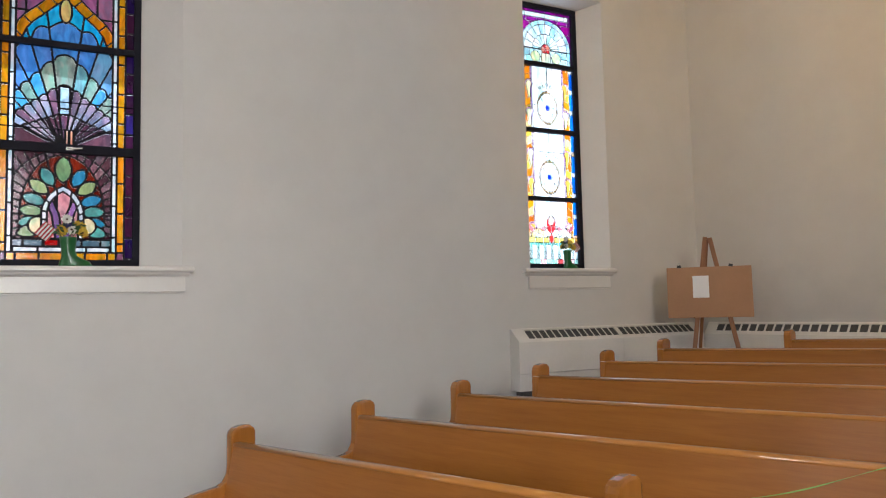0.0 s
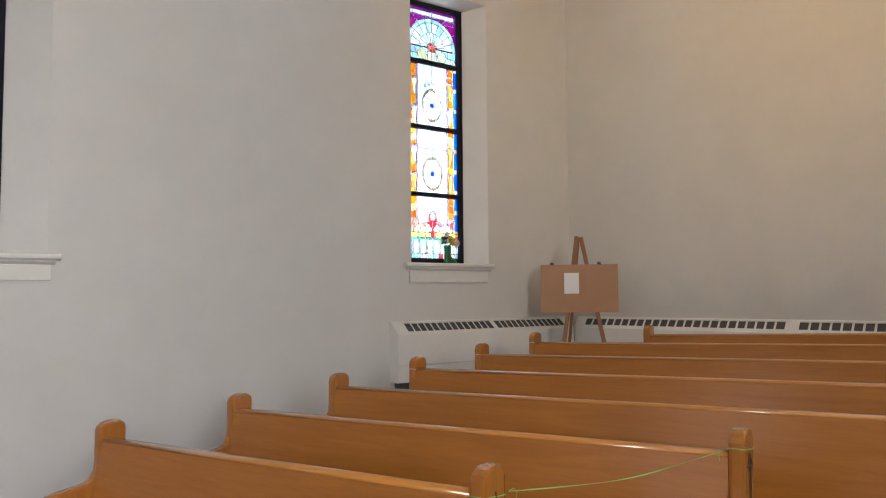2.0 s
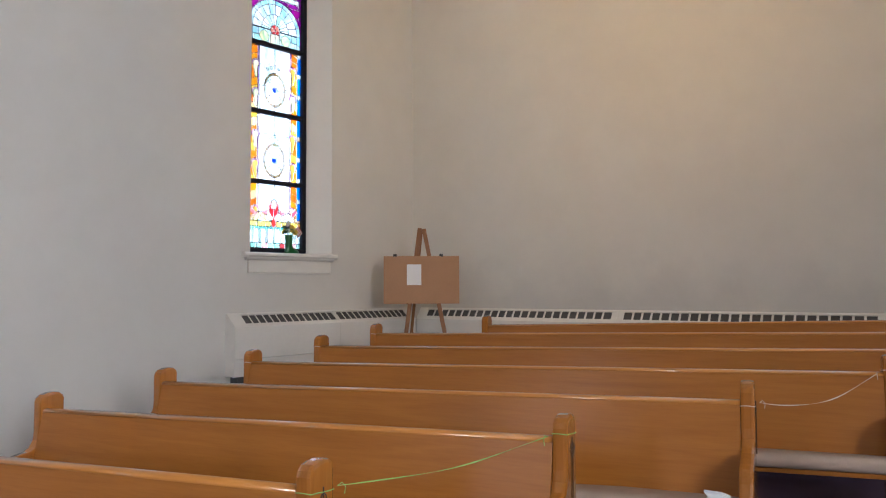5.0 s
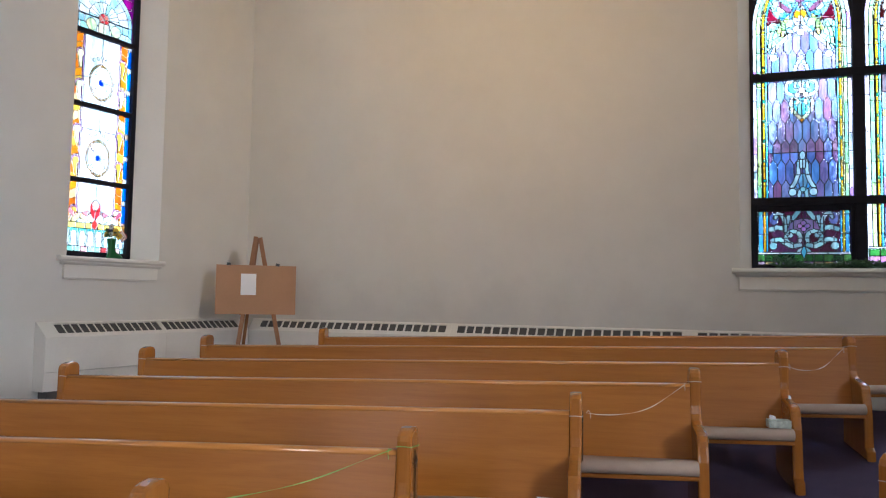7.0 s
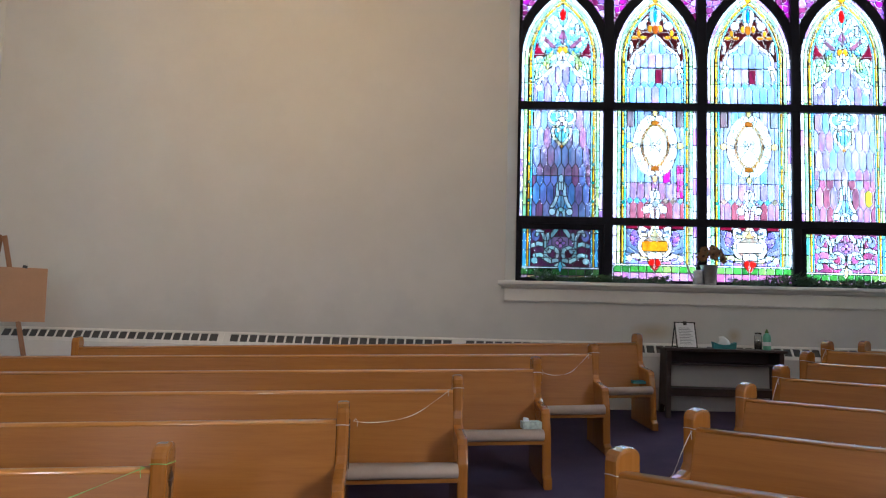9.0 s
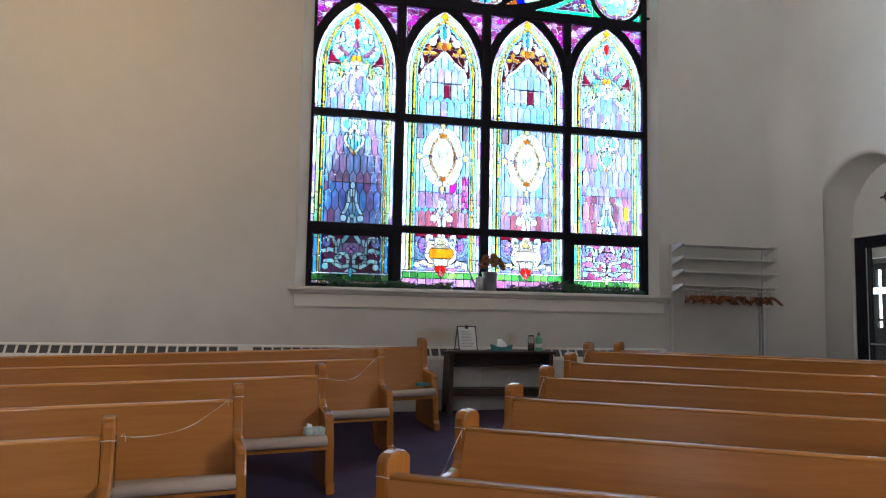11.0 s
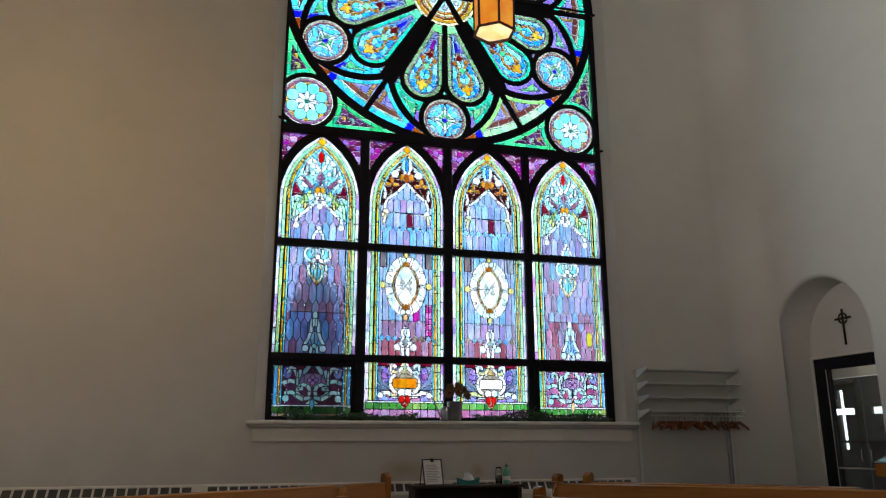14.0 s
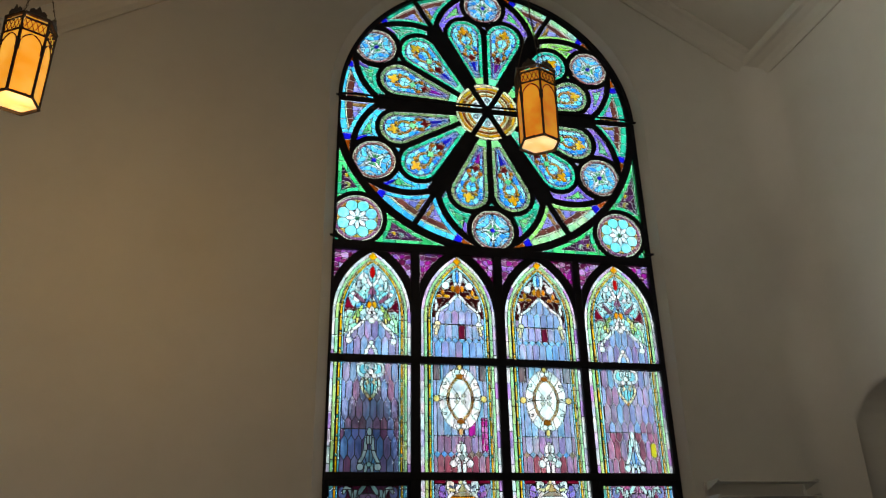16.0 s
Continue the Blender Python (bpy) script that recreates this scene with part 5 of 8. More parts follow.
def narrow_pattern(P, cx):
    """Pale panels with beaded ovals between amber and blue borders, a shell under a round head, an arcade at the foot."""
    x, z = P.X - cx, P.Z
    ax = np.abs(x)
    sgn = (x > 0) * 500
    P.paint(z > 0, [WHITE, (0.95, 0.95, 0.93)], cells(x, z, 0.46, 0.6, False), 0.02)
    for cz in (2.68, 3.57):
        e = ell(x, z, 0, cz, 0.16, 0.215)
        ang = np.floor((np.degrees(np.arctan2(z - cz, x)) + 180) / 24)
        P.paint((e < 1) & (e > 0.87), [(0.44, 0.34, 0.17), (0.5, 0.4, 0.22)], ang, 0.05)
        P.paint(e < 0.87, WHITE, np.floor((np.degrees(np.arctan2(z - cz, x)) + 225) / 90), 0.02)
        P.paint(np.hypot(np.abs(x) - 0.07, np.abs(z - cz) - 0.1) < 0.02, [(0.82, 0.8, 0.76)], (x > 0) + 2 * (z > cz))
        P.paint(np.hypot(x, z - cz) < 0.034, [(0.02, 0.16, 0.7)])
        for k in (-2, -1, 0, 1, 2):
            P.paint(np.hypot(x - 0.055 * k, z - cz - 0.3 + 0.025 * abs(k)) < 0.018, [(0.85, 0.84, 0.8)])
    P.paint((ax > 0.232) & (ax < 0.25), [(0.6, 0.35, 0.62), (0.7, 0.5, 0.66)], np.floor(z / 0.28) + sgn)
    band = (ax >= 0.25) & (ax < 0.345)
    P.paint(band, [(0.86, 0.42, 0.04), (0.82, 0.32, 0.03), (0.9, 0.6, 0.16), (0.9, 0.7, 0.4)], np.floor(z / 0.1 + ax * 4) + sgn)
    P.paint(ax >= 0.345, [(0.06, 0.36, 0.86), (0.08, 0.42, 0.88), (0.06, 0.32, 0.82)], np.floor(z / 0.27) + sgn)
    P.paint((ax >= 0.345) & ((z % 0.27) < 0.06), [(0.88, 0.86, 0.9), (0.9, 0.72, 0.5)], np.floor(z / 0.27) + sgn)
    for cz in (2.05, 2.62, 2.98, 3.5, 3.86):
        a = np.hypot(ax - 0.275, z - cz)
        P.paint((a < 0.06) & (z > cz - 0.02), [(0.62, 0.3, 0.6), (0.7, 0.4, 0.62)], sgn)
        P.paint((a < 0.04) | ((ax > 0.255) & (ax < 0.32) & (z < cz) & (z > cz - 0.17) & (ax < 0.32 - (cz - z) * 0.2)), [(0.92, 0.8, 0.55), (0.9, 0.62, 0.2)], sgn)
    # the foot: red and gold ornament over a small arcade
    low = z < 2.30
    P.paint(low & (line_d(ax, z, [(0.33, 2.05), (0.27, 2.0), (0.2, 1.99), (0.1, 2.03)]) < 0.026), [(0.72, 0.3, 0.36), (0.8, 0.4, 0.42)], np.floor(ax / 0.09) + sgn)
    P.paint(low & (line_d(ax, z, [(0.12, 1.96), (0.2, 2.0), (0.28, 1.93)]) < 0.03), [(0.92, 0.8, 0.45), (0.9, 0.9, 0.86)], np.floor(ax / 0.1) + sgn)
    P.paint(low & (np.hypot(ax - 0.055, z - 1.975) < 0.05), [(0.9, 0.86, 0.86)], sgn)
    P.paint(ell(x, z, 0, 2.08, 0.07, 0.11) < 1, [(0.78, 0.1, 0.12)], (x > 0) + 2 * (z > 2.06))
    P.paint(ell(x, z, 0, 2.13, 0.04, 0.06) < 1, [(0.92, 0.66, 0.55)])
    P.paint(ax + np.abs(z - 1.9) * 0.8 < 0.05, [(0.82, 0.12, 0.1)])
    P.paint((z < 1.915) & (z > 1.85) & (ax > 0.035), [(0.9, 0.72, 0.3), (0.88, 0.62, 0.2)], np.floor(x / 0.12))
    P.paint(z < 1.85, [(0.25, 0.62, 0.56), (0.3, 0.66, 0.6)], np.floor(x / 0.105))
    ac = (x / 0.105) % 1 - 0.5
    P.paint((z < 1.84) & (np.abs(ac) < 0.34) & ((z < 1.79) | (np.hypot(ac * 0.105, z - 1.79) < 0.036)), [WHITE, (0.8, 0.93, 0.9)], np.floor(x / 0.105))
    P.paint(z < 1.645, [(0.85, 0.45, 0.5), (0.8, 0.2, 0.2), (0.88, 0.62, 0.6), (0.5, 0.7, 0.62)], np.floor(x / 0.085))
    # the shell in the head
    head = z > 4.12
    hx, hz = x, z - 4.33
    hd = np.hypot(hx, np.maximum(hz, 0))
    sec = np.floor((np.degrees(np.arctan2(hz, hx)) + 180) / 18)
    P.paint(head, [(0.48, 0.04, 0.4), (0.55, 0.08, 0.46), (0.4, 0.06, 0.4)], cells(x + z * 0.5, z, 0.16, 0.12))
    P.paint(head & (hd < 0.385), [(0.5, 0.84, 0.9), (0.72, 0.9, 0.92)], sec)
    P.paint(head & (hd < 0.33), [(0.9, 0.95, 0.94), (0.75, 0.93, 0.93), (0.84, 0.95, 0.92)], sec + 50)
    P.paint(head & (hd < 0.20) & (hz > 0), [(0.8, 0.94, 0.93), (0.66, 0.9, 0.9), WHITE], np.floor((np.degrees(np.arctan2(hz, hx)) + 9 + 180) / 18) + 200)
    P.paint(head & (hz < 0) & (hd < 0.33), [(0.6, 0.88, 0.88), (0.82, 0.94, 0.92)], cells(x, z, 0.1, 0.09))
    P.paint(head & (np.hypot(ax - 0.16, z - 4.23) < 0.07), [(0.9, 0.95, 0.9), (0.86, 0.9, 0.6)], sgn)
    P.paint(head & (np.hypot(hx, hz) < 0.07), [(0.75, 0.2, 0.2), (0.6, 0.2, 0.5), (0.85, 0.45, 0.35)], np.floor((np.degrees(np.arctan2(hz, hx)) + 180) / 72))
    P.paint(head & (ax < 0.07) & (hz < -0.05), [(0.9, 0.86, 0.66)], np.floor(x / 0.07))
    P.paint((z > 4.74) & (z < 4.80) & (ax < 0.36), WHITE, np.floor(x / 0.3))


def fan_pattern(P, cx):
    """A fan of blue and plum rays over a leafy arched medallion, framed by amber strips."""
    x, z = P.X - cx, P.Z
    ax = np.abs(x)
    sgn = (x > 0) * 500
    ta = np.degrees(np.arctan2(ax, np.maximum(z - 2.62, 0.01)))
    ray = np.minimum(np.floor((ta + 2.3) / 9.3), 7)
    key = ray + np.where(ray > 0, sgn, 0)
    bulge = np.where(ray > 0, np.sin(np.pi * ((ta + 2.3) / 9.3 % 1)), np.cos(np.pi * np.clip(ta / 14.0, 0, 0.5)))
    low = z < 2.66
    q = np.degrees(np.arctan2(z - 2.0, x * 1.2))
    P.paint(z > 0, [(0.36, 0.22, 0.27), (0.3, 0.18, 0.22), (0.26, 0.14, 0.18), (0.52, 0.46, 0.5)], key + np.floor(ta / 30) * 50)
    P.paint(low, [(0.34, 0.2, 0.23), (0.28, 0.15, 0.18), (0.4, 0.28, 0.3), (0.22, 0.1, 0.13)], np.floor(q / 8) + np.floor(np.hypot(x * 1.2, z - 2.0) / 0.2) * 100)
    # two peach pieces carry light from behind the glass in their tint
    P.paint(~low & (x > -0.08) & (x < -0.045) & (z < 2.8), [(0.92, 0.56, 0.38)])
    P.paint(~low & (x > -0.042) & (x < -0.012) & (z < 2.8), [(0.92, 0.6, 0.44)])
    rows = ((2.95, 0.42, 2.93, 0.015, [(0.56, 0.52, 0.58), (0.4, 0.28, 0.34), (0.5, 0.44, 0.5), (0.36, 0.22, 0.28), (0.6, 0.62, 0.68)]),
            (3.235, 0.8, 3.195, 0.03, [(0.24, 0.56, 0.74), (0.5, 0.6, 0.5), (0.2, 0.56, 0.8), (0.4, 0.6, 0.62)]),
            (3.545, 1.1, 3.47, 0.045, [(0.28, 0.5, 0.76), (0.4, 0.56, 0.7), (0.24, 0.48, 0.8), (0.5, 0.58, 0.64)]),
            (3.88, 0.93, 3.75, 0.085, [(0.1, 0.64, 0.84), (0.08, 0.58, 0.82), (0.14, 0.68, 0.84)]))
    for k, (z0, slope, most, lift, tints) in enumerate(rows):
        P.paint(~low & (z > np.minimum(z0 - slope * ax, most) + lift * bulge), tints, key + 2000 * k, 0.1)
    P.paint(~low & (ax < 0.045) & (z > 2.945) & (z < 3.21), [(0.66, 0.76, 0.86)], np.floor(z / 0.3))
    ogee = [(0.0, 4.12), (0.1, 4.03), (0.2, 3.93), (0.3, 3.84), (0.36, 3.76), (0.43, 3.58)]
    over = z > np.interp(ax, [p[0] for p in ogee], [p[1] for p in ogee])
    P.paint(over, [(0.54, 0.28, 0.4), (0.6, 0.34, 0.46), (0.5, 0.24, 0.38)], np.floor((x + 0.07) / 0.2) + np.floor(z / 0.26) * 100)
    P.paint(~low & (line_d(ax, z, ogee) < 0.046), [(0.88, 0.5, 0.06), (0.84, 0.44, 0.05)], np.floor((ax - (z - 3.5)) / 0.21) + sgn)
    P.paint(ell(x, z, 0, 3.94, 0.052, 0.115) < 1, [(0.94, 0.76, 0.36)])
    # the leafy medallion
    P.paint(low & (z > 1.78) & (ell(x, z, 0, 2.0, 0.35, 0.56) < 1), [(0.36, 0.08, 0.03), (0.42, 0.1, 0.04)], np.floor(q / 24))
    lf = [(0.0, 2.425, 90, 1.36)]
    for px, pz, a in ((0.13, 2.352, 60), (0.2, 2.257, 38), (0.238, 2.138, 20), (0.257, 2.033, 5), (0.268, 1.93, -8), (0.275, 1.846, -16)):
        lf += [(px, pz, a, 1.08), (-px, pz, 180 - a, 1.08)]
    for px, pz, a, big in lf:
        c, sn = math.cos(radians(a)), math.sin(radians(a))
        uu, vv = (x - px) * c + (z - pz) * sn, -(x - px) * sn + (z - pz) * c
        P.paint(low & (np.maximum(np.hypot(uu, vv + 0.055 * big), np.hypot(uu, vv - 0.055 * big)) < 0.107 * big), [(0.44, 0.56, 0.34), (0.26, 0.54, 0.5), (0.14, 0.46, 0.58), (0.5, 0.6, 0.36), (0.34, 0.56, 0.44)], None, 0.08)
    e = np.maximum(np.hypot(x + 0.12, z - 2.0), np.hypot(x - 0.12, z - 2.0))
    P.paint((z > 1.78) & np.where(z > 2.0, e < 0.296, ax < 0.176), WHITE, np.floor((np.degrees(np.arctan2(z - 1.95, x)) + 180) / 26))
    inn = (z > 1.78) & np.where(z > 2.0, e < 0.25, ax < 0.13)
    P.paint(inn, [(0.78, 0.5, 0.5)], (ax > 0.05 + (z - 2.0) * 0.12) * 1 + sgn * (ax > 0.05))
    for s in (-1, 1):
        P.paint(inn & (line_d(x, z, [(s * 0.03, 1.8), (s * 0.06, 2.0), (s * 0.1, 2.1)]) < 0.03), [(0.5, 0.32, 0.56)])
        P.paint((np.hypot(x - s * 0.2, z - 1.9) < 0.08) & (ax > 0.176), [(0.9, 0.84, 0.6)])
    P.paint((z < 1.775) & (z > 1.68), [(0.26, 0.36, 0.4), (0.4, 0.48, 0.5), (0.18, 0.26, 0.3)], np.floor(x / 0.16))
    P.paint((z < 1.775) & (z > 1.71) & (np.abs(x - 0.09) < 0.06), [(0.6, 0.04, 0.04)])
    P.paint((z < 1.655), [(0.88, 0.5, 0.06), (0.84, 0.44, 0.05)], np.floor(x / 0.19))
    P.paint((z < 1.706) & (z > 1.655), WHITE, np.floor(x / 0.2), 0.03)
    P.paint((ax > 0.408) & (z > 1.655), WHITE, np.floor(z / 0.3) + (x > 0) * 100, 0.03)
    P.paint(ax > 0.453, [(0.88, 0.5, 0.06), (0.86, 0.46, 0.05), (0.82, 0.44, 0.06)], np.floor(z / 0.29) + (x > 0) * 100)
    P.paint((ax > 0.453) & (z < 1.655), [(0.42, 0.2, 0.28)], sgn)
    P.paint(ax > 0.525, [(0.13, 0.03, 0.12), (0.1, 0.03, 0.2), (0.2, 0.05, 0.14), (0.14, 0.08, 0.3)], np.floor(z / 0.2) + (x > 0) * 100)


def rectangles(L):
    """Runs of equal numbers in each row, joined over rows: rows of (r0, r1, c0, c1, number)."""
    nz, nx = L.shape
    cut = np.ones((nz, nx), bool)
    cut[:, 1:] = L[:, 1:] != L[:, :-1]
    rr, c0 = np.nonzero(cut)
    num = L[rr, c0]
    c1 = np.append(c0[1:], nx)
    c1[np.append(rr[1:] != rr[:-1], True)] = nx
    keep = num != -1
    rr, c0, c1, num = rr[keep], c0[keep], c1[keep], num[keep]
    o = np.lexsort((rr, c1, c0, num))
    rr, c0, c1, num = rr[o], c0[o], c1[o], num[o]
    fresh = np.ones(len(rr), bool)
    fresh[1:] = (num[1:] != num[:-1]) | (c0[1:] != c0[:-1]) | (c1[1:] != c1[:-1]) | (rr[1:] != rr[:-1] + 1)
    i = np.nonzero(fresh)[0]
    last = np.append(i[1:] - 1, len(rr) - 1)
    return rr[i], rr[last] + 1, c0[i], c1[i], num[i]


def quads(P, rows, y):
    r0, r1, c0, c1 = rows
    xa, xb = P.x0 + c0 * P.cell, P.x0 + c1 * P.cell
    za, zb = P.z0 + r0 * P.cell, P.z0 + r1 * P.cell
    ya = np.full(len(xa), y)
    v = np.stack([np.stack([xa, ya, za], 1), np.stack([xb, ya, za], 1), np.stack([xb, ya, zb], 1), np.stack([xa, ya, zb], 1)], 1).reshape(-1, 3)
    return v


def quad_mesh(name, v, tint=None):
    me = bpy.data.meshes.new(name)
    n = len(v) // 4
    me.vertices.add(len(v))
    me.vertices.foreach_set("co", v.astype(np.float32).ravel())
    me.loops.add(4 * n)
    me.loops.foreach_set("vertex_index", np.arange(4 * n, dtype=np.int32))
    me.polygons.add(n)
    me.polygons.foreach_set("loop_start", np.arange(0, 4 * n, 4, dtype=np.int32))
    me.polygons.foreach_set("loop_total", np.full(n, 4, dtype=np.int32))
    me.update(calc_edges=True)
    if tint is not None:
        at = me.color_attributes.new("tint", "FLOAT_COLOR", "CORNER")
        at.data.foreach_set("color", np.repeat(np.concatenate([tint, np.ones((n, 1))], 1), 4, axis=0).astype(np.float32).ravel())
    return me


def slabs(P, rows, y0, y1):
    """Boxes between two depths, open at the back, for bars and lead."""
    r0, r1, c0, c1 = rows
    xa, xb = P.x0 + c0 * P.cell, P.x0 + c1 * P.cell
    za, zb = P.z0 + r0 * P.cell, P.z0 + r1 * P.cell
    a, b = np.full(len(xa), y0), np.full(len(xa), y1)
    m = np.full(len(xa), 0.001)
    q = []
    for s in (((xa, m, za), (xb, m, za), (xb, m, zb), (xa, m, zb)), ((xa, a, za), (xb, a, za), (xb, a, zb), (xa, a, zb)), ((xa, b, za), (xa, a, za), (xa, a, zb), (xa, b, zb)), ((xb, a, za), (xb, b, za), (xb, b, zb), (xb, a, zb))):
        q.append(np.stack([np.stack(p, 1) for p in s], 1))
    return np.concatenate(q, 0).reshape(-1, 3)


def glaze(window, panels, most, wide_lead=False):
    """Turns the panels into the window's parts: panes, the small panes joined, lead came and tracery."""
    pieces, bars, leads = [], [], []
    for P in panels:
        lead = P.leads()
        if wide_lead:
            lead[1:-1, 1:-1] |= lead[2:, 1:-1] | lead[:-2, 1:-1] | lead[1:-1, 2:] | lead[1:-1, :-2]
            lead &= P.L > 0
        L = np.where(lead, -1, P.L)
        r0, r1, c0, c1, num = rectangles(L)
        bar = num == 0
        bars.append(slabs(P, (r0[bar], r1[bar], c0[bar], c1[bar]), -0.028, 0.02))
        l0, l1, k0, k1, kn = rectangles(np.where(lead, 1, -1))
        leads.append(quads(P, (l0, l1, k0, k1), -0.004))
        gl = ~bar
        v = quads(P, (r0[gl], r1[gl], c0[gl], c1[gl]), 0.0).reshape(-1, 4, 3)
        num = num[gl]
        area = (v[:, 1, 0] - v[:, 0, 0]) * (v[:, 2, 2] - v[:, 0, 2])
        o = np.argsort(num, kind="stable")
        v, num, area = v[o], num[o], area[o]
        cuts = np.nonzero(np.diff(num))[0] + 1
        for vs, ar, k in zip(np.split(v, cuts), np.split(area, cuts), np.split(num, cuts)):
            if len(k):
                pieces.append((ar.sum(), vs, P.tints[k[0]]))
    pieces.sort(key=lambda p: -p[0])
    for ar, vs, tint in pieces[:most]:
        me = quad_mesh("glass_pane", vs.reshape(-1, 3))
        me.materials.append(M_GLASS)
        ob = new("glass_pane", me)
        ob.color = (*tint, 1)
        ob.parent = window
    rest = pieces[most:]
    if rest:
        tint = np.concatenate([np.tile(np.array(t), (len(vs), 1)) for _, vs, t in rest])
        me = quad_mesh("small_glass_panes", np.concatenate([vs.reshape(-1, 3) for _, vs, _ in rest]), tint)
        me.materials.append(M_GLASS_SMALL)
        ob = tagged(new("small_glass_panes", me), "small panes of coloured glass", kind="stuff")
        ob.parent = window
    me = quad_mesh("lead_came", np.concatenate(leads))
    me.materials.append(M_LEAD)
    new("lead_came", me).parent = window
    b = np.concatenate(bars)
    if len(b):
        me = quad_mesh("tracery", b)
        me.materials.append(M_BLACK)
        new("tracery", me).parent = window


def bar_part(window, name, x0, x1, z0, z1, y0=-0.05, y1=0.05):
    bm = bmesh.new()
    box(bm, x0, x1, y0, y1, z0, z1, 0.006)
    return part(name, bm, M_BLACK, window)


# the great window
great = thing("window_great", Matrix.Translation((0, FAR_Y + 0.16, 0)), "huge arched stained glass window with a rose over four lancets, black metal frame", "window", kind="structure")
CELL = 0.0056
LIGHTS = [(1.658, 2.674), (2.797, 3.801), (3.921, 4.931), (5.041, 6.068)]     # clear widths between the mullions
panels = []
for k, (xa, xb) in enumerate(LIGHTS):
    kind = 0 if k in (0, 3) else 1
    panels.append(lancet(xa, xb, kind, 10 + k, CELL))
    panels.append(middle(xa, xb, kind, 20 + k, CELL))
    inset = 0.036 if kind == 0 else 0.0
    panels.append(bottom(xa + inset, 1.54, xb - inset, 2.15 if kind == 0 else 2.21, kind, 30 + k, CELL))
panels.append(rose(W_X0 + 0.025, W_X1 - 0.045, 5.238, 3.825, ROSE_Z, ROSE_Z + W_R - 0.02, CELL))
glaze(great, panels, 300)
for xa, xb in ((2.672, 2.788), (3.799, 3.91), (4.929, 5.026)):
    bar_part(great, "mullion", xa, xb, W_Z0, 5.14)
for za, zb in ((2.206, 2.294), (3.622, 3.712), (5.128, 5.245)):
    bar_part(great, "transom", W_X0 + 0.01, W_X1 - 0.01, za, zb, -0.056, 0.05)
bar_part(great, "frame_stile", W_X0, 1.664, W_Z0, ROSE_Z)
bar_part(great, "frame_stile", 6.062, W_X1, W_Z0, ROSE_Z)
bar_part(great, "bottom_rail", W_X0, W_X1, W_Z0 - 0.01, 1.545, -0.052, 0.05)
for z in (5.30, ROSE_Z + 0.02):
    for x0, x1 in ((W_X0 - 0.09, W_X0 + 0.1), (W_X1 - 0.1, W_X1 + 0.11)):
        bar_part(great, "saddle_bar", x0, x1, z - 0.016, z + 0.016, -0.075, -0.04)
bar_part(great, "saddle_bar", W_X0, W_X1, ROSE_Z + 0.05, ROSE_Z + 0.075, -0.06, -0.035)
bm = bmesh.new()
ro, ri = W_R + 0.01, W_R - 0.05
ring = arc(W_CX, ROSE_Z, ro, 0, 180, 48) + arc(W_CX, ROSE_Z, ri, 180, 0, 48)
pts_o, pts_i = ring[:49], ring[49:][::-1]
fv = [[bm.verts.new((x, y, z)) for x, z in pts] for pts in (pts_o, pts_i) for y in (-0.05, 0.05)]
for k in range(48):
    for a, b in ((0, 1), (1, 3), (3, 2), (2, 0)):
        bm.faces.new((fv[a][k], fv[a][k + 1], fv[b][k + 1], fv[b][k]))
part("frame_arch", bm, M_BLACK, great)
for k in (0, 3):
    xa, xb = LIGHTS[k]
    for x in (xa - 0.006, xb - 0.04):
        bar_part(great, "sash_stile", x, x + 0.046, 1.53, 2.21, -0.03, 0.03)
    bar_part(great, "sash_rail", xa + 0.04, xb - 0.04, 2.142, 2.21, -0.028, 0.03)
    bar_part(great, "sash_rail", xa + 0.04, xb - 0.04, 1.5, 1.55, -0.028, 0.03)


# splayed plaster reveals of the side windows, their frames and glass
def side_window(name, s0, s1, f0, f1, o, z0, z1, rails, pattern, seed, label, most):
    win = thing(name, SIDE_FRAME, label, "window", kind="structure")
    bm = bmesh.new()
    a = [bm.verts.new((x, -0.001, z)) for x, z in ((s0, z0), (s1, z0), (s1, z1), (s0, z1))]
    b = [bm.verts.new((x, o - 0.03, z)) for x, z in ((f0, z0 + 0.01), (f1, z0 + 0.01), (f1, z1 - 0.06), (f0, z1 - 0.06))]
    c = [bm.verts.new((x, o + 0.02, z)) for x, z in ((s0, z0), (s1, z0), (s1, z1), (s0, z1))]
    for k in range(4):
        j = (k + 1) % 4
        bm.faces.new((a[k], a[j], b[j], b[k]))
        bm.faces.new((b[k], b[j], c[j], c[k]))
        bm.faces.new((c[k], c[j], a[j], a[k]))
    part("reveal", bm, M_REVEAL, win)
    fw = 0.062
    top = z1 - 0.06
    P = Panel(f0 + fw * 0.8, z0 + 0.07, f1 - fw * 0.8, top - 0.05, 0.005, seed)
    pattern(P, (f0 + f1) / 2)
    sub = new("glazing")
    sub.empty_display_size = 0.1
    sub.parent = win
    sub.matrix_basis = Matrix.Translation((0, o, 0))
    glaze(sub, [P], most, pattern is fan_pattern)
    for x in (f0 - 0.01, f1 - fw + 0.01):
        bm = bmesh.new()
        box(bm, x, x + fw, o - 0.05, o + 0.04, z0 + 0.005, top + 0.03, 0.006)
        part("frame_stile", bm, M_BLACK, win)
    for z, hh, dep in [(z0 + 0.035, 0.04, 0.05), (top, 0.055, 0.05)] + rails:
        bm = bmesh.new()
        box(bm, f0, f1, o - dep, o + 0.04, z - hh, z + hh, 0.006)
        part("frame_rail", bm, M_BLACK, win)
    return win


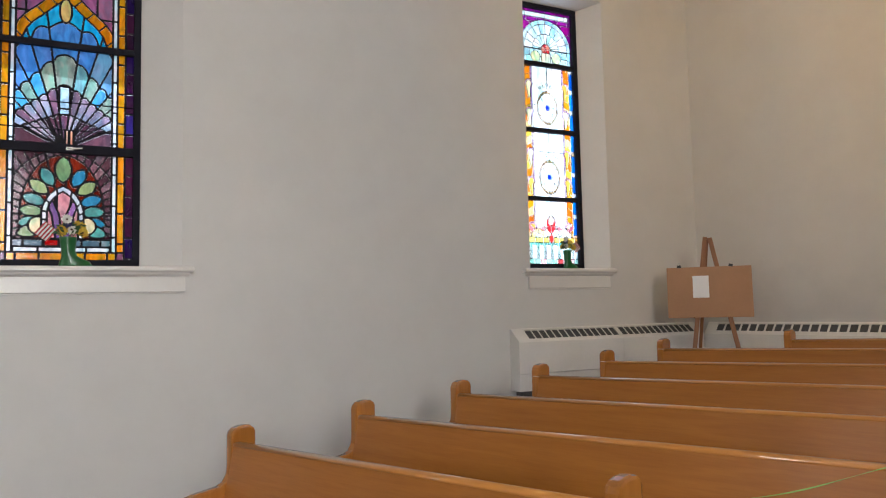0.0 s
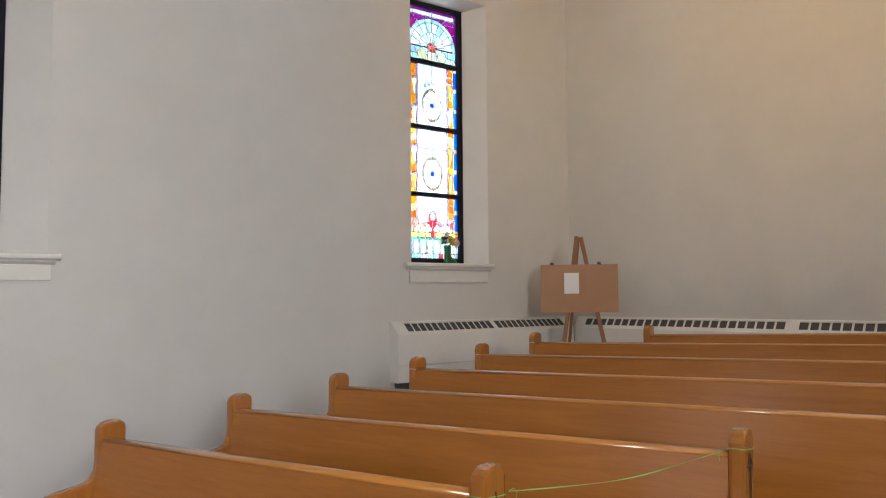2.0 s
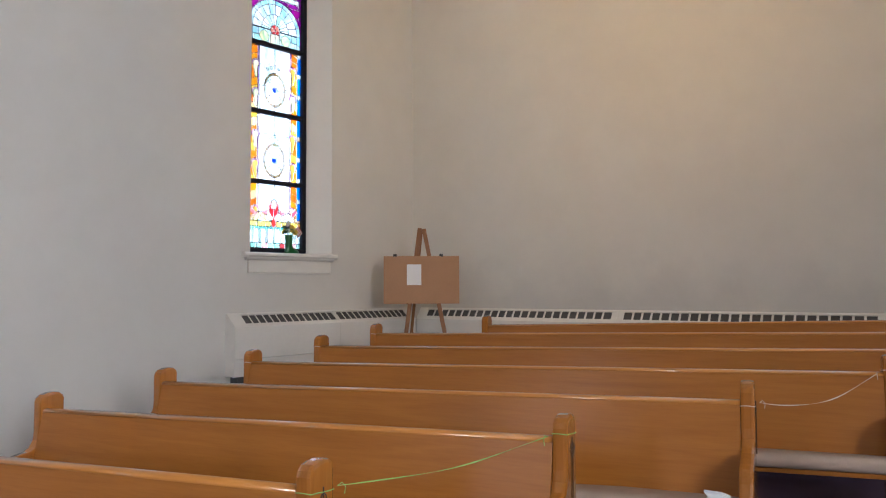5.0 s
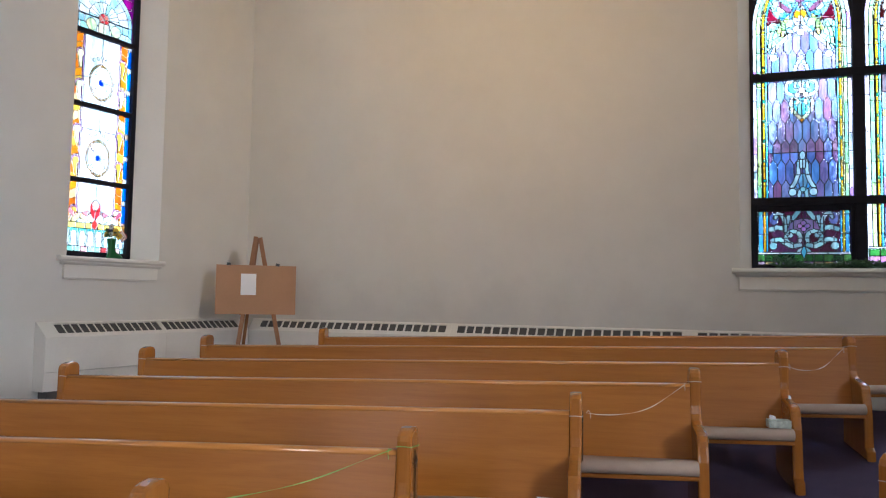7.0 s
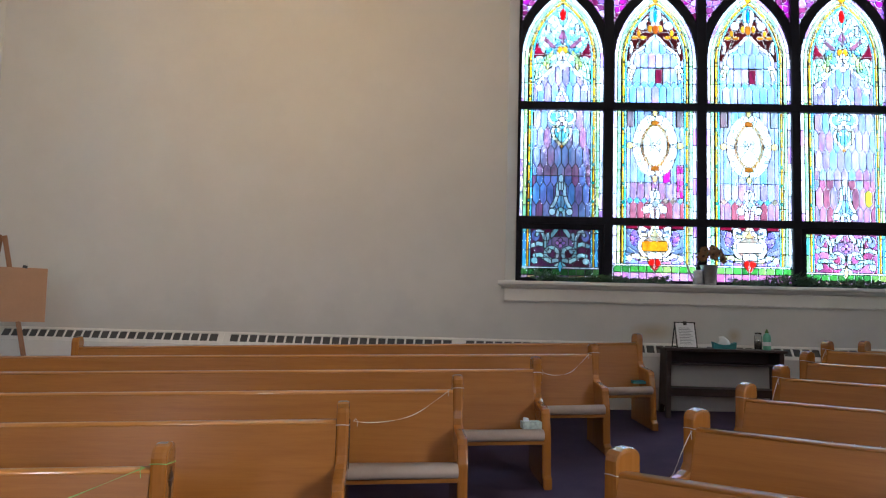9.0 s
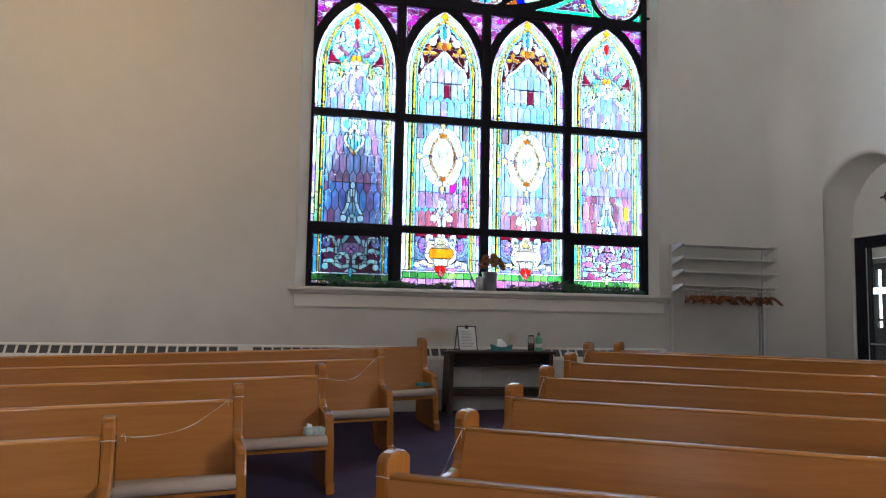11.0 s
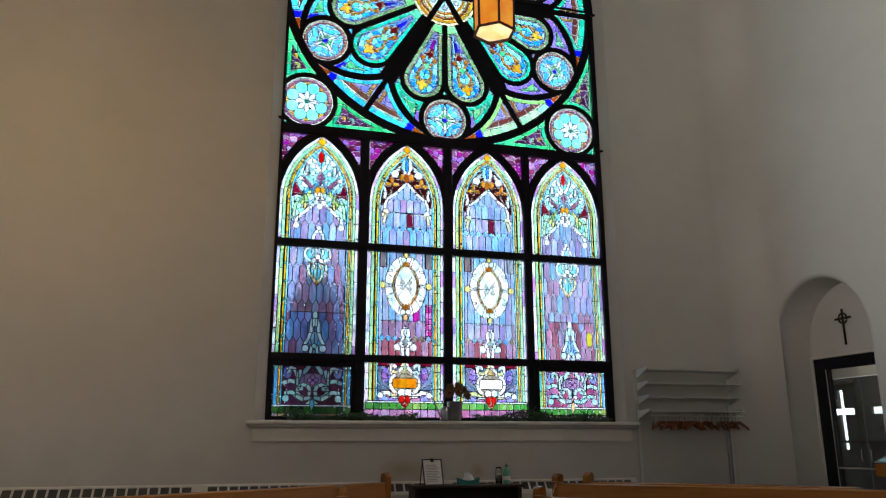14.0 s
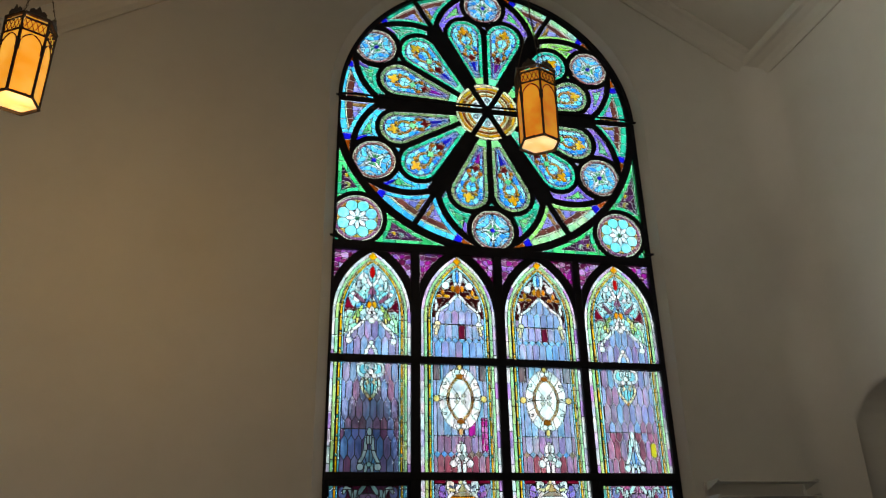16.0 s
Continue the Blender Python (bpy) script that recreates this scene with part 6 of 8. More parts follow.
side_window("window_narrow", 1.475, 2.685, 1.70, 2.60, 0.3, 1.51, 4.95, [(2.40, 0.026, 0.045), (3.27, 0.026, 0.045), (4.12, 0.026, 0.045)], narrow_pattern, 5,
            "tall narrow stained glass window of pale and amber glass in a black frame", 120)
side_window("window_wide", 6.62, 8.62, 6.985, 8.285, 0.3, 1.51, 5.15, [(2.62, 0.042, 0.05), (3.60, 0.03, 0.045), (4.6, 0.03, 0.045)], fan_pattern, 6,
            "wide stained glass window with a blue fan pattern, black frame", 160)
for zz in (2.80, 3.06):
    bm = bmesh.new()
    tube(bm, [(7.0, 0.285, zz), (8.27, 0.285, zz)], 0.006, 6)
    part("saddle_bar", bm, M_BLACK, bpy.data.objects["window_wide"])

bm = bmesh.new()
box(bm, 7.555, 7.615, 0.232, 0.252, 2.6, 2.632, 0.004)
tube(bm, [(7.6, 0.235, 2.62), (7.54, 0.228, 2.618), (7.48, 0.232, 2.626)], [0.009, 0.008, 0.006], 8)
part("window_latch", bm, M_TRIM, bpy.data.objects["window_wide"], "pale metal latch")

# plain bright sky beyond the glass
def backdrop(name, m, w, h, colour, strength):
    bm = bmesh.new()
    vs = [bm.verts.new((x, 0, z)) for x, z in ((-w / 2, -h / 2), (w / 2, -h / 2), (w / 2, h / 2), (-w / 2, h / 2))]
    bm.faces.new(vs)
    ob = mesh_object(name, bm, glow(name + "_light", colour, strength))
    ob.matrix_basis = m
    return tagged(ob, "plain bright distance beyond a window", "sky", kind="structure")


backdrop("backdrop_north", Matrix.Translation((4.2, 14.0, 6.5)), 22, 19, (0.80, 0.915, 1.0), 4.5)
backdrop("backdrop_west", SIDE_FRAME @ Matrix.Translation((-3.2, 5.0, 4.2)), 12.0, 12, (0.9, 0.95, 1.0), 3.3)
backdrop("backdrop_west_shaded", SIDE_FRAME @ Matrix.Translation((6.5, 3.2, 6.65)), 7.0, 7.0, (0.80, 0.90, 1.0), 2.6)
backdrop("backdrop_west_low", SIDE_FRAME @ Matrix.Translation((6.5, 3.2, 0.65)), 7.0, 5.0, (0.95, 0.93, 0.88), 0.62)

# a shrub outside, dark against the sky
rnd = random.Random(41)
shrub = thing("shrub", Matrix.Translation((2.25, 9.95, 0)), "dark leafy shrub growing outside the great window", "shrub")
bm = bmesh.new()
for k in range(7):
    a = rnd.uniform(0, 6.28)
    tube(bm, [(0.1 * math.cos(a), 0.1 * math.sin(a), -1.2), (0.16 * math.cos(a), 0.16 * math.sin(a), 0.8), (0.25 * math.cos(a), 0.2 * math.sin(a), 2.2 + rnd.uniform(0, 0.6))], [0.04, 0.025, 0.008], 6)
part("stems", bm, plain("shrub_bark", (0.08, 0.06, 0.045), 0.9), shrub)
# leaves thin out softly towards the outline
gen = np.random.default_rng(41)
n = 75000
zc = gen.uniform(-0.6, 3.2, n)
wide = np.where(zc < 2.3, 0.46, 0.46 * np.sqrt(np.maximum(0.03, 1 - ((zc - 2.3) / 1.0) ** 2)))
q, a = np.abs(gen.normal(0, 0.62, n)), gen.uniform(0, 2 * math.pi, n)
c = np.stack([wide * q * np.cos(a) * (1 + 0.15 * np.sin(zc * 6 + a * 3)), 0.26 * q * np.sin(a), zc + gen.normal(0, 0.16, n)], 1)
d = gen.normal(0, 1, (n, 3)) + (0, 0, 0.3)
d /= np.linalg.norm(d, axis=1)[:, None]
t = np.cross(d, gen.normal(0, 1, (n, 3)))
t /= np.linalg.norm(t, axis=1)[:, None] + 1e-9
ln = gen.uniform(0.025, 0.055, n)[:, None]
leaf = quad_mesh("foliage", np.stack([c, c + d * ln * 0.5 + t * ln * 0.3, c + d * ln, c + d * ln * 0.5 - t * ln * 0.3], 1).reshape(-1, 3))
leaf.materials.append(plain("shrub_leaf", (0.022, 0.036, 0.024), 0.6, vary=0.4, scale=20))
crown = tagged(new("foliage", leaf), "dark green leaves")
crown.parent = shrub

# ---- more materials ----
M_GREENPL = plain("green_rubber", (0.004, 0.1, 0.018), 0.3, vary=0.1)
M_LEAF = plain("dark_green_leaf", (0.03, 0.085, 0.025), 0.6, vary=0.35, scale=40)
M_STEM = plain("pale_green_stem", (0.1, 0.2, 0.04), 0.6)
M_PETAL_Y = plain("yellow_petal", (0.62, 0.40, 0.03), 0.7, vary=0.2, scale=40)
M_PETAL_W = plain("white_petal", (0.75, 0.74, 0.68), 0.7, vary=0.08, scale=40)
M_PETAL_O = plain("dry_orange_petal", (0.17, 0.075, 0.025), 0.7, vary=0.25, scale=40)
M_PETAL_B = plain("navy_petal", (0.02, 0.025, 0.10), 0.7, vary=0.2, scale=40)
M_SEED = plain("brown_flower_centre", (0.05, 0.022, 0.01), 0.9, vary=0.3, scale=80)
M_FLAG_R = plain("flag_red", (0.40, 0.03, 0.04), 0.8)
M_FLAG_W = plain("flag_white", (0.72, 0.70, 0.68), 0.8)
M_FLAG_B = plain("flag_blue", (0.03, 0.04, 0.16), 0.8)
M_STEEL = plain("galvanised_steel", (0.45, 0.47, 0.5), 0.35, 0.9, vary=0.2, scale=20)
M_TEALBOX = plain("teal_card", (0.03, 0.20, 0.20), 0.6, vary=0.2, scale=30)
M_GREYBOX = plain("grey_green_card", (0.42, 0.47, 0.42), 0.7, vary=0.3, scale=40)
M_TISSUE = plain("white_tissue", (0.8, 0.82, 0.84), 0.9, vary=0.05, bumps=0.3)
M_BOTTLE = plain("green_plastic_bottle", (0.16, 0.5, 0.34), 0.3, vary=0.12, scale=12)
M_GLASSJAR = clear_glass("jar_glass")
M_SHELF = plain("white_laminate", (0.70, 0.69, 0.66), 0.45, vary=0.04)
M_HANGER = wood("hanger_wood", (0.16, 0.05, 0.02), (0.30, 0.11, 0.04), 0.4, coat=0.1)
M_IRON = plain("dark_bronze", (0.035, 0.022, 0.014), 0.5, 0.4, vary=0.25)
M_DOOR = plain("dark_grey_door_paint", (0.075, 0.08, 0.075), 0.45, vary=0.08)
M_PLAQUE = plain("dark_plaque_bronze", (0.07, 0.045, 0.04), 0.45, 0.3, vary=0.2)
M_SCREEN = plain("black_screen", (0.006, 0.006, 0.007), 0.15, bumps=0.0)
M_RIB_W = plain("pearl_curling_ribbon", (0.62, 0.52, 0.42), 0.22, vary=0.1)
M_RIB_G = plain("green_curling_ribbon", (0.26, 0.46, 0.12), 0.25, vary=0.15)
M_CARVE = plain("burnt_carving_line", (0.05, 0.022, 0.008), 0.7)
M_CHROME = plain("brushed_steel_handle", (0.6, 0.6, 0.58), 0.25, 0.9)


def lit_pane(name, dim, bright, strength):
    """Cloudy mica or frosted glass lit from inside."""
    m, nt, bs = nodes_of(name)
    n1 = add(nt, "ShaderNodeTexNoise", Scale=5.0, Detail=4.0)
    nt.links.new(coords(nt), n1.inputs["Vector"])
    col = ramp(nt, n1.outputs[0], dim, bright, 0.35, 0.65)
    nt.links.new(col, bs.inputs["Base Color"])
    nt.links.new(col, bs.inputs["Emission Color"])
    bs.inputs["Emission Strength"].default_value = strength
    bs.inputs["Roughness"].default_value = 0.4
    return m


M_AMBER = lit_pane("amber_mica", (0.72, 0.22, 0.012), (0.96, 0.37, 0.035), 1.9)
M_AMBER_BRIGHT = lit_pane("amber_mica_bright", (0.9, 0.3, 0.02), (1.0, 0.48, 0.07), 3.4)
M_LAMP_FOOT = lit_pane("frosted_lamp_foot", (0.8, 0.42, 0.14), (1.0, 0.72, 0.4), 4.2)


# ---- wall heaters: enamelled boxes with a sloping louvred top ----
def heater(m, length, base, slots, label, group, D=0.14, pitch=0.1085, bar=0.0115):
    top = thing("wall_heater", m, label, "heater", group)
    H, LIP = 0.805, 0.655
    bm = bmesh.new()
    prof = [(-0.002, base), (-D + 0.02, base), (-D + 0.02, 0.29), (-D, 0.30), (-D, LIP), (-D + 0.012, LIP + 0.012), (-D + 0.022, LIP + 0.02), (-0.09, LIP - 0.04), (-0.02, LIP - 0.02), (-0.025, H - 0.012), (-0.018, H), (-0.002, H)]
    ring = [[bm.verts.new((x, y, z)) for y, z in prof] for x in (0, length)]
    k = len(prof)
    for i in range(k):
        bm.faces.new((ring[0][i], ring[0][(i + 1) % k], ring[1][(i + 1) % k], ring[1][i]))
    for x in (0, length):
        pr = [(-0.002, base), (-D + 0.02, base), (-D, 0.30), (-D, LIP), (-D + 0.012, LIP + 0.012), (-0.018, H), (-0.002, H)]
        bm.faces.new([bm.verts.new((x, y, z)) for y, z in (pr if x else pr[::-1])])
    part("casing", bm, M_HEATER, top)
    # one dark sheet just under the louvres paints the shade inside
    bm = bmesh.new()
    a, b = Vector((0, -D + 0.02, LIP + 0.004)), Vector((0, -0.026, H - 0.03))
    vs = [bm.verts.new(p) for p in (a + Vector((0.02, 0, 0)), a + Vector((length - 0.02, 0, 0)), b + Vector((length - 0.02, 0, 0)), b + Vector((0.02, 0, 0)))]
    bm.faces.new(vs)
    part("shade_sheet", bm, M_SLOT, top, "dark sheet painting the shade behind the louvres")
    # face strips above and below the slots, and the bars between them
    d = (Vector((0, -0.02, H)) - Vector((0, -D + 0.012, LIP + 0.012)))
    ln = d.length
    face = Matrix.Translation((0, -D + 0.012, LIP + 0.012)) @ Matrix(((1, 0, 0, 0), (0, d.y / ln, -d.z / ln, 0), (0, d.z / ln, d.y / ln, 0), (0, 0, 0, 1)))
    for y0, y1 in ((0.0, 0.035), (ln - 0.03, ln)):
        bm = bmesh.new()
        box(bm, 0, length, y0, y1, -0.004, 0.003, 0.0, face)
        part("louvre_rail", bm, M_HEATER, top)
    xs = []
    for s0, s1 in slots:
        n = max(1, round((s1 - s0) / pitch))
        p = (s1 - s0) / n
        xs += [(s0 + p * k - bar, s0 + p * k + bar) for k in range(1, n)]
    edges = [0.0] + [v for s in slots for v in s] + [length]
    xs += [(edges[k], edges[k + 1]) for k in range(0, len(edges), 2)]
    for x0, x1 in xs:
        bm = bmesh.new()
        box(bm, x0, x1, 0.035, ln - 0.03, -0.004, 0.0025, 0.0, face)
        part("louvre_bar", bm, M_HEATER, top)
    return top


GROUP_H = "heaters along the walls"
for x0, x1, slots in ((-4.70, -1.84, [(0.15, 2.79)]), (-1.838, 0.97, [(0.08, 2.72)]), (0.972, 3.77, [(0.08, 2.72)]), (3.772, 6.3, [(0.08, 2.44)])):
    heater(Matrix.Translation((x0, FAR_Y, 0)), x1 - x0, floor_z(x0, FAR_Y) - 0.02, slots, "cream enamelled wall heater with a dark louvred top", GROUP_H)
for s0, s1, slots in ((0.14, 1.485, [(0.12, 1.315)]), (1.487, 3.0, [(0.03, 1.345)])):
    heater(SIDE_FRAME @ Matrix.Translation((s0, 0, 0)), s1 - s0, 0.10, slots, "cream enamelled wall heater with a dark louvred top", GROUP_H, 0.2, 0.094, 0.0075)
bm = bmesh.new()
box(bm, 0.2, 2.93, -0.15, -0.003, -0.7, 0.098, 0.0, SIDE_FRAME)
tagged(mesh_object("baseboard_west", bm, M_SLOT), "dark plinth under the wall heater", "baseboard", kind="structure")


# ---- easel with a cardboard sheet ----
def easel():
    ex, ey = -4.08, 8.05
    base = floor_z(ex, ey)
    face = math.atan2(0.545, 0.84)
    top = thing("easel", Matrix.Translation((ex, ey, base)) @ Matrix.Rotation(face, 4, "Z"), "reddish wooden display easel standing in the room's corner", "easel")

    def leg(name, a, b, w=0.052, d=0.026):
        a, b = Vector(a), Vector(b)
        z = (b - a).normalized()
        x = Vector((0, 1, 0)).cross(z).normalized()
        y = z.cross(x)
        bm = bmesh.new()
        box(bm, -w / 2, w / 2, -d / 2, d / 2, 0, (b - a).length, 0.003, Matrix(((x.x, y.x, z.x, a.x), (x.y, y.y, z.y, a.y), (x.z, y.z, z.z, a.z), (0, 0, 0, 1))))
        part(name, bm, M_EASELWOOD, top)

    H = 1.84 - base
    leg("front_leg", (-0.28, -0.12, 0), (-0.02, 0.02, H))
    leg("front_leg", (0.42, -0.12, 0), (0.03, 0.02, H - 0.01))
    leg("rear_leg", (-0.2, 0.42, floor_z(-4.3, 8.3) - base), (0.0, 0.06, H - 0.02), 0.04)
    leg("mast", (-0.05, 0.03, 1.0 - base), (-0.035, 0.045, H - 0.04), 0.03, 0.016)
    for x in (-0.18, 0.22):
        bm = bmesh.new()
        tube(bm, [(x, 0.0, 0.90 - base), (x, -0.075, 0.885 - base)], 0.009, 8)
        part("peg", bm, M_EASELWOOD, top)
    board = thing("cardboard_sheet", Matrix.Translation((ex, ey, base)) @ Matrix.Rotation(face, 4, "Z") @ pose(0.0, -0.062, 0.885 - base, -4, 0, 0), "large brown cardboard sheet clipped to the easel", "cardboard")
    bm = bmesh.new()
    box(bm, -0.475, 0.475, -0.006, 0.0, 0, 0.60, 0.001)
    part("sheet", bm, M_CARD, board)
    note = thing("paper_notice", Matrix.Translation((ex, ey, base)) @ Matrix.Rotation(face, 4, "Z") @ pose(-0.09, -0.0695, 0.885 - base, -4, 0, 0), "white paper sheet fixed to the cardboard", "paper")
    bm = bmesh.new()
    box(bm, -0.093, 0.088, -0.002, 0.0, 0.235, 0.495)
    part("sheet", bm, M_PAPER, note)
    for x in (-0.33, 0.245):
        clip = thing("binder_clip", Matrix.Translation((ex, ey, base)) @ Matrix.Rotation(face, 4, "Z") @ pose(x, -0.088, 1.478 - base, -4, 0 if x < 0 else 12, 0), "black binder clip gripping the cardboard", "clip", "clips on the cardboard")
        bm = bmesh.new()
        prism(bm, [(-0.025, 0), (0.025, 0), (0.021, 0.03), (-0.021, 0.03)], 0.022)
        part("clip_body", bm, M_BLACKPL, clip)
        bm = bmesh.new()
        tube(bm, [(-0.012, 0.011, 0.028), (-0.014, 0.004, 0.05), (0, 0.0, 0.058), (0.014, 0.004, 0.05), (0.012, 0.011, 0.028)], 0.0022, 5)
        part("wire_handle", bm, M_STEEL, clip)


easel()


# ---- console table and what lies on it ----
TX0, TX1, TY0, TY1, TZ = 3.27, 4.56, 8.46, 8.82, 0.775
tb = floor_z(3.9, 8.5)
table = thing("console_table", Matrix.Translation(((TX0 + TX1) / 2, (TY0 + TY1) / 2, 0)), "dark wooden console table with curved ends and a low shelf", "table")
hw, hd = (TX1 - TX0) / 2, (TY1 - TY0) / 2
bm = bmesh.new()
box(bm, -hw - 0.02, hw + 0.02, -hd, hd, TZ - 0.028, TZ, 0.006)
part("tabletop", bm, M_DARKWOOD, table)
for sx in (-1, 1):
    bm = bmesh.new()
    prism(bm, [(-hd + 0.02, TZ - 0.028), (-hd + 0.045, 0.5), (-hd + 0.03, 0.25), (-hd - 0.02, tb - 0.004), (-hd + 0.05, tb - 0.004), (-hd + 0.09, 0.14), (hd - 0.09, 0.14), (hd - 0.05, tb + 0.02), (hd, tb + 0.02), (hd - 0.02, TZ - 0.028)], 0.05, 0.004)
    bmesh.ops.transform(bm, matrix=Matrix(((0, 1, 0, sx * (hw - 0.035) - 0.025), (1, 0, 0, 0), (0, 0, 1, 0), (0, 0, 0, 1))), verts=bm.verts[:])
    for v in bm.verts:
        v.co.x += sx * 0.055 * max(0.0, (0.34 - v.co.z)) ** 1.0
    part("end_panel", bm, M_DARKWOOD, table)
bm = bmesh.new()
box(bm, -hw + 0.06, hw - 0.06, hd - 0.03, hd - 0.015, TZ - 0.17, TZ - 0.028)
part("back_apron", bm, M_DARKWOOD, table)
bm = bmesh.new()
box(bm, -hw + 0.06, hw - 0.06, -hd + 0.06, hd - 0.03, TZ - 0.185, TZ - 0.165, 0.003)
part("upper_shelf", bm, M_DARKWOOD, table)
bm = bmesh.new()
box(bm, -hw + 0.06, hw - 0.06, -hd + 0.07, hd - 0.03, 0.25, 0.335, 0.004)
part("low_shelf", bm, M_DARKWOOD, table)

st = thing("clipboard_stand", pose(3.50, 8.60, TZ, 0, 0, 8), "black folding stand with a clipped white notice", "stand")
for sy, tilt in ((-1, -16), (1, 16)):
    bm = bmesh.new()
    m = Matrix.Translation((0, sy * 0.075, 0)) @ Matrix.Rotation(radians(tilt), 4, "X")
    for x0, x1, z0, z1 in ((-0.12, -0.11, 0, 0.3), (0.11, 0.12, 0, 0.3), (-0.11, 0.11, 0.29, 0.3), (-0.11, 0.11, 0.01, 0.02)):
        box(bm, x0, x1, -0.005, 0.005, z0, z1, 0, m)
    part("frame", bm, M_BLACKPL, st)
bm = bmesh.new()
m = Matrix.Translation((0, -0.075, 0)) @ Matrix.Rotation(radians(-16), 4, "X")
box(bm, -0.105, 0.105, -0.008, -0.0055, 0.012, 0.285, 0, m)
part("notice_sheet", bm, M_PAPER, st, "white printed notice")
bm = bmesh.new()
for k in range(11):
    z = 0.225 - k * 0.018
    w = 0.07 + 0.02 * ((k * 7) % 3) / 2
    box(bm, -0.08, -0.08 + w * 1.75, -0.0095, -0.0085, z, z + 0.005, 0, m)
part("print_lines", bm, M_INK, st, "lines of small grey print")
bm = bmesh.new()
box(bm, -0.02, 0.02, -0.014, 0.004, 0.262, 0.305, 0.003, m)
part("clip", bm, M_BLACKPL, st)

tis = thing("tissue_box", pose(3.95, 8.60, TZ, 0, 0, -4), "open teal tissue box with a white tissue pulled up", "tissue box")
bm = bmesh.new()
prism(bm, [(-0.115, 0), (0.115, 0), (0.125, 0.075), (0.06, 0.05), (0.0, 0.042), (-0.06, 0.05), (-0.125, 0.075)], 0.12)
part("carton", bm, M_TEALBOX, tis)
bm = bmesh.new()
rnd = random.Random(3)
ring = []
for k in range(14):
    a = 2 * math.pi * k / 14
    ring.append((0.075 * math.cos(a) * rnd.uniform(0.8, 1.1), 0.06 + 0.04 * math.sin(a) * rnd.uniform(0.8, 1.1)))
low = [bm.verts.new((x, y, 0.045)) for x, y in ring]
mid = [bm.verts.new((x * 0.75 + rnd.uniform(-0.012, 0.012), 0.06 + (y - 0.06) * 0.7, 0.085 + rnd.uniform(-0.015, 0.012))) for x, y in ring]
up = [bm.verts.new((x * 0.25 - 0.03 + rnd.uniform(-0.015, 0.015), 0.06 + (y - 0.06) * 0.3, 0.125 + rnd.uniform(-0.018, 0.015))) for x, y in ring]
for a, b in ((low, mid), (mid, up)):
    for k in range(14):
        bm.faces.new((a[k], a[(k + 1) % 14], b[(k + 1) % 14], b[k]))
bm.faces.new(up)
part("tissue", bm, M_TISSUE, tis, "crumpled white tissue", smooth=True)

jar = thing("glass_jar", Matrix.Translation((4.31, 8.60, TZ)), "clear glass jar standing on the dark table", "jar")
bm = bmesh.new()
lathe(bm, [(0.036, 0), (0.04, 0.006), (0.04, 0.15), (0.034, 0.165), (0.034, 0.185), (0.037, 0.187), (0.034, 0.19), (0.031, 0.165), (0.036, 0.148), (0.036, 0.01)], 20)
part("jar_body", bm, M_GLASSJAR, jar, smooth=True)
bot = thing("spray_bottle", Matrix.Translation((4.41, 8.61, TZ)), "green plastic cleaner bottle with a pale cap", "bottle")
bm = bmesh.new()
lathe(bm, [(0.04, 0), (0.043, 0.006), (0.043, 0.14), (0.036, 0.165), (0.02, 0.18), (0.018, 0.19)], 20)
part("bottle_body", bm, M_BOTTLE, bot, smooth=True)
bm = bmesh.new()
lathe(bm, [(0.0435, 0.045), (0.0438, 0.05), (0.0438, 0.085), (0.0435, 0.09)], 20)
part("paper_band", bm, M_PAPER, bot, "pale paper band")
bm = bmesh.new()
lathe(bm, [(0.019, 0.19), (0.019, 0.205), (0.012, 0.21), (0.01, 0.225), (0.004, 0.23)], 14)
part("cap", bm, M_STEM, bot, "pale green cap")


# ---- flowers ----
def flower(bm, c, normal, r, n, rnd):
    """A ring of petals round the point c."""
    nz = Vector(normal).normalized()
    ax = nz.orthogonal().normalized()
    ay = nz.cross(ax)
    for k in range(n):
        a = 2 * math.pi * k / n + rnd.uniform(-0.1, 0.1)
        d = ax * math.cos(a) + ay * math.sin(a)
        t = ax * -math.sin(a) + ay * math.cos(a)
        c = Vector(c)
        p = [c + d * r * 0.2 - t * r * 0.1, c + d * r * 0.65 - t * r * 0.22 + nz * r * 0.12, c + d * r * 1.0 + nz * r * rnd.uniform(-0.05, 0.25), c + d * r * 0.65 + t * r * 0.22 + nz * r * 0.12, c + d * r * 0.2 + t * r * 0.1]
        bm.faces.new([bm.verts.new(q) for q in p])


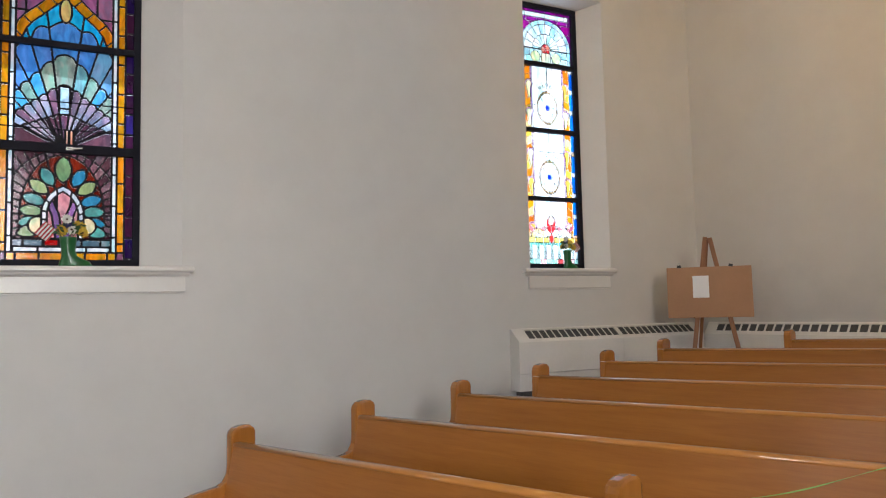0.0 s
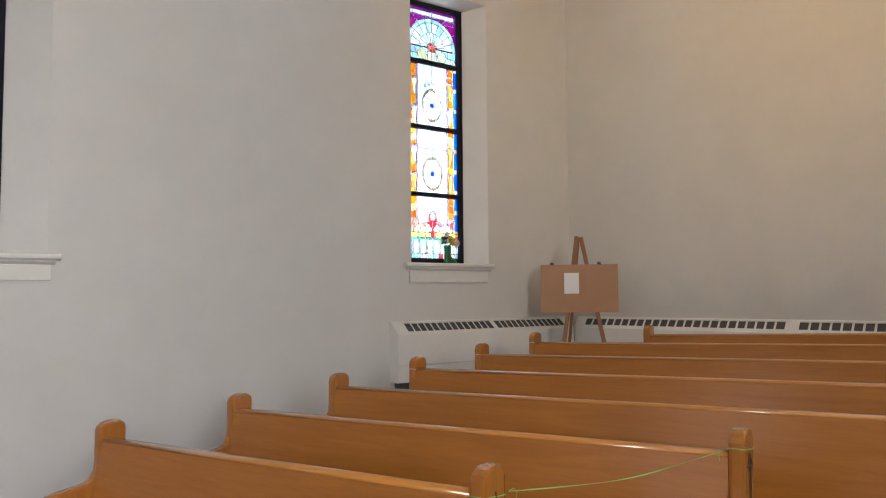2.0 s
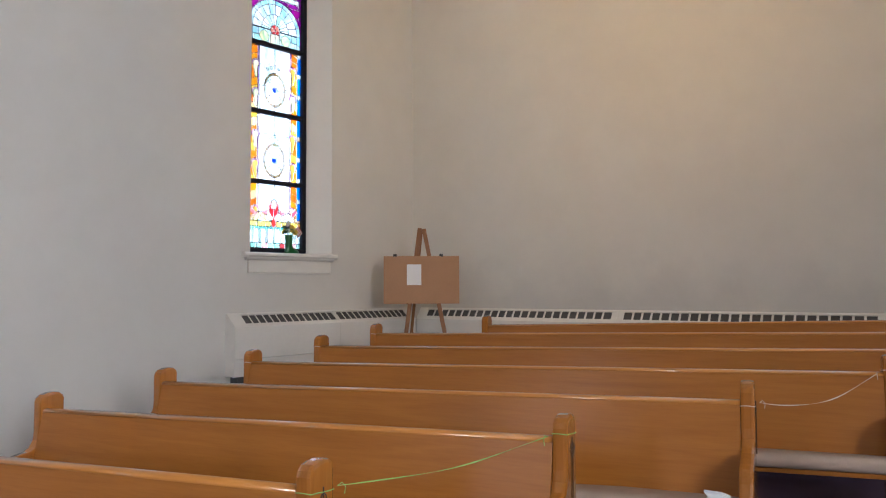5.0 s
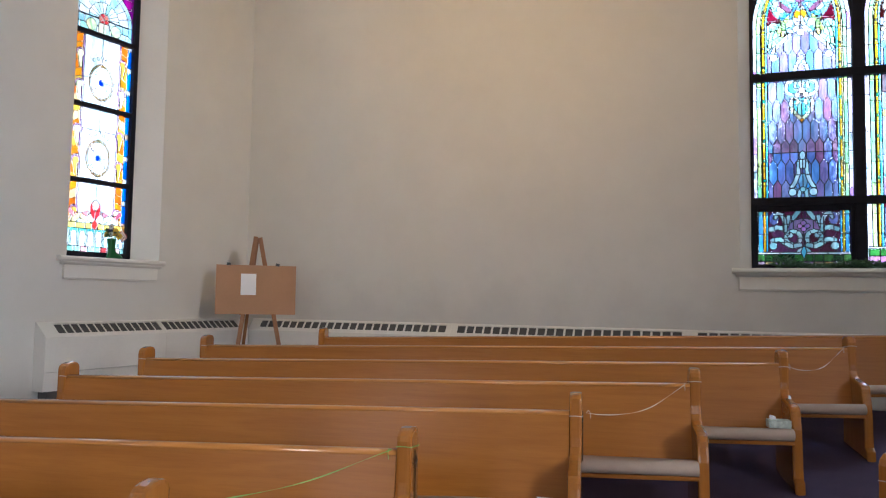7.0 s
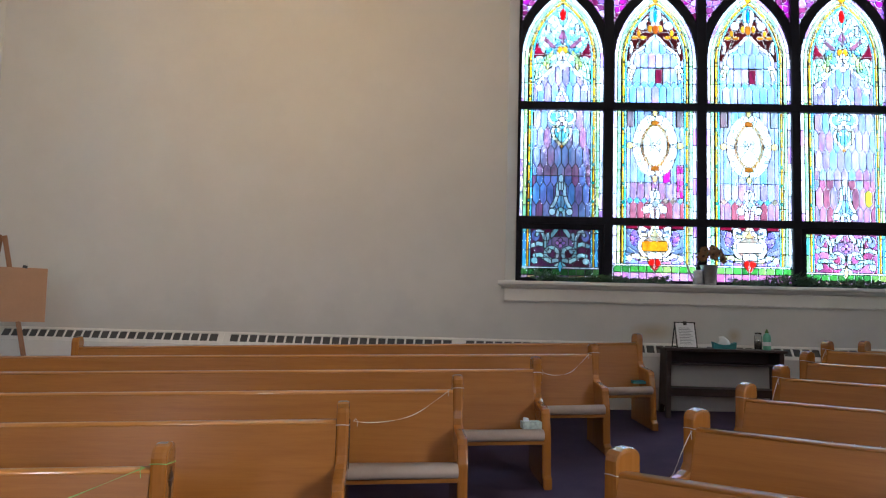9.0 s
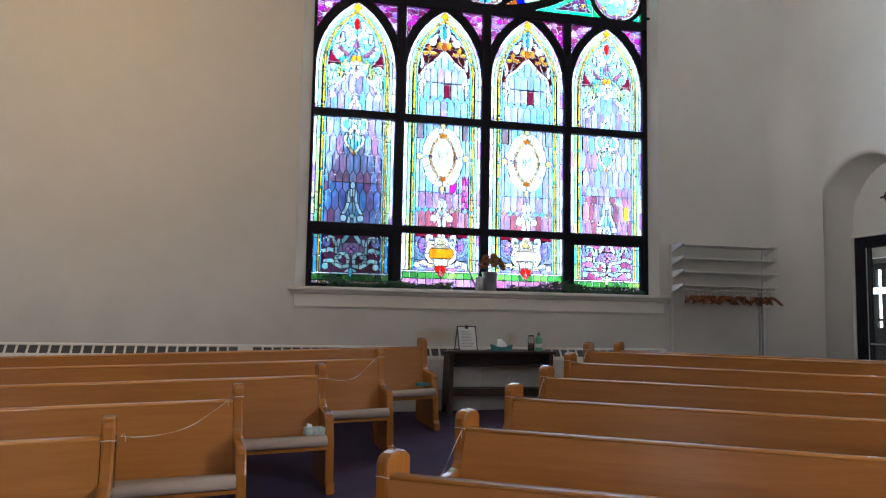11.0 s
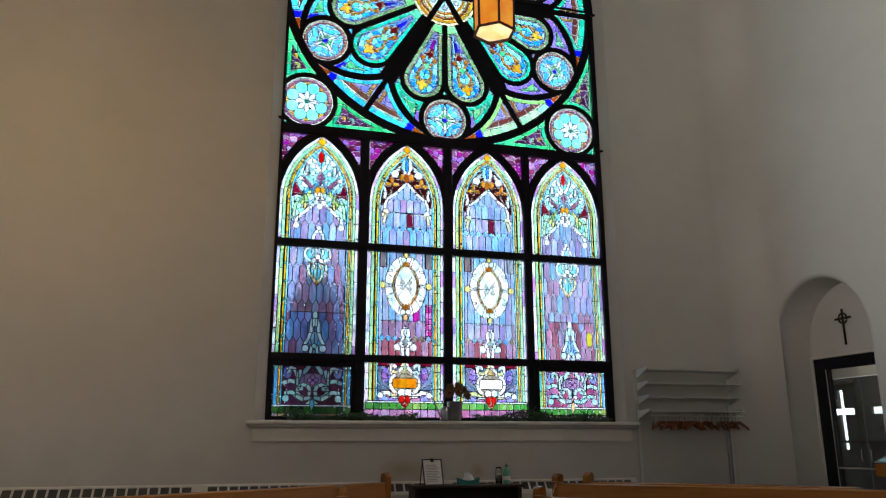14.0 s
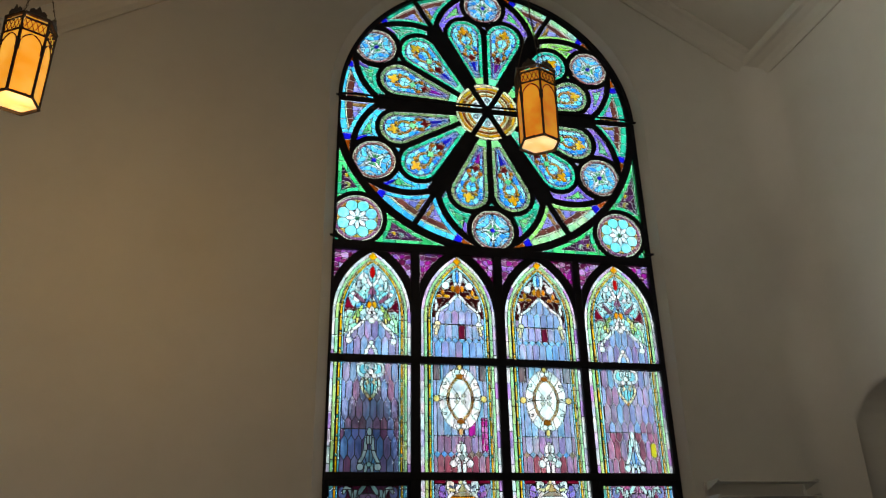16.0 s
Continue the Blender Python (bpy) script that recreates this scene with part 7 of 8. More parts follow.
def bouquet(top, spots, leaf_n, spread, height, rnd):
    for (x, y, z, r, mat, tilt) in spots:
        bm = bmesh.new()
        flower(bm, (x, y, z), (tilt, -1.0, 0.35), r * 1.3, 13, rnd)
        flower(bm, (x, y - r * 0.1, z), (tilt, -1.0, 0.35), r, 11, rnd)
        part("blossom", bm, mat, top)
        bm = bmesh.new()
        bmesh.ops.create_icosphere(bm, subdivisions=1, radius=r * 0.3, matrix=Matrix.Translation((x, y - r * 0.16, z)) @ Matrix.Diagonal((1, 0.5, 1, 1)))
        part("flower_centre", bm, M_SEED, top)
    bm = bmesh.new()
    for k in range(leaf_n):
        a = rnd.uniform(0, 2 * math.pi)
        q = rnd.random() ** 0.5
        c = Vector((math.cos(a) * spread * q, math.sin(a) * spread * 0.6 * q, height + rnd.uniform(-0.06, 0.05)))
        d = Vector((math.cos(a), math.sin(a) * 0.6, rnd.uniform(-0.3, 0.9))).normalized()
        t = d.orthogonal().normalized()
        ln = rnd.uniform(0.03, 0.06)
        bm.faces.new([bm.verts.new(p) for p in (c, c + d * ln * 0.5 + t * ln * 0.22, c + d * ln, c + d * ln * 0.5 - t * ln * 0.22)])
    part("leaves", bm, M_LEAF, top)


def boot_vase(m, label, seed, flag_side=-1):
    """A green rubber boot with a bunch of flowers and a small striped flag."""
    top = thing("boot_vase", m, label, "vase", "boot vases on the sills")
    rnd = random.Random(seed)
    bm = bmesh.new()
    rings = []
    for z, cx, rx, ry in ((0.0, 0.045, 0.115, 0.045), (0.012, 0.045, 0.118, 0.048), (0.045, 0.04, 0.108, 0.046), (0.07, 0.02, 0.078, 0.045), (0.095, 0.0, 0.056, 0.046), (0.14, -0.008, 0.05, 0.047), (0.24, -0.012, 0.06, 0.054), (0.262, -0.012, 0.064, 0.058), (0.268, -0.012, 0.06, 0.054)):
        rings.append([bm.verts.new((cx + 1.22 * rx * math.cos(2 * math.pi * k / 18) * (1.0 if math.cos(2 * math.pi * k / 18) > 0 else 0.9), ry * math.sin(2 * math.pi * k / 18), z)) for k in range(18)])
    for a, b in zip(rings, rings[1:]):
        for k in range(18):
            bm.faces.new((a[k], a[(k + 1) % 18], b[(k + 1) % 18], b[k]))
    bm.faces.new(rings[0][::-1])
    bm.faces.new(rings[-1])
    part("boot", bm, M_GREENPL, top, "glossy green rubber boot", smooth=True)
    bouquet(top, [(-0.055, -0.05, 0.33, 0.05, M_PETAL_Y, -0.4), (0.075, -0.05, 0.36, 0.055, M_PETAL_Y, 0.3), (0.0, -0.03, 0.4, 0.035, M_PETAL_B, 0), (0.02, -0.06, 0.345, 0.045, M_PETAL_W, 0.1),
                  (-0.02, 0.0, 0.43, 0.038, M_PETAL_W, 0), (0.11, 0.0, 0.31, 0.042, M_PETAL_Y, 0.6), (-0.03, -0.05, 0.375, 0.03, M_PETAL_B, 0)], 44, 0.1, 0.33, rnd)
    bm = bmesh.new()
    box(bm, 0.0, 0.008, -0.064, -0.06, 0.2, 0.3, 0, Matrix.Rotation(radians(8), 4, "Y"))
    part("ribbon_tail", bm, M_PETAL_Y, top, "pale yellow ribbon")
    flag = Matrix.Translation((0.05 * flag_side, -0.02, 0.29)) @ Matrix.Rotation(radians(52 * flag_side), 4, "Y")
    bm = bmesh.new()
    tube(bm, [flag @ Vector((0, 0, -0.1)), flag @ Vector((0, 0, 0.2))], 0.003, 6)
    part("flag_stick", bm, M_EASELWOOD, top)
    for k in range(9):
        bm = bmesh.new()
        vs = [[bm.verts.new(flag @ Vector((flag_side * (0.002 + 0.13 * i / 5), -0.006 * math.sin(i * 1.5), 0.06 + 0.014 * (k + j)))) for i in range(6)] for j in (0, 1)]
        for i in range(5):
            bm.faces.new((vs[0][i], vs[0][i + 1], vs[1][i + 1], vs[1][i]))
        part("flag_stripe", bm, M_FLAG_R if k % 2 == 0 else M_FLAG_W, top)
    bm = bmesh.new()
    bm.faces.new([bm.verts.new(flag @ Vector((-flag_side * x, -0.011, z))) for x, z in ((-0.002, 0.12), (-0.06, 0.12), (-0.06, 0.187), (-0.002, 0.187))])
    part("flag_canton", bm, M_FLAG_B, top, "dark blue corner of the flag")
    return top


boot_vase(SIDE_FRAME @ pose(7.58, 0.10, 1.512, 0, 0, 180), "green rubber boot holding yellow flowers and a small flag", 4)
boot_vase(SIDE_FRAME @ pose(2.06, 0.10, 1.512, 0, 0, 180) @ Matrix.Diagonal((0.78, 0.78, 0.86, 1)), "green rubber boot holding yellow flowers and a small flag", 8, 1)

# pail and watering can with flowers on the great sill
pail = thing("metal_pail", Matrix.Translation((3.90, FAR_Y + 0.015, 1.503)), "galvanised pail of dry orange flowers on the sill", "pail")
bm = bmesh.new()
lathe(bm, [(0.075, 0), (0.08, 0.006), (0.098, 0.22), (0.104, 0.225), (0.104, 0.232), (0.094, 0.23), (0.08, 0.02)], 24)
part("pail_body", bm, M_STEEL, pail, smooth=True)
rnd = random.Random(12)
bouquet(pail, [(-0.09, -0.07, 0.33, 0.06, M_PETAL_O, -0.4), (0.02, -0.09, 0.35, 0.06, M_PETAL_O, 0.1), (0.1, -0.05, 0.37, 0.055, M_PETAL_O, 0.5), (0.05, 0.0, 0.42, 0.05, M_PETAL_O, 0.2), (0.14, -0.06, 0.3, 0.05, M_PETAL_O, 0.5), (-0.05, 0.0, 0.40, 0.05, M_PETAL_O, -0.2)], 90, 0.17, 0.32, rnd)
can = thing("watering_can", Matrix.Translation((3.765, FAR_Y - 0.01, 1.503)), "small steel watering can with a long spout", "watering can")
bm = bmesh.new()
lathe(bm, [(0.056, 0), (0.06, 0.006), (0.055, 0.15), (0.046, 0.165), (0.02, 0.17)], 20)
part("can_body", bm, M_STEEL, can, smooth=True)
bm = bmesh.new()
tube(bm, [(-0.045, 0, 0.035), (-0.09, 0, 0.12), (-0.15, 0, 0.27)], [0.014, 0.01, 0.008], 10)
part("spout", bm, M_STEEL, can, smooth=True)
bm = bmesh.new()
tube(bm, [(0.045, 0, 0.14), (0.08, 0, 0.13), (0.085, 0, 0.07), (0.055, 0, 0.03)], 0.005, 8)
part("handle", bm, M_STEEL, can)


def garland(x0, x1, label, seed):
    """Loose evergreen sprigs lying along the sill."""
    rnd = random.Random(seed)
    bm = bmesh.new()
    n = int((x1 - x0) * 650)
    for _ in range(n):
        x = rnd.uniform(x0, x1)
        hump = 0.6 + 0.4 * math.sin(x * 5.1 + seed) * math.sin(x * 2.3)
        c = Vector((x, FAR_Y + rnd.uniform(-0.03, 0.07), 1.505 + rnd.random() * 0.115 * hump))
        a = rnd.uniform(0, 2 * math.pi)
        d = Vector((math.cos(a), math.sin(a) * 0.5, rnd.uniform(-0.1, 0.9))).normalized()
        t = d.orthogonal().normalized()
        ln = rnd.uniform(0.05, 0.11) * hump + 0.015
        bm.faces.new([bm.verts.new(p) for p in (c, c + d * ln * 0.5 + t * 0.009, c + d * ln, c + d * ln * 0.5 - t * 0.009)])
    ob = mesh_object("evergreen_garland", bm, M_LEAF)
    return tagged(ob, label, "garland", kind="stuff")


garland(1.85, 3.40, "dark evergreen garland lying on the sill", 2)
garland(4.15, 6.0, "dark evergreen garland lying on the sill", 5)

# ---- small things on the pews ----
box1 = thing("tissue_packet", pose(1.60, 5.9, floor_z(1.6, 5.9) + 0.446, 0, 0, 10), "grey and green tissue box on the pew cushion", "tissue box")
bm = bmesh.new()
box(bm, -0.075, 0.075, -0.045, 0.045, 0, 0.055, 0.004)
part("carton", bm, M_GREYBOX, box1)
bm = bmesh.new()
prism(bm, [(-0.055, 0.055), (-0.015, 0.055), (-0.02, 0.075), (-0.05, 0.08)], 0.04)
part("tissue", bm, M_TISSUE, box1)
box2 = thing("cloth_packet", pose(2.88, 8.0, floor_z(2.88, 8.0) + 0.446, 0, 0, 6), "teal packet lying on the pew cushion", "packet")
bm = bmesh.new()
prism(bm, [(-0.07, 0), (0.07, 0), (0.075, 0.02), (0.04, 0.035), (-0.03, 0.03), (-0.075, 0.034)], 0.08, 0.003)
part("wrapper", bm, M_TEALBOX, box2)

box3 = thing("tissue_packet", pose(0.38, 3.7, floor_z(0.38, 3.7) + 0.446, 0, 0, 12), "white and grey tissue box with a pulled tissue on the cushion", "tissue box")
bm = bmesh.new()
box(bm, -0.075, 0.06, -0.045, 0.045, 0, 0.05, 0.004)
part("carton", bm, M_GREYBOX, box3)
bm = bmesh.new()
prism(bm, [(-0.05, 0.05), (0.05, 0.05), (0.06, 0.075), (0.02, 0.088), (-0.055, 0.092), (-0.035, 0.07)], 0.05)
part("tissue", bm, M_TISSUE, box3, "white pulled tissue")


# ---- ribbons that close off the rows ----
def post_at(end, other):
    """Centre of the end post of a pew, seen from above, at this end."""
    a, b = Vector((*end, 0)), Vector((*other, 0))
    u = (b - a).normalized()
    if (b - a).x < 0:
        f = Vector((-u.y, u.x, 0))
        return a + u * 0.035 - f * 0.069, u, f
    f = Vector((u.y, -u.x, 0))
    if (end, other) not in RIGHT_PEWS:
        return a + u * 0.035 - f * 0.069, u, f
    c, s = math.cos(SPLAY), math.sin(SPLAY)
    u2, f2 = u * c + f * s, f * c - u * s
    return a + u * 0.035 - f * 0.15 + f2 * 0.081, u2, f2


def band(top, end, other, h, mat):
    c, u, f = post_at(end, other)
    z = floor_z(c.x, c.y) + h
    bm = bmesh.new()
    pts = []
    for k in range(17):
        q = 2 * math.pi * k / 16
        cu, cf = math.cos(q), math.sin(q)
        w = 1 / max(abs(cu), abs(cf)) ** 0.75
        pts.append(c + u * cu * 0.0385 * w * 0.99 + f * cf * 0.088 * w + Vector((0, 0, z + 0.012 * math.sin(q) * 1.0)))
    tube(bm, pts, 0.0025, 5)
    part("band", bm, mat, top)
    return c + Vector((0, 0, z))


def ribbon(a, b, sag, ha, hb, mat, label, group):
    (ea, oa), (eb, ob_) = a, b
    top = thing("ribbon", Matrix.Identity(4), label, "ribbon", group)
    pa = band(top, ea, oa, ha, mat)
    pb = band(top, eb, ob_, hb, mat)
    d = (pb - pa).normalized()
    pa, pb = pa + d * 0.09, pb - d * 0.09
    bm = bmesh.new()
    n = 18
    side_ = Vector((-d.y, d.x, 0)).normalized()
    rows = []
    for k in range(n + 1):
        t = k / n
        p = pa.lerp(pb, t) - Vector((0, 0, sag * 4 * t * (1 - t))) + side_ * 0.012 * math.sin(t * 9)
        tw = t * 7.0
        w = (side_ * math.cos(tw) + Vector((0, 0, 1)) * math.sin(tw)) * 0.0023
        rows.append((bm.verts.new(p + w), bm.verts.new(p - w), bm.verts.new(p - w + Vector((0, 0.001, 0.001))), bm.verts.new(p + w + Vector((0, 0.001, 0.001)))))
    for r0, r1 in zip(rows, rows[1:]):
        for i, j in ((0, 1), (1, 2), (2, 3), (3, 0)):
            bm.faces.new((r0[i], r0[j], r1[j], r1[i]))
    part("strand", bm, mat, top)
    for p, s in ((pa, 1), (pb, -1)):
        bm = bmesh.new()
        tube(bm, [p, p + d * 0.02 * s + Vector((0, 0, 0.01)), p + d * 0.03 * s + Vector((0.006, 0, -0.008)), p + d * 0.026 * s + Vector((0.006, 0, -0.035))], 0.002, 5)
        part("loose_end", bm, mat, top)


LP = {k: (v[1], v[0]) for k, v in LEFT_PEWS.items()}
ribbon(LP[3], LP[4], 0.035, 0.81, 0.845, M_RIB_G, "thin green ribbon tied between two pew ends", "ribbons across the rows")
ribbon(LP[5], LP[6], 0.08, 0.80, 0.84, M_RIB_W, "thin pearl ribbon tied between two pew ends", "ribbons across the rows")
ribbon(LP[7], LP[8], 0.10, 0.80, 0.84, M_RIB_W, "thin pearl ribbon tied between two pew ends", "ribbons across the rows")
RP = RIGHT_PEWS
ribbon(RP[0], RP[1], 0.16, 0.81, 0.82, M_RIB_W, "thin pearl ribbon tied between two pew ends", "ribbons across the rows")
ribbon(RP[2], RP[3], 0.22, 0.83, 0.83, M_RIB_W, "thin pearl ribbon tied between two pew ends", "ribbons across the rows")
ribbon(RP[4], RP[5], 0.12, 0.84, 0.84, M_RIB_W, "thin pearl ribbon tied between two pew ends", "ribbons across the rows")
for k in (6, 7, 8):
    pa, pb = LEFT_PEWS[k]
    tied = thing("ribbon_band", Matrix.Identity(4), "thin pale ribbon looped round a pew's wall end", "ribbon", "ribbon bands on wall ends")
    band(tied, pa, pb, 0.82, M_RIB_W)

# carved cross on the aisle face of each side-wall pew end
for k, (pa, pb) in LEFT_PEWS.items():
    c, u, f = post_at(pb, pa)
    o = c - u * 0.0385
    z = floor_z(c.x, c.y)
    host = PANELS[LEFT_THINGS[k].name, True]
    back = LEFT_THINGS[k].matrix_basis.inverted()
    bm = bmesh.new()
    P3 = lambda a, h: o + f * a + Vector((0, 0, z + h))
    tube(bm, [P3(0, 0.83), P3(0, 0.55)], 0.003, 5)
    tube(bm, [P3(-0.035, 0.775), P3(0.035, 0.775)], 0.004, 5)
    tube(bm, [P3(0.022 * math.cos(a), 0.775 + 0.03 * math.sin(a)) for a in [2 * math.pi * i / 16 for i in range(17)]], 0.003, 5)
    bm.transform(back)
    part("carved_cross", bm, M_CARVE, host, "dark carved cross in a circle")

# ---- coat rack on the far wall ----
rack = thing("coat_rack", Matrix.Translation((0.0, FAR_Y, -0.035)), "white wall rack with four shelves and a hanging rail", "coat rack")
for x in (6.395, 7.775):
    bm = bmesh.new()
    box(bm, x - 0.018, x + 0.018, -0.03, -0.002, floor_z(x, FAR_Y) + 0.02, 2.215, 0.004)
    part("upright", bm, M_SHELF, rack)
for x in (7.69, 7.735):
    bm = bmesh.new()
    box(bm, x - 0.008, x + 0.008, -0.05, -0.032, floor_z(7.7, FAR_Y) + 0.02, 1.66, 0.003)
    part("post", bm, M_STEEL, rack, "slim grey metal post")
for z in (2.195, 2.02, 1.845, 1.665):
    bm = bmesh.new()
    box(bm, 6.41, 7.80, -0.325, -0.03, z - 0.008, z + 0.008, 0.003)
    part("shelf", bm, M_SHELF, rack)
    for x in (6.40, 7.78):
        bm = bmesh.new()
        prism(bm, [(-0.03, -0.085), (-0.03, 0.02), (-0.325, 0.034), (-0.325, 0.012)], 0.016, 0.0)
        bmesh.ops.transform(bm, matrix=Matrix(((0, 1, 0, x - 0.008), (1, 0, 0, 0), (0, 0, 1, z - 0.004), (0, 0, 0, 1))), verts=bm.verts[:])
        part("bracket", bm, M_SHELF, rack)
bm = bmesh.new()
tube(bm, [(6.40, -0.29, 1.605), (7.79, -0.29, 1.605)], 0.008, 8)
part("hanging_rail", bm, M_SHELF, rack)
for k in range(17):
    bm = bmesh.new()
    x = 6.44 + k * 0.083
    box(bm, x - 0.005, x + 0.005, -0.3, -0.293, 1.6, 1.66)
    part("rail_hook", bm, M_SHELF, rack)


def hanger():
    top = thing("coat_hanger", Matrix.Identity(4), "reddish wooden coat hanger on the rack's rail", "hanger", "hangers on the rail")
    bm = bmesh.new()
    pts = [(1.2 * px, 1.25 * pz) for px, pz in [(-0.2, -0.115), (-0.17, -0.085), (-0.04, -0.035), (0.0, -0.028), (0.04, -0.035), (0.17, -0.085), (0.2, -0.115), (0.17, -0.115), (0.03, -0.062), (-0.03, -0.062), (-0.17, -0.115)]]
    prism(bm, pts, 0.014, 0.002)
    part("shoulder", bm, M_HANGER, top)
    bm = bmesh.new()
    tube(bm, [(0, 0.007, -0.03), (0, 0.007, 0.0), (0.012, 0.007, 0.02), (0.0, 0.007, 0.032), (-0.014, 0.007, 0.022)], 0.0028, 6)
    part("hook", bm, M_CHROME, top)
    return top


rnd = random.Random(21)
first = hanger()
first.matrix_basis = Matrix.Translation((6.46, FAR_Y - 0.29, 1.545)) @ Matrix.Rotation(radians(64), 4, "Z")
for k in range(1, 22):
    copy_thing(first, Matrix.Translation((6.48 + k * 0.06 + rnd.uniform(-0.015, 0.015), FAR_Y - 0.29, 1.545)) @ Matrix.Rotation(radians(rnd.uniform(18, 62)), 4, "Z") @ Matrix.Rotation(radians(rnd.uniform(-4, 4)), 4, "Y"))

# ---- passage, entrance door and the vestibule behind it ----
PX = DOOR_X + PASSAGE
bm = bmesh.new()
DY0, DY1, DZ = 7.22, 8.60, 2.33
outline = [(ARCH_Y0 - 0.2, DZ + 0.002), (ARCH_Y1 + 0.15, DZ + 0.002), (ARCH_Y1 + 0.15, 3.6), (ARCH_Y0 - 0.2, 3.6)]
prism(bm, outline, 0.1, m=Matrix.Translation((PX - 0.05, 0, 0)) @ Matrix(((0, 1, 0, 0), (1, 0, 0, 0), (0, 0, 1, 0), (0, 0, 0, 1))))
tagged(mesh_object("wall_tympanum", bm, M_WALL), "cream plaster panel above the entrance door", "wall", kind="structure")
bm = bmesh.new()
for y0, y1 in ((ARCH_Y0 - 0.15, DY0), (DY1, ARCH_Y1 + 0.1)):
    box(bm, PX - 0.05, PX + 0.05, y0, y1, -0.3, DZ + 0.002)
tagged(mesh_object("wall_door_piers", bm, M_WALL), "narrow cream plaster piers beside the door", "wall", kind="structure")
door = thing("door_entrance", Matrix.Identity(4), "dark framed glass entrance door under an arch", "door", kind="structure")
for y0, y1, z0, z1 in ((DY1 - 0.205, DY1, -0.1, DZ), (DY0, DY0 + 0.1, -0.1, DZ), (DY0 + 0.1, DY1 - 0.205, DZ - 0.145, DZ)):
    bm = bmesh.new()
    box(bm, PX - 0.06, PX + 0.04, y0, y1, z0, z1, 0.005)
    part("door_frame", bm, M_BLACK, door)
bm = bmesh.new()
box(bm, PX - 0.085, PX - 0.052, DY1 - 0.002, DY1 + 0.035, -0.1, DZ + 0.03, 0.004)
part("casing", bm, M_TRIM, door)
bm = bmesh.new()
box(bm, PX - 0.085, PX - 0.052, DY0, DY1 + 0.035, DZ + 0.003, DZ + 0.035, 0.004)
part("casing", bm, M_TRIM, door)
bm = bmesh.new()
box(bm, PX - 0.07, PX - 0.062, DY1 - 0.222, DY1 - 0.206, -0.1, DZ - 0.146, 0.002)
part("edge_strip", bm, M_CHROME, door, "pale metal strip along the frame")
bm = bmesh.new()
box(bm, PX - 0.012, PX - 0.004, DY0 + 0.1, DY1 - 0.206, -0.1, DZ - 0.146)
pane = part("door_pane", bm, M_GLASSJAR, door)
pane.visible_shadow = False
bm = bmesh.new()
box(bm, PX - 0.06, PX - 0.03, DY0 + 0.1, DY1 - 0.206, 0.905, 0.93, 0.004)
part("push_bar", bm, M_CHROME, door)

VX1, VY0, VY1, VZ = 10.25, 6.2, 10.9, 2.62
bm = bmesh.new()
box(bm, PX + 0.06, VX1 + 0.4, VY0 - 0.2, VY0, -0.5, VZ)
box(bm, PX + 0.06, VX1 + 0.4, VY1, VY1 + 0.2, -0.5, VZ)
box(bm, PX + 0.06, PX + 0.16, 9.33, VY1, -0.5, VZ)
tagged(mesh_object("wall_vestibule", bm, M_WALL), "cream walls of the small entrance lobby", "wall", kind="structure")
bm = bmesh.new()
box(bm, PX + 0.06, VX1 + 0.4, VY0 - 0.2, VY1 + 0.2, VZ, VZ + 0.1)
tagged(mesh_object("ceiling_vestibule", bm, M_CEIL), "pale lobby ceiling", "ceiling", kind="structure")
bm = bmesh.new()
box(bm, PX + 0.06, VX1 + 0.4, 9.31, VY1 + 0.2, -0.3, 0.0)
tagged(mesh_object("floor_vestibule", bm, M_CARPET), "dark carpet of the lobby", "floor", kind="structure")


def cross_leaf(y0, y1, cy, label):
    """A dark door leaf with a cross-shaped light."""
    leaf = thing("door_leaf", Matrix.Identity(4), label, "door", "outer doors", "structure")
    to = Matrix.Translation((VX1, 0, 0)) @ Matrix(((0, 1, 0, 0), (1, 0, 0, 0), (0, 0, 1, 0), (0, 0, 0, 1)))
    v0, v1, h0, h1, w = 1.13, 2.01, 1.64, 1.735, 0.05
    cross = [(cy - w, v0), (cy + w, v0), (cy + w, h0), (cy + 0.24, h0), (cy + 0.24, h1), (cy + w, h1), (cy + w, v1), (cy - w, v1), (cy - w, h1), (cy - 0.24, h1), (cy - 0.24, h0), (cy - w, h0)]
    bm = bmesh.new()
    prism(bm, [(y0, -0.05), (y1, -0.05), (y1, 2.18), (y0, 2.18)], 0.05, holes=[cross], m=to)
    part("leaf", bm, M_DOOR, leaf)
    bm = bmesh.new()
    prism(bm, cross, 0.01, m=Matrix.Translation((0.02, 0, 0)) @ to)
    p = part("cross_pane", bm, M_GLASSJAR, leaf, "clear cross-shaped pane")
    p.visible_shadow = False
    bm = bmesh.new()
    yh = y0 + 0.08 if cy > 9.3 else y1 - 0.08
    tube(bm, [(VX1 - 0.002, yh, 0.95), (VX1 - 0.05, yh, 0.97), (VX1 - 0.05, yh, 1.13), (VX1 - 0.002, yh, 1.15)], 0.012, 8)
    part("handle", bm, M_CHROME, leaf, "curved steel handle")
    bm = bmesh.new()
    box(bm, VX1 - 0.05, VX1 - 0.004, y0 + 0.04, y1 - 0.04, 1.225, 1.265, 0.004)
    part("panic_bar", bm, M_BLACKPL, leaf, "dark bar across the door")
    bm = bmesh.new()
    box(bm, VX1 - 0.06, VX1 - 0.003, y0 + 0.05, y1 - 0.45, 2.1, 2.15, 0.004)
    part("door_closer", bm, M_CHROME, leaf, "grey metal door closer")


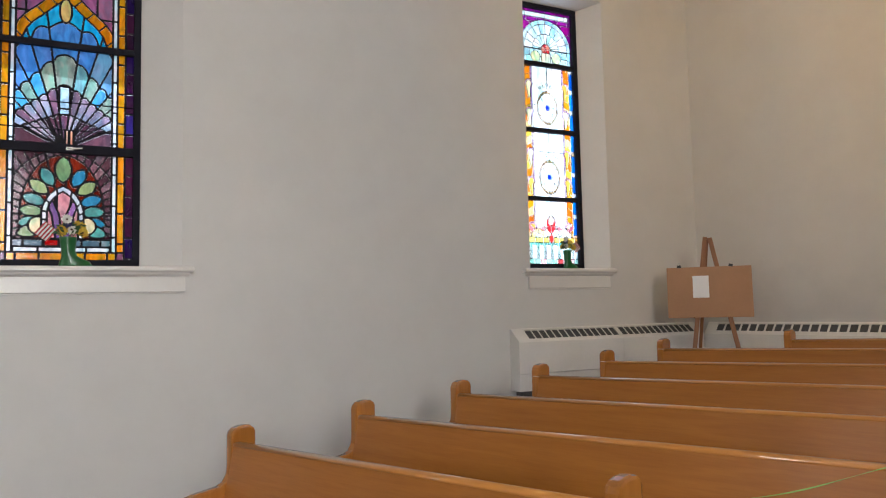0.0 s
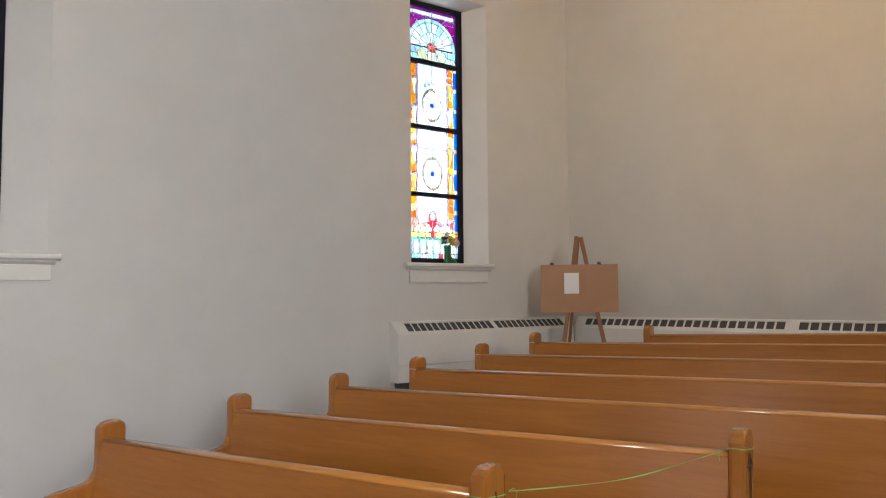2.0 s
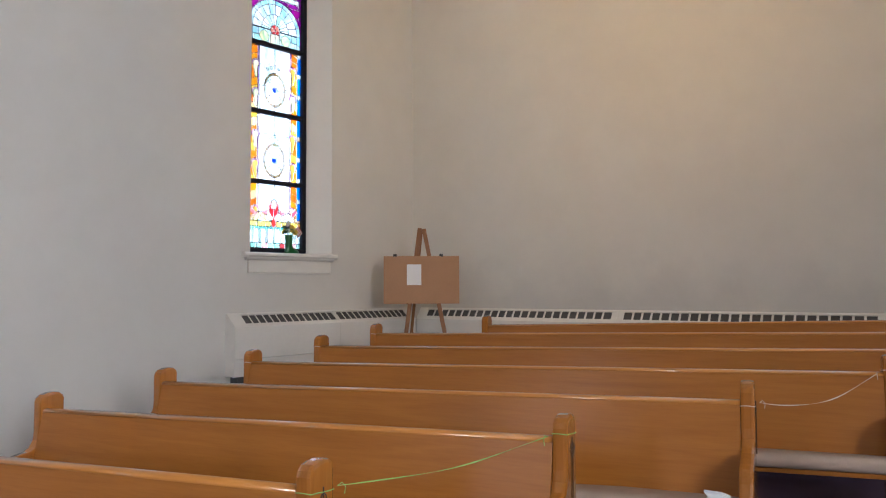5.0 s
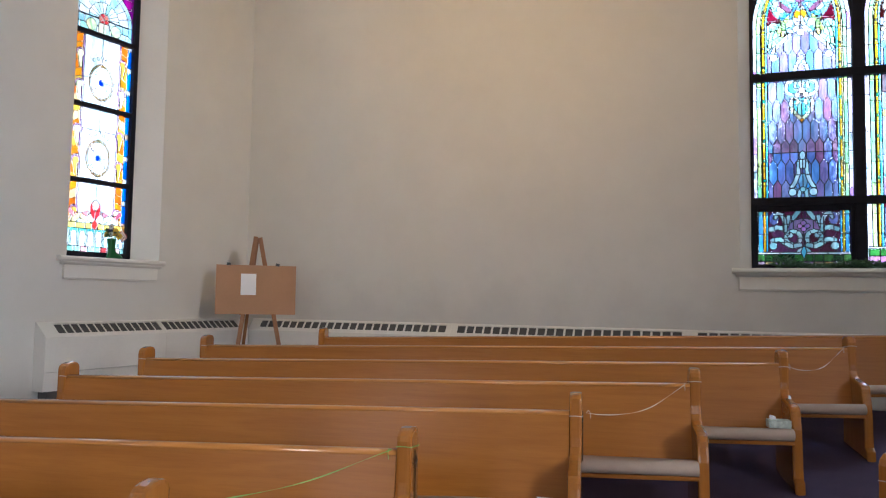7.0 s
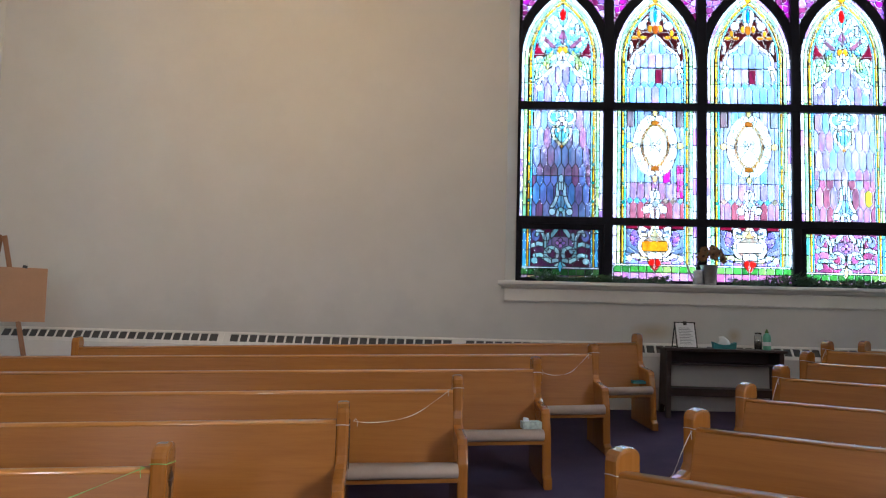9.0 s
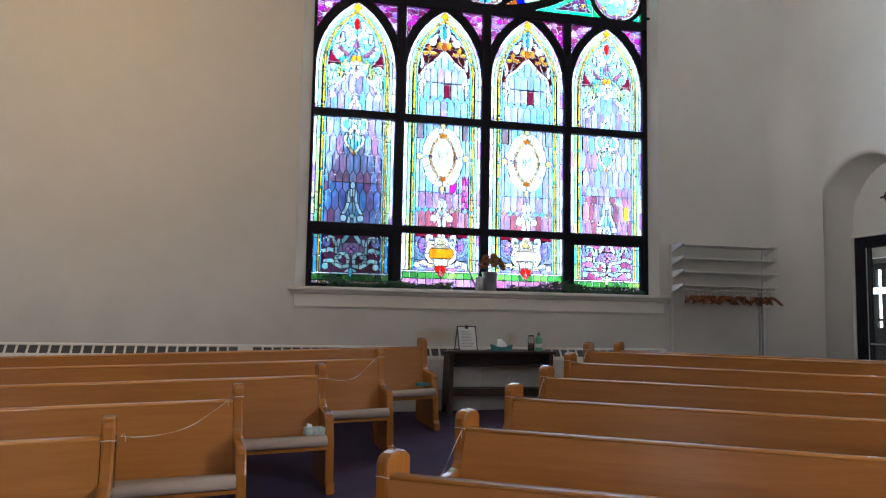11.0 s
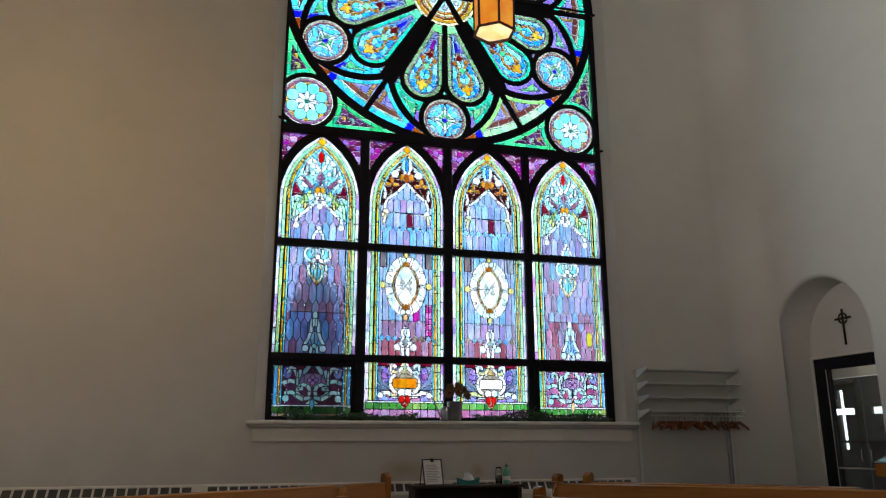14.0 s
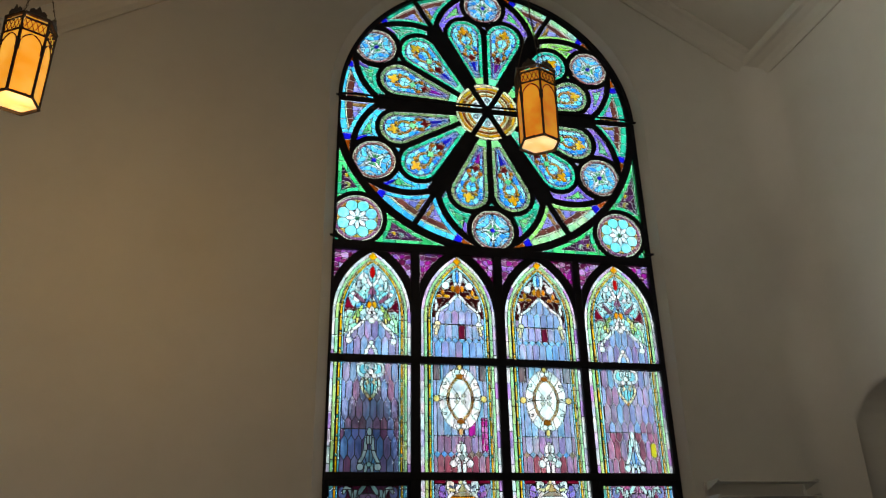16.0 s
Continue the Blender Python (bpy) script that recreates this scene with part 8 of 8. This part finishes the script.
cross_leaf(9.24, 10.12, 9.64, "dark grey outer door with a cross-shaped light")
cross_leaf(8.34, 9.22, 8.84, "dark grey outer door with a cross-shaped light")
bm = bmesh.new()
to = Matrix.Translation((VX1, 0, 0)) @ Matrix(((0, 1, 0, 0), (1, 0, 0, 0), (0, 0, 1, 0), (0, 0, 0, 1)))
prism(bm, [(VY0, -0.5), (VY1, -0.5), (VY1, VZ), (VY0, VZ)], 0.15, holes=[[(8.335, -0.06), (10.125, -0.06), (10.125, 2.19), (8.335, 2.19)]], m=Matrix.Translation((0.004, 0, 0)) @ to)
tagged(mesh_object("wall_vestibule_outer", bm, M_WALL), "cream outer wall of the lobby", "wall", kind="structure")
backdrop("backdrop_east", Matrix.Translation((11.6, 9.2, 1.6)) @ Matrix.Rotation(math.pi / 2, 4, "Z"), 5, 4.5, (0.9, 0.96, 1.0), 3.0)
area_lamp("lobby_ceiling_light", (9.7, 8.6, VZ - 0.03), (9.7, 8.6, 0), 0.6, 1.2, 4.5, (1.0, 0.9, 0.74))

# circled cross over the door
cr = thing("wall_cross", Matrix.Translation((PX - 0.07, 7.972, 2.738)), "dark metal circled cross hung above the door", "cross")
bm = bmesh.new()
box(bm, -0.008, 0.008, -0.013, 0.013, -0.27, 0.20, 0.003)
part("upright", bm, M_IRON, cr)
bm = bmesh.new()
box(bm, -0.0095, 0.0095, -0.135, 0.135, 0.062, 0.088, 0.003)
part("crossbar", bm, M_IRON, cr)
bm = bmesh.new()
tube(bm, [(0, 0.068 * math.cos(2 * math.pi * k / 24), 0.075 + 0.068 * math.sin(2 * math.pi * k / 24)) for k in range(25)], 0.011, 8)
part("circle", bm, M_IRON, cr)

pl = thing("wall_plaque", Matrix.Translation((DOOR_X - 0.002, 0, 0)), "dark bronze plaque with raised border on the wall", "plaque")
bm = bmesh.new()
box(bm, -0.025, 0, 5.95, 6.505, 1.745, 1.972, 0.004)
part("plate", bm, M_PLAQUE, pl)
bm = bmesh.new()
for z in (1.89, 1.855, 1.82):
    box(bm, -0.028, -0.0255, 6.03, 6.42, z, z + 0.014)
part("lettering_bars", bm, M_IRON, pl)
tv = thing("wall_screen", Matrix.Translation((DOOR_X - 0.002, 0, 0)), "black flat screen hung high on the wall", "screen")
bm = bmesh.new()
box(bm, -0.07, -0.01, 4.85, 6.13, 3.03, 3.775, 0.006)
part("housing", bm, M_BLACKPL, tv)
bm = bmesh.new()
box(bm, -0.0745, -0.0705, 4.87, 6.11, 3.05, 3.755)
part("screen", bm, M_SCREEN, tv)
bm = bmesh.new()
box(bm, -0.009, 0, 5.3, 5.7, 3.2, 3.6)
part("bracket", bm, M_BLACKPL, tv)

# wooden reading stand behind the last pew
LX, LY = 7.95, 6.44
lf = floor_z(LX, LY)
STAND = pose(LX, LY, 0, 0, 0, -90)
lec = thing("reading_stand", STAND, "low oak reading stand with a dark sloping top", "stand")
W2, DEEP, Z0, Z1, RISE = 0.36, 0.38, 0.885, 1.012, 0.15
bm = bmesh.new()
prism(bm, [(-W2, Z0), (W2, Z0), (W2, Z1), (-W2, Z1)], DEEP, 0.005)
for v in bm.verts:
    if v.co.z > 0.96 and v.co.y > 0.2:
        v.co.z += RISE
part("desk_box", bm, M_OAK, lec)
slope = Matrix.Translation((0, 0.0, Z1 + 0.004)) @ Matrix.Rotation(math.atan2(RISE, DEEP), 4, "X")
bm = bmesh.new()
box(bm, -W2 - 0.012, W2 + 0.012, -0.012, math.hypot(DEEP, RISE) + 0.01, 0.0, 0.014, 0.004, slope)
part("sloping_top", bm, plain("dark_grey_desk_top", (0.10, 0.088, 0.085), 0.35, vary=0.15), lec, "dark grey sloping top")
bm = bmesh.new()
box(bm, -0.12, 0.12, 0.08, 0.24, lf, Z0, 0.006)
part("column", bm, M_OAK_END, lec)
bm = bmesh.new()
box(bm, -0.2, 0.2, 0.02, 0.3, lf, lf + 0.05, 0.006)
part("foot", bm, M_OAK_END, lec)
bm = bmesh.new()
box(bm, -0.018, 0.018, -0.006, 0.0, 0.915, 1.012)
part("cross_upright", bm, M_CARVE, lec, "small dark cross")
bm = bmesh.new()
box(bm, -0.045, 0.045, -0.005, 0.0, 0.95, 0.982)
part("cross_bar", bm, M_CARVE, lec)
tab = thing("leaflet", STAND @ slope @ pose(-0.235, 0.13, 0.0145, 0, 0, -12), "bright cyan leaflet lying on the reading stand", "leaflet")
bm = bmesh.new()
box(bm, -0.08, 0.08, -0.11, 0.1, 0.0, 0.004)
part("sheet", bm, plain("cyan_print", (0.12, 0.6, 0.66), 0.3), tab)
bm = bmesh.new()
for k in range(4):
    box(bm, -0.06, 0.05 - 0.02 * (k % 2), -0.085 + k * 0.042, -0.062 + k * 0.042, 0.0045, 0.0052)
part("print_blocks", bm, plain("pale_print", (0.55, 0.75, 0.78), 0.4), tab, "pale printed blocks")


# ---- hanging lanterns ----
def lantern(x, y, z, turn_deg, power, mica):
    """Six-sided bronze lantern with amber panes, pointed arches and a lattice band, hung on chains."""
    top = thing("pendant_lantern", pose(x, y, z, 0, 0, turn_deg), "lit bronze hexagonal lantern with amber panes hanging on chains", "lantern", "hanging lanterns")
    R0, H = 0.162, 0.63
    cs = [(math.cos(radians(60 * k)), math.sin(radians(60 * k))) for k in range(6)]
    rb = R0 * 0.94

    def corner(k, h, r=None):
        q = (rb + (R0 - rb) * h / H) if r is None else r
        return Vector((cs[k % 6][0] * q, cs[k % 6][1] * q, h))
    for k in range(6):
        bm = bmesh.new()
        bm.faces.new([bm.verts.new(p) for p in (corner(k, 0.02) * 1.0, corner(k + 1, 0.02), corner(k + 1, H - 0.02), corner(k, H - 0.02))])
        pane_k = part("amber_pane", bm, mica, top, "glowing amber pane")
        bm = bmesh.new()
        tube(bm, [corner(k, 0.0) * 1.0, corner(k, H)], 0.011, 6)
        part("corner_rib", bm, M_IRON, top)
        a, b = corner(k, 0, 1), corner(k + 1, 0, 1)
        mid = (a + b) / 2
        along = (b - a).normalized()
        outw = mid.normalized()
        rad = R0 * 0.866 + 0.004

        def P(u, h):
            return outw * (rad * (0.945 + 0.055 * h / H)) + along * u + Vector((0, 0, h))
        w = R0 / 2 - 0.012
        bm = bmesh.new()
        arch_r = w * 1.5
        pts_l = [P(-w, H * 0.52), P(-w, H * 0.60)] + [P(-w + arch_r - arch_r * math.cos(radians(t)), H * 0.60 + arch_r * math.sin(radians(t))) for t in (14, 28, 42, 56, 68)]
        tube(bm, pts_l, 0.0055, 5)
        tube(bm, [Vector(P(0, 0)) * 0 + P(-(p - P(0, p.z)).dot(along), p.z) for p in pts_l], 0.0055, 5)
        part("pointed_arch", bm, M_IRON, pane_k)
        bm = bmesh.new()
        for s in range(4):
            u0 = -w + 2 * w * s / 4
            for sg in (1, -1):
                tube(bm, [P(u0 if sg > 0 else u0 + w / 2, H - 0.13), P(u0 + w / 2 if sg > 0 else u0, H - 0.045)], 0.0035, 4)
        part("lattice", bm, M_IRON, pane_k)
        for h, r in ((0.0, 0.011), (H - 0.135, 0.008), (H - 0.04, 0.009), (H, 0.012)):
            bm = bmesh.new()
            tube(bm, [P(-w - 0.012, h), P(w + 0.012, h)], r, 6)
            part("rim_bar", bm, M_IRON, top)
        bm = bmesh.new()
        prism(bm, [(-0.055, 0), (0.055, 0), (0.055, 0.025), (0.035, 0.045), (0.02, 0.035), (0.0, 0.075), (-0.02, 0.035), (-0.035, 0.045), (-0.055, 0.025)], 0.006)
        q = P(0, H + 0.008)
        bmesh.ops.transform(bm, matrix=Matrix(((along.x, outw.x, 0, q.x), (along.y, outw.y, 0, q.y), (0, 0, 1, q.z), (0, 0, 0, 1))), verts=bm.verts[:])
        part("crest", bm, M_IRON, top)
    bm = bmesh.new()
    bm.faces.new([bm.verts.new(corner(k, 0.012) * 0.97) for k in range(6)])
    part("foot_pane", bm, M_LAMP_FOOT, top, "frosted glowing foot pane")
    bm = bmesh.new()
    lathe(bm, [(0.02, H), (0.05, H + 0.02), (0.035, H + 0.07), (0.012, H + 0.10), (0.02, H + 0.13), (0.004, H + 0.15)], 12)
    part("finial", bm, M_IRON, top)
    ceil = gable(x) - z
    for k in range(0, 6, 2):
        bm = bmesh.new()
        a, b = corner(k, H + 0.02), Vector((0, 0, H + 0.62))
        n = 18
        for i in range(n):
            p, q = a.lerp(b, i / n), a.lerp(b, (i + 0.9) / n)
            o = Vector((0.006, 0, 0)) if i % 2 else Vector((0, 0.006, 0))
            tube(bm, [p, (p + q) / 2 + o, q, (p + q) / 2 - o, p], 0.0028, 4)
        part("chain", bm, M_IRON, top)
    bm = bmesh.new()
    tube(bm, [(0, 0, H + 0.6), (0, 0, ceil - 0.02)], 0.007, 6)
    part("hanging_rod", bm, M_IRON, top)
    bm = bmesh.new()
    lathe(bm, [(0.012, ceil - 0.10), (0.07, ceil - 0.05), (0.08, ceil + 0.06)], 16)
    part("ceiling_rose", bm, M_IRON, top)
    data = bpy.data.lights.new("lantern_bulb", "POINT")
    data.energy, data.color, data.shadow_soft_size = power * 0.7, (1.0, 0.58, 0.2), 0.12
    lamp = new("lantern_bulb", data)
    lamp.location = (x, y, z - 0.16)
    for sg, watts in ((1, 3.2), (-1, 1.2)):
        pane = bpy.data.lights.new("lantern_pane_light", "AREA")
        pane.shape, pane.size, pane.size_y = "RECTANGLE", 0.26, 0.5
        pane.energy, pane.color = power * watts, (1.0, 0.6, 0.19)
        pane.spread = radians(140)
        ob = new("lantern_pane_light", pane)
        ob.matrix_world = look((x, y + sg * 0.19, z + 0.34), (x - 1.6, y + sg * 4.2, z + 0.9))
    return top


lantern(2.98, 4.73, 4.245, 25, 4.5, M_AMBER)
lantern(-0.745, 4.73, 4.215, 30, 19.0, M_AMBER_BRIGHT)
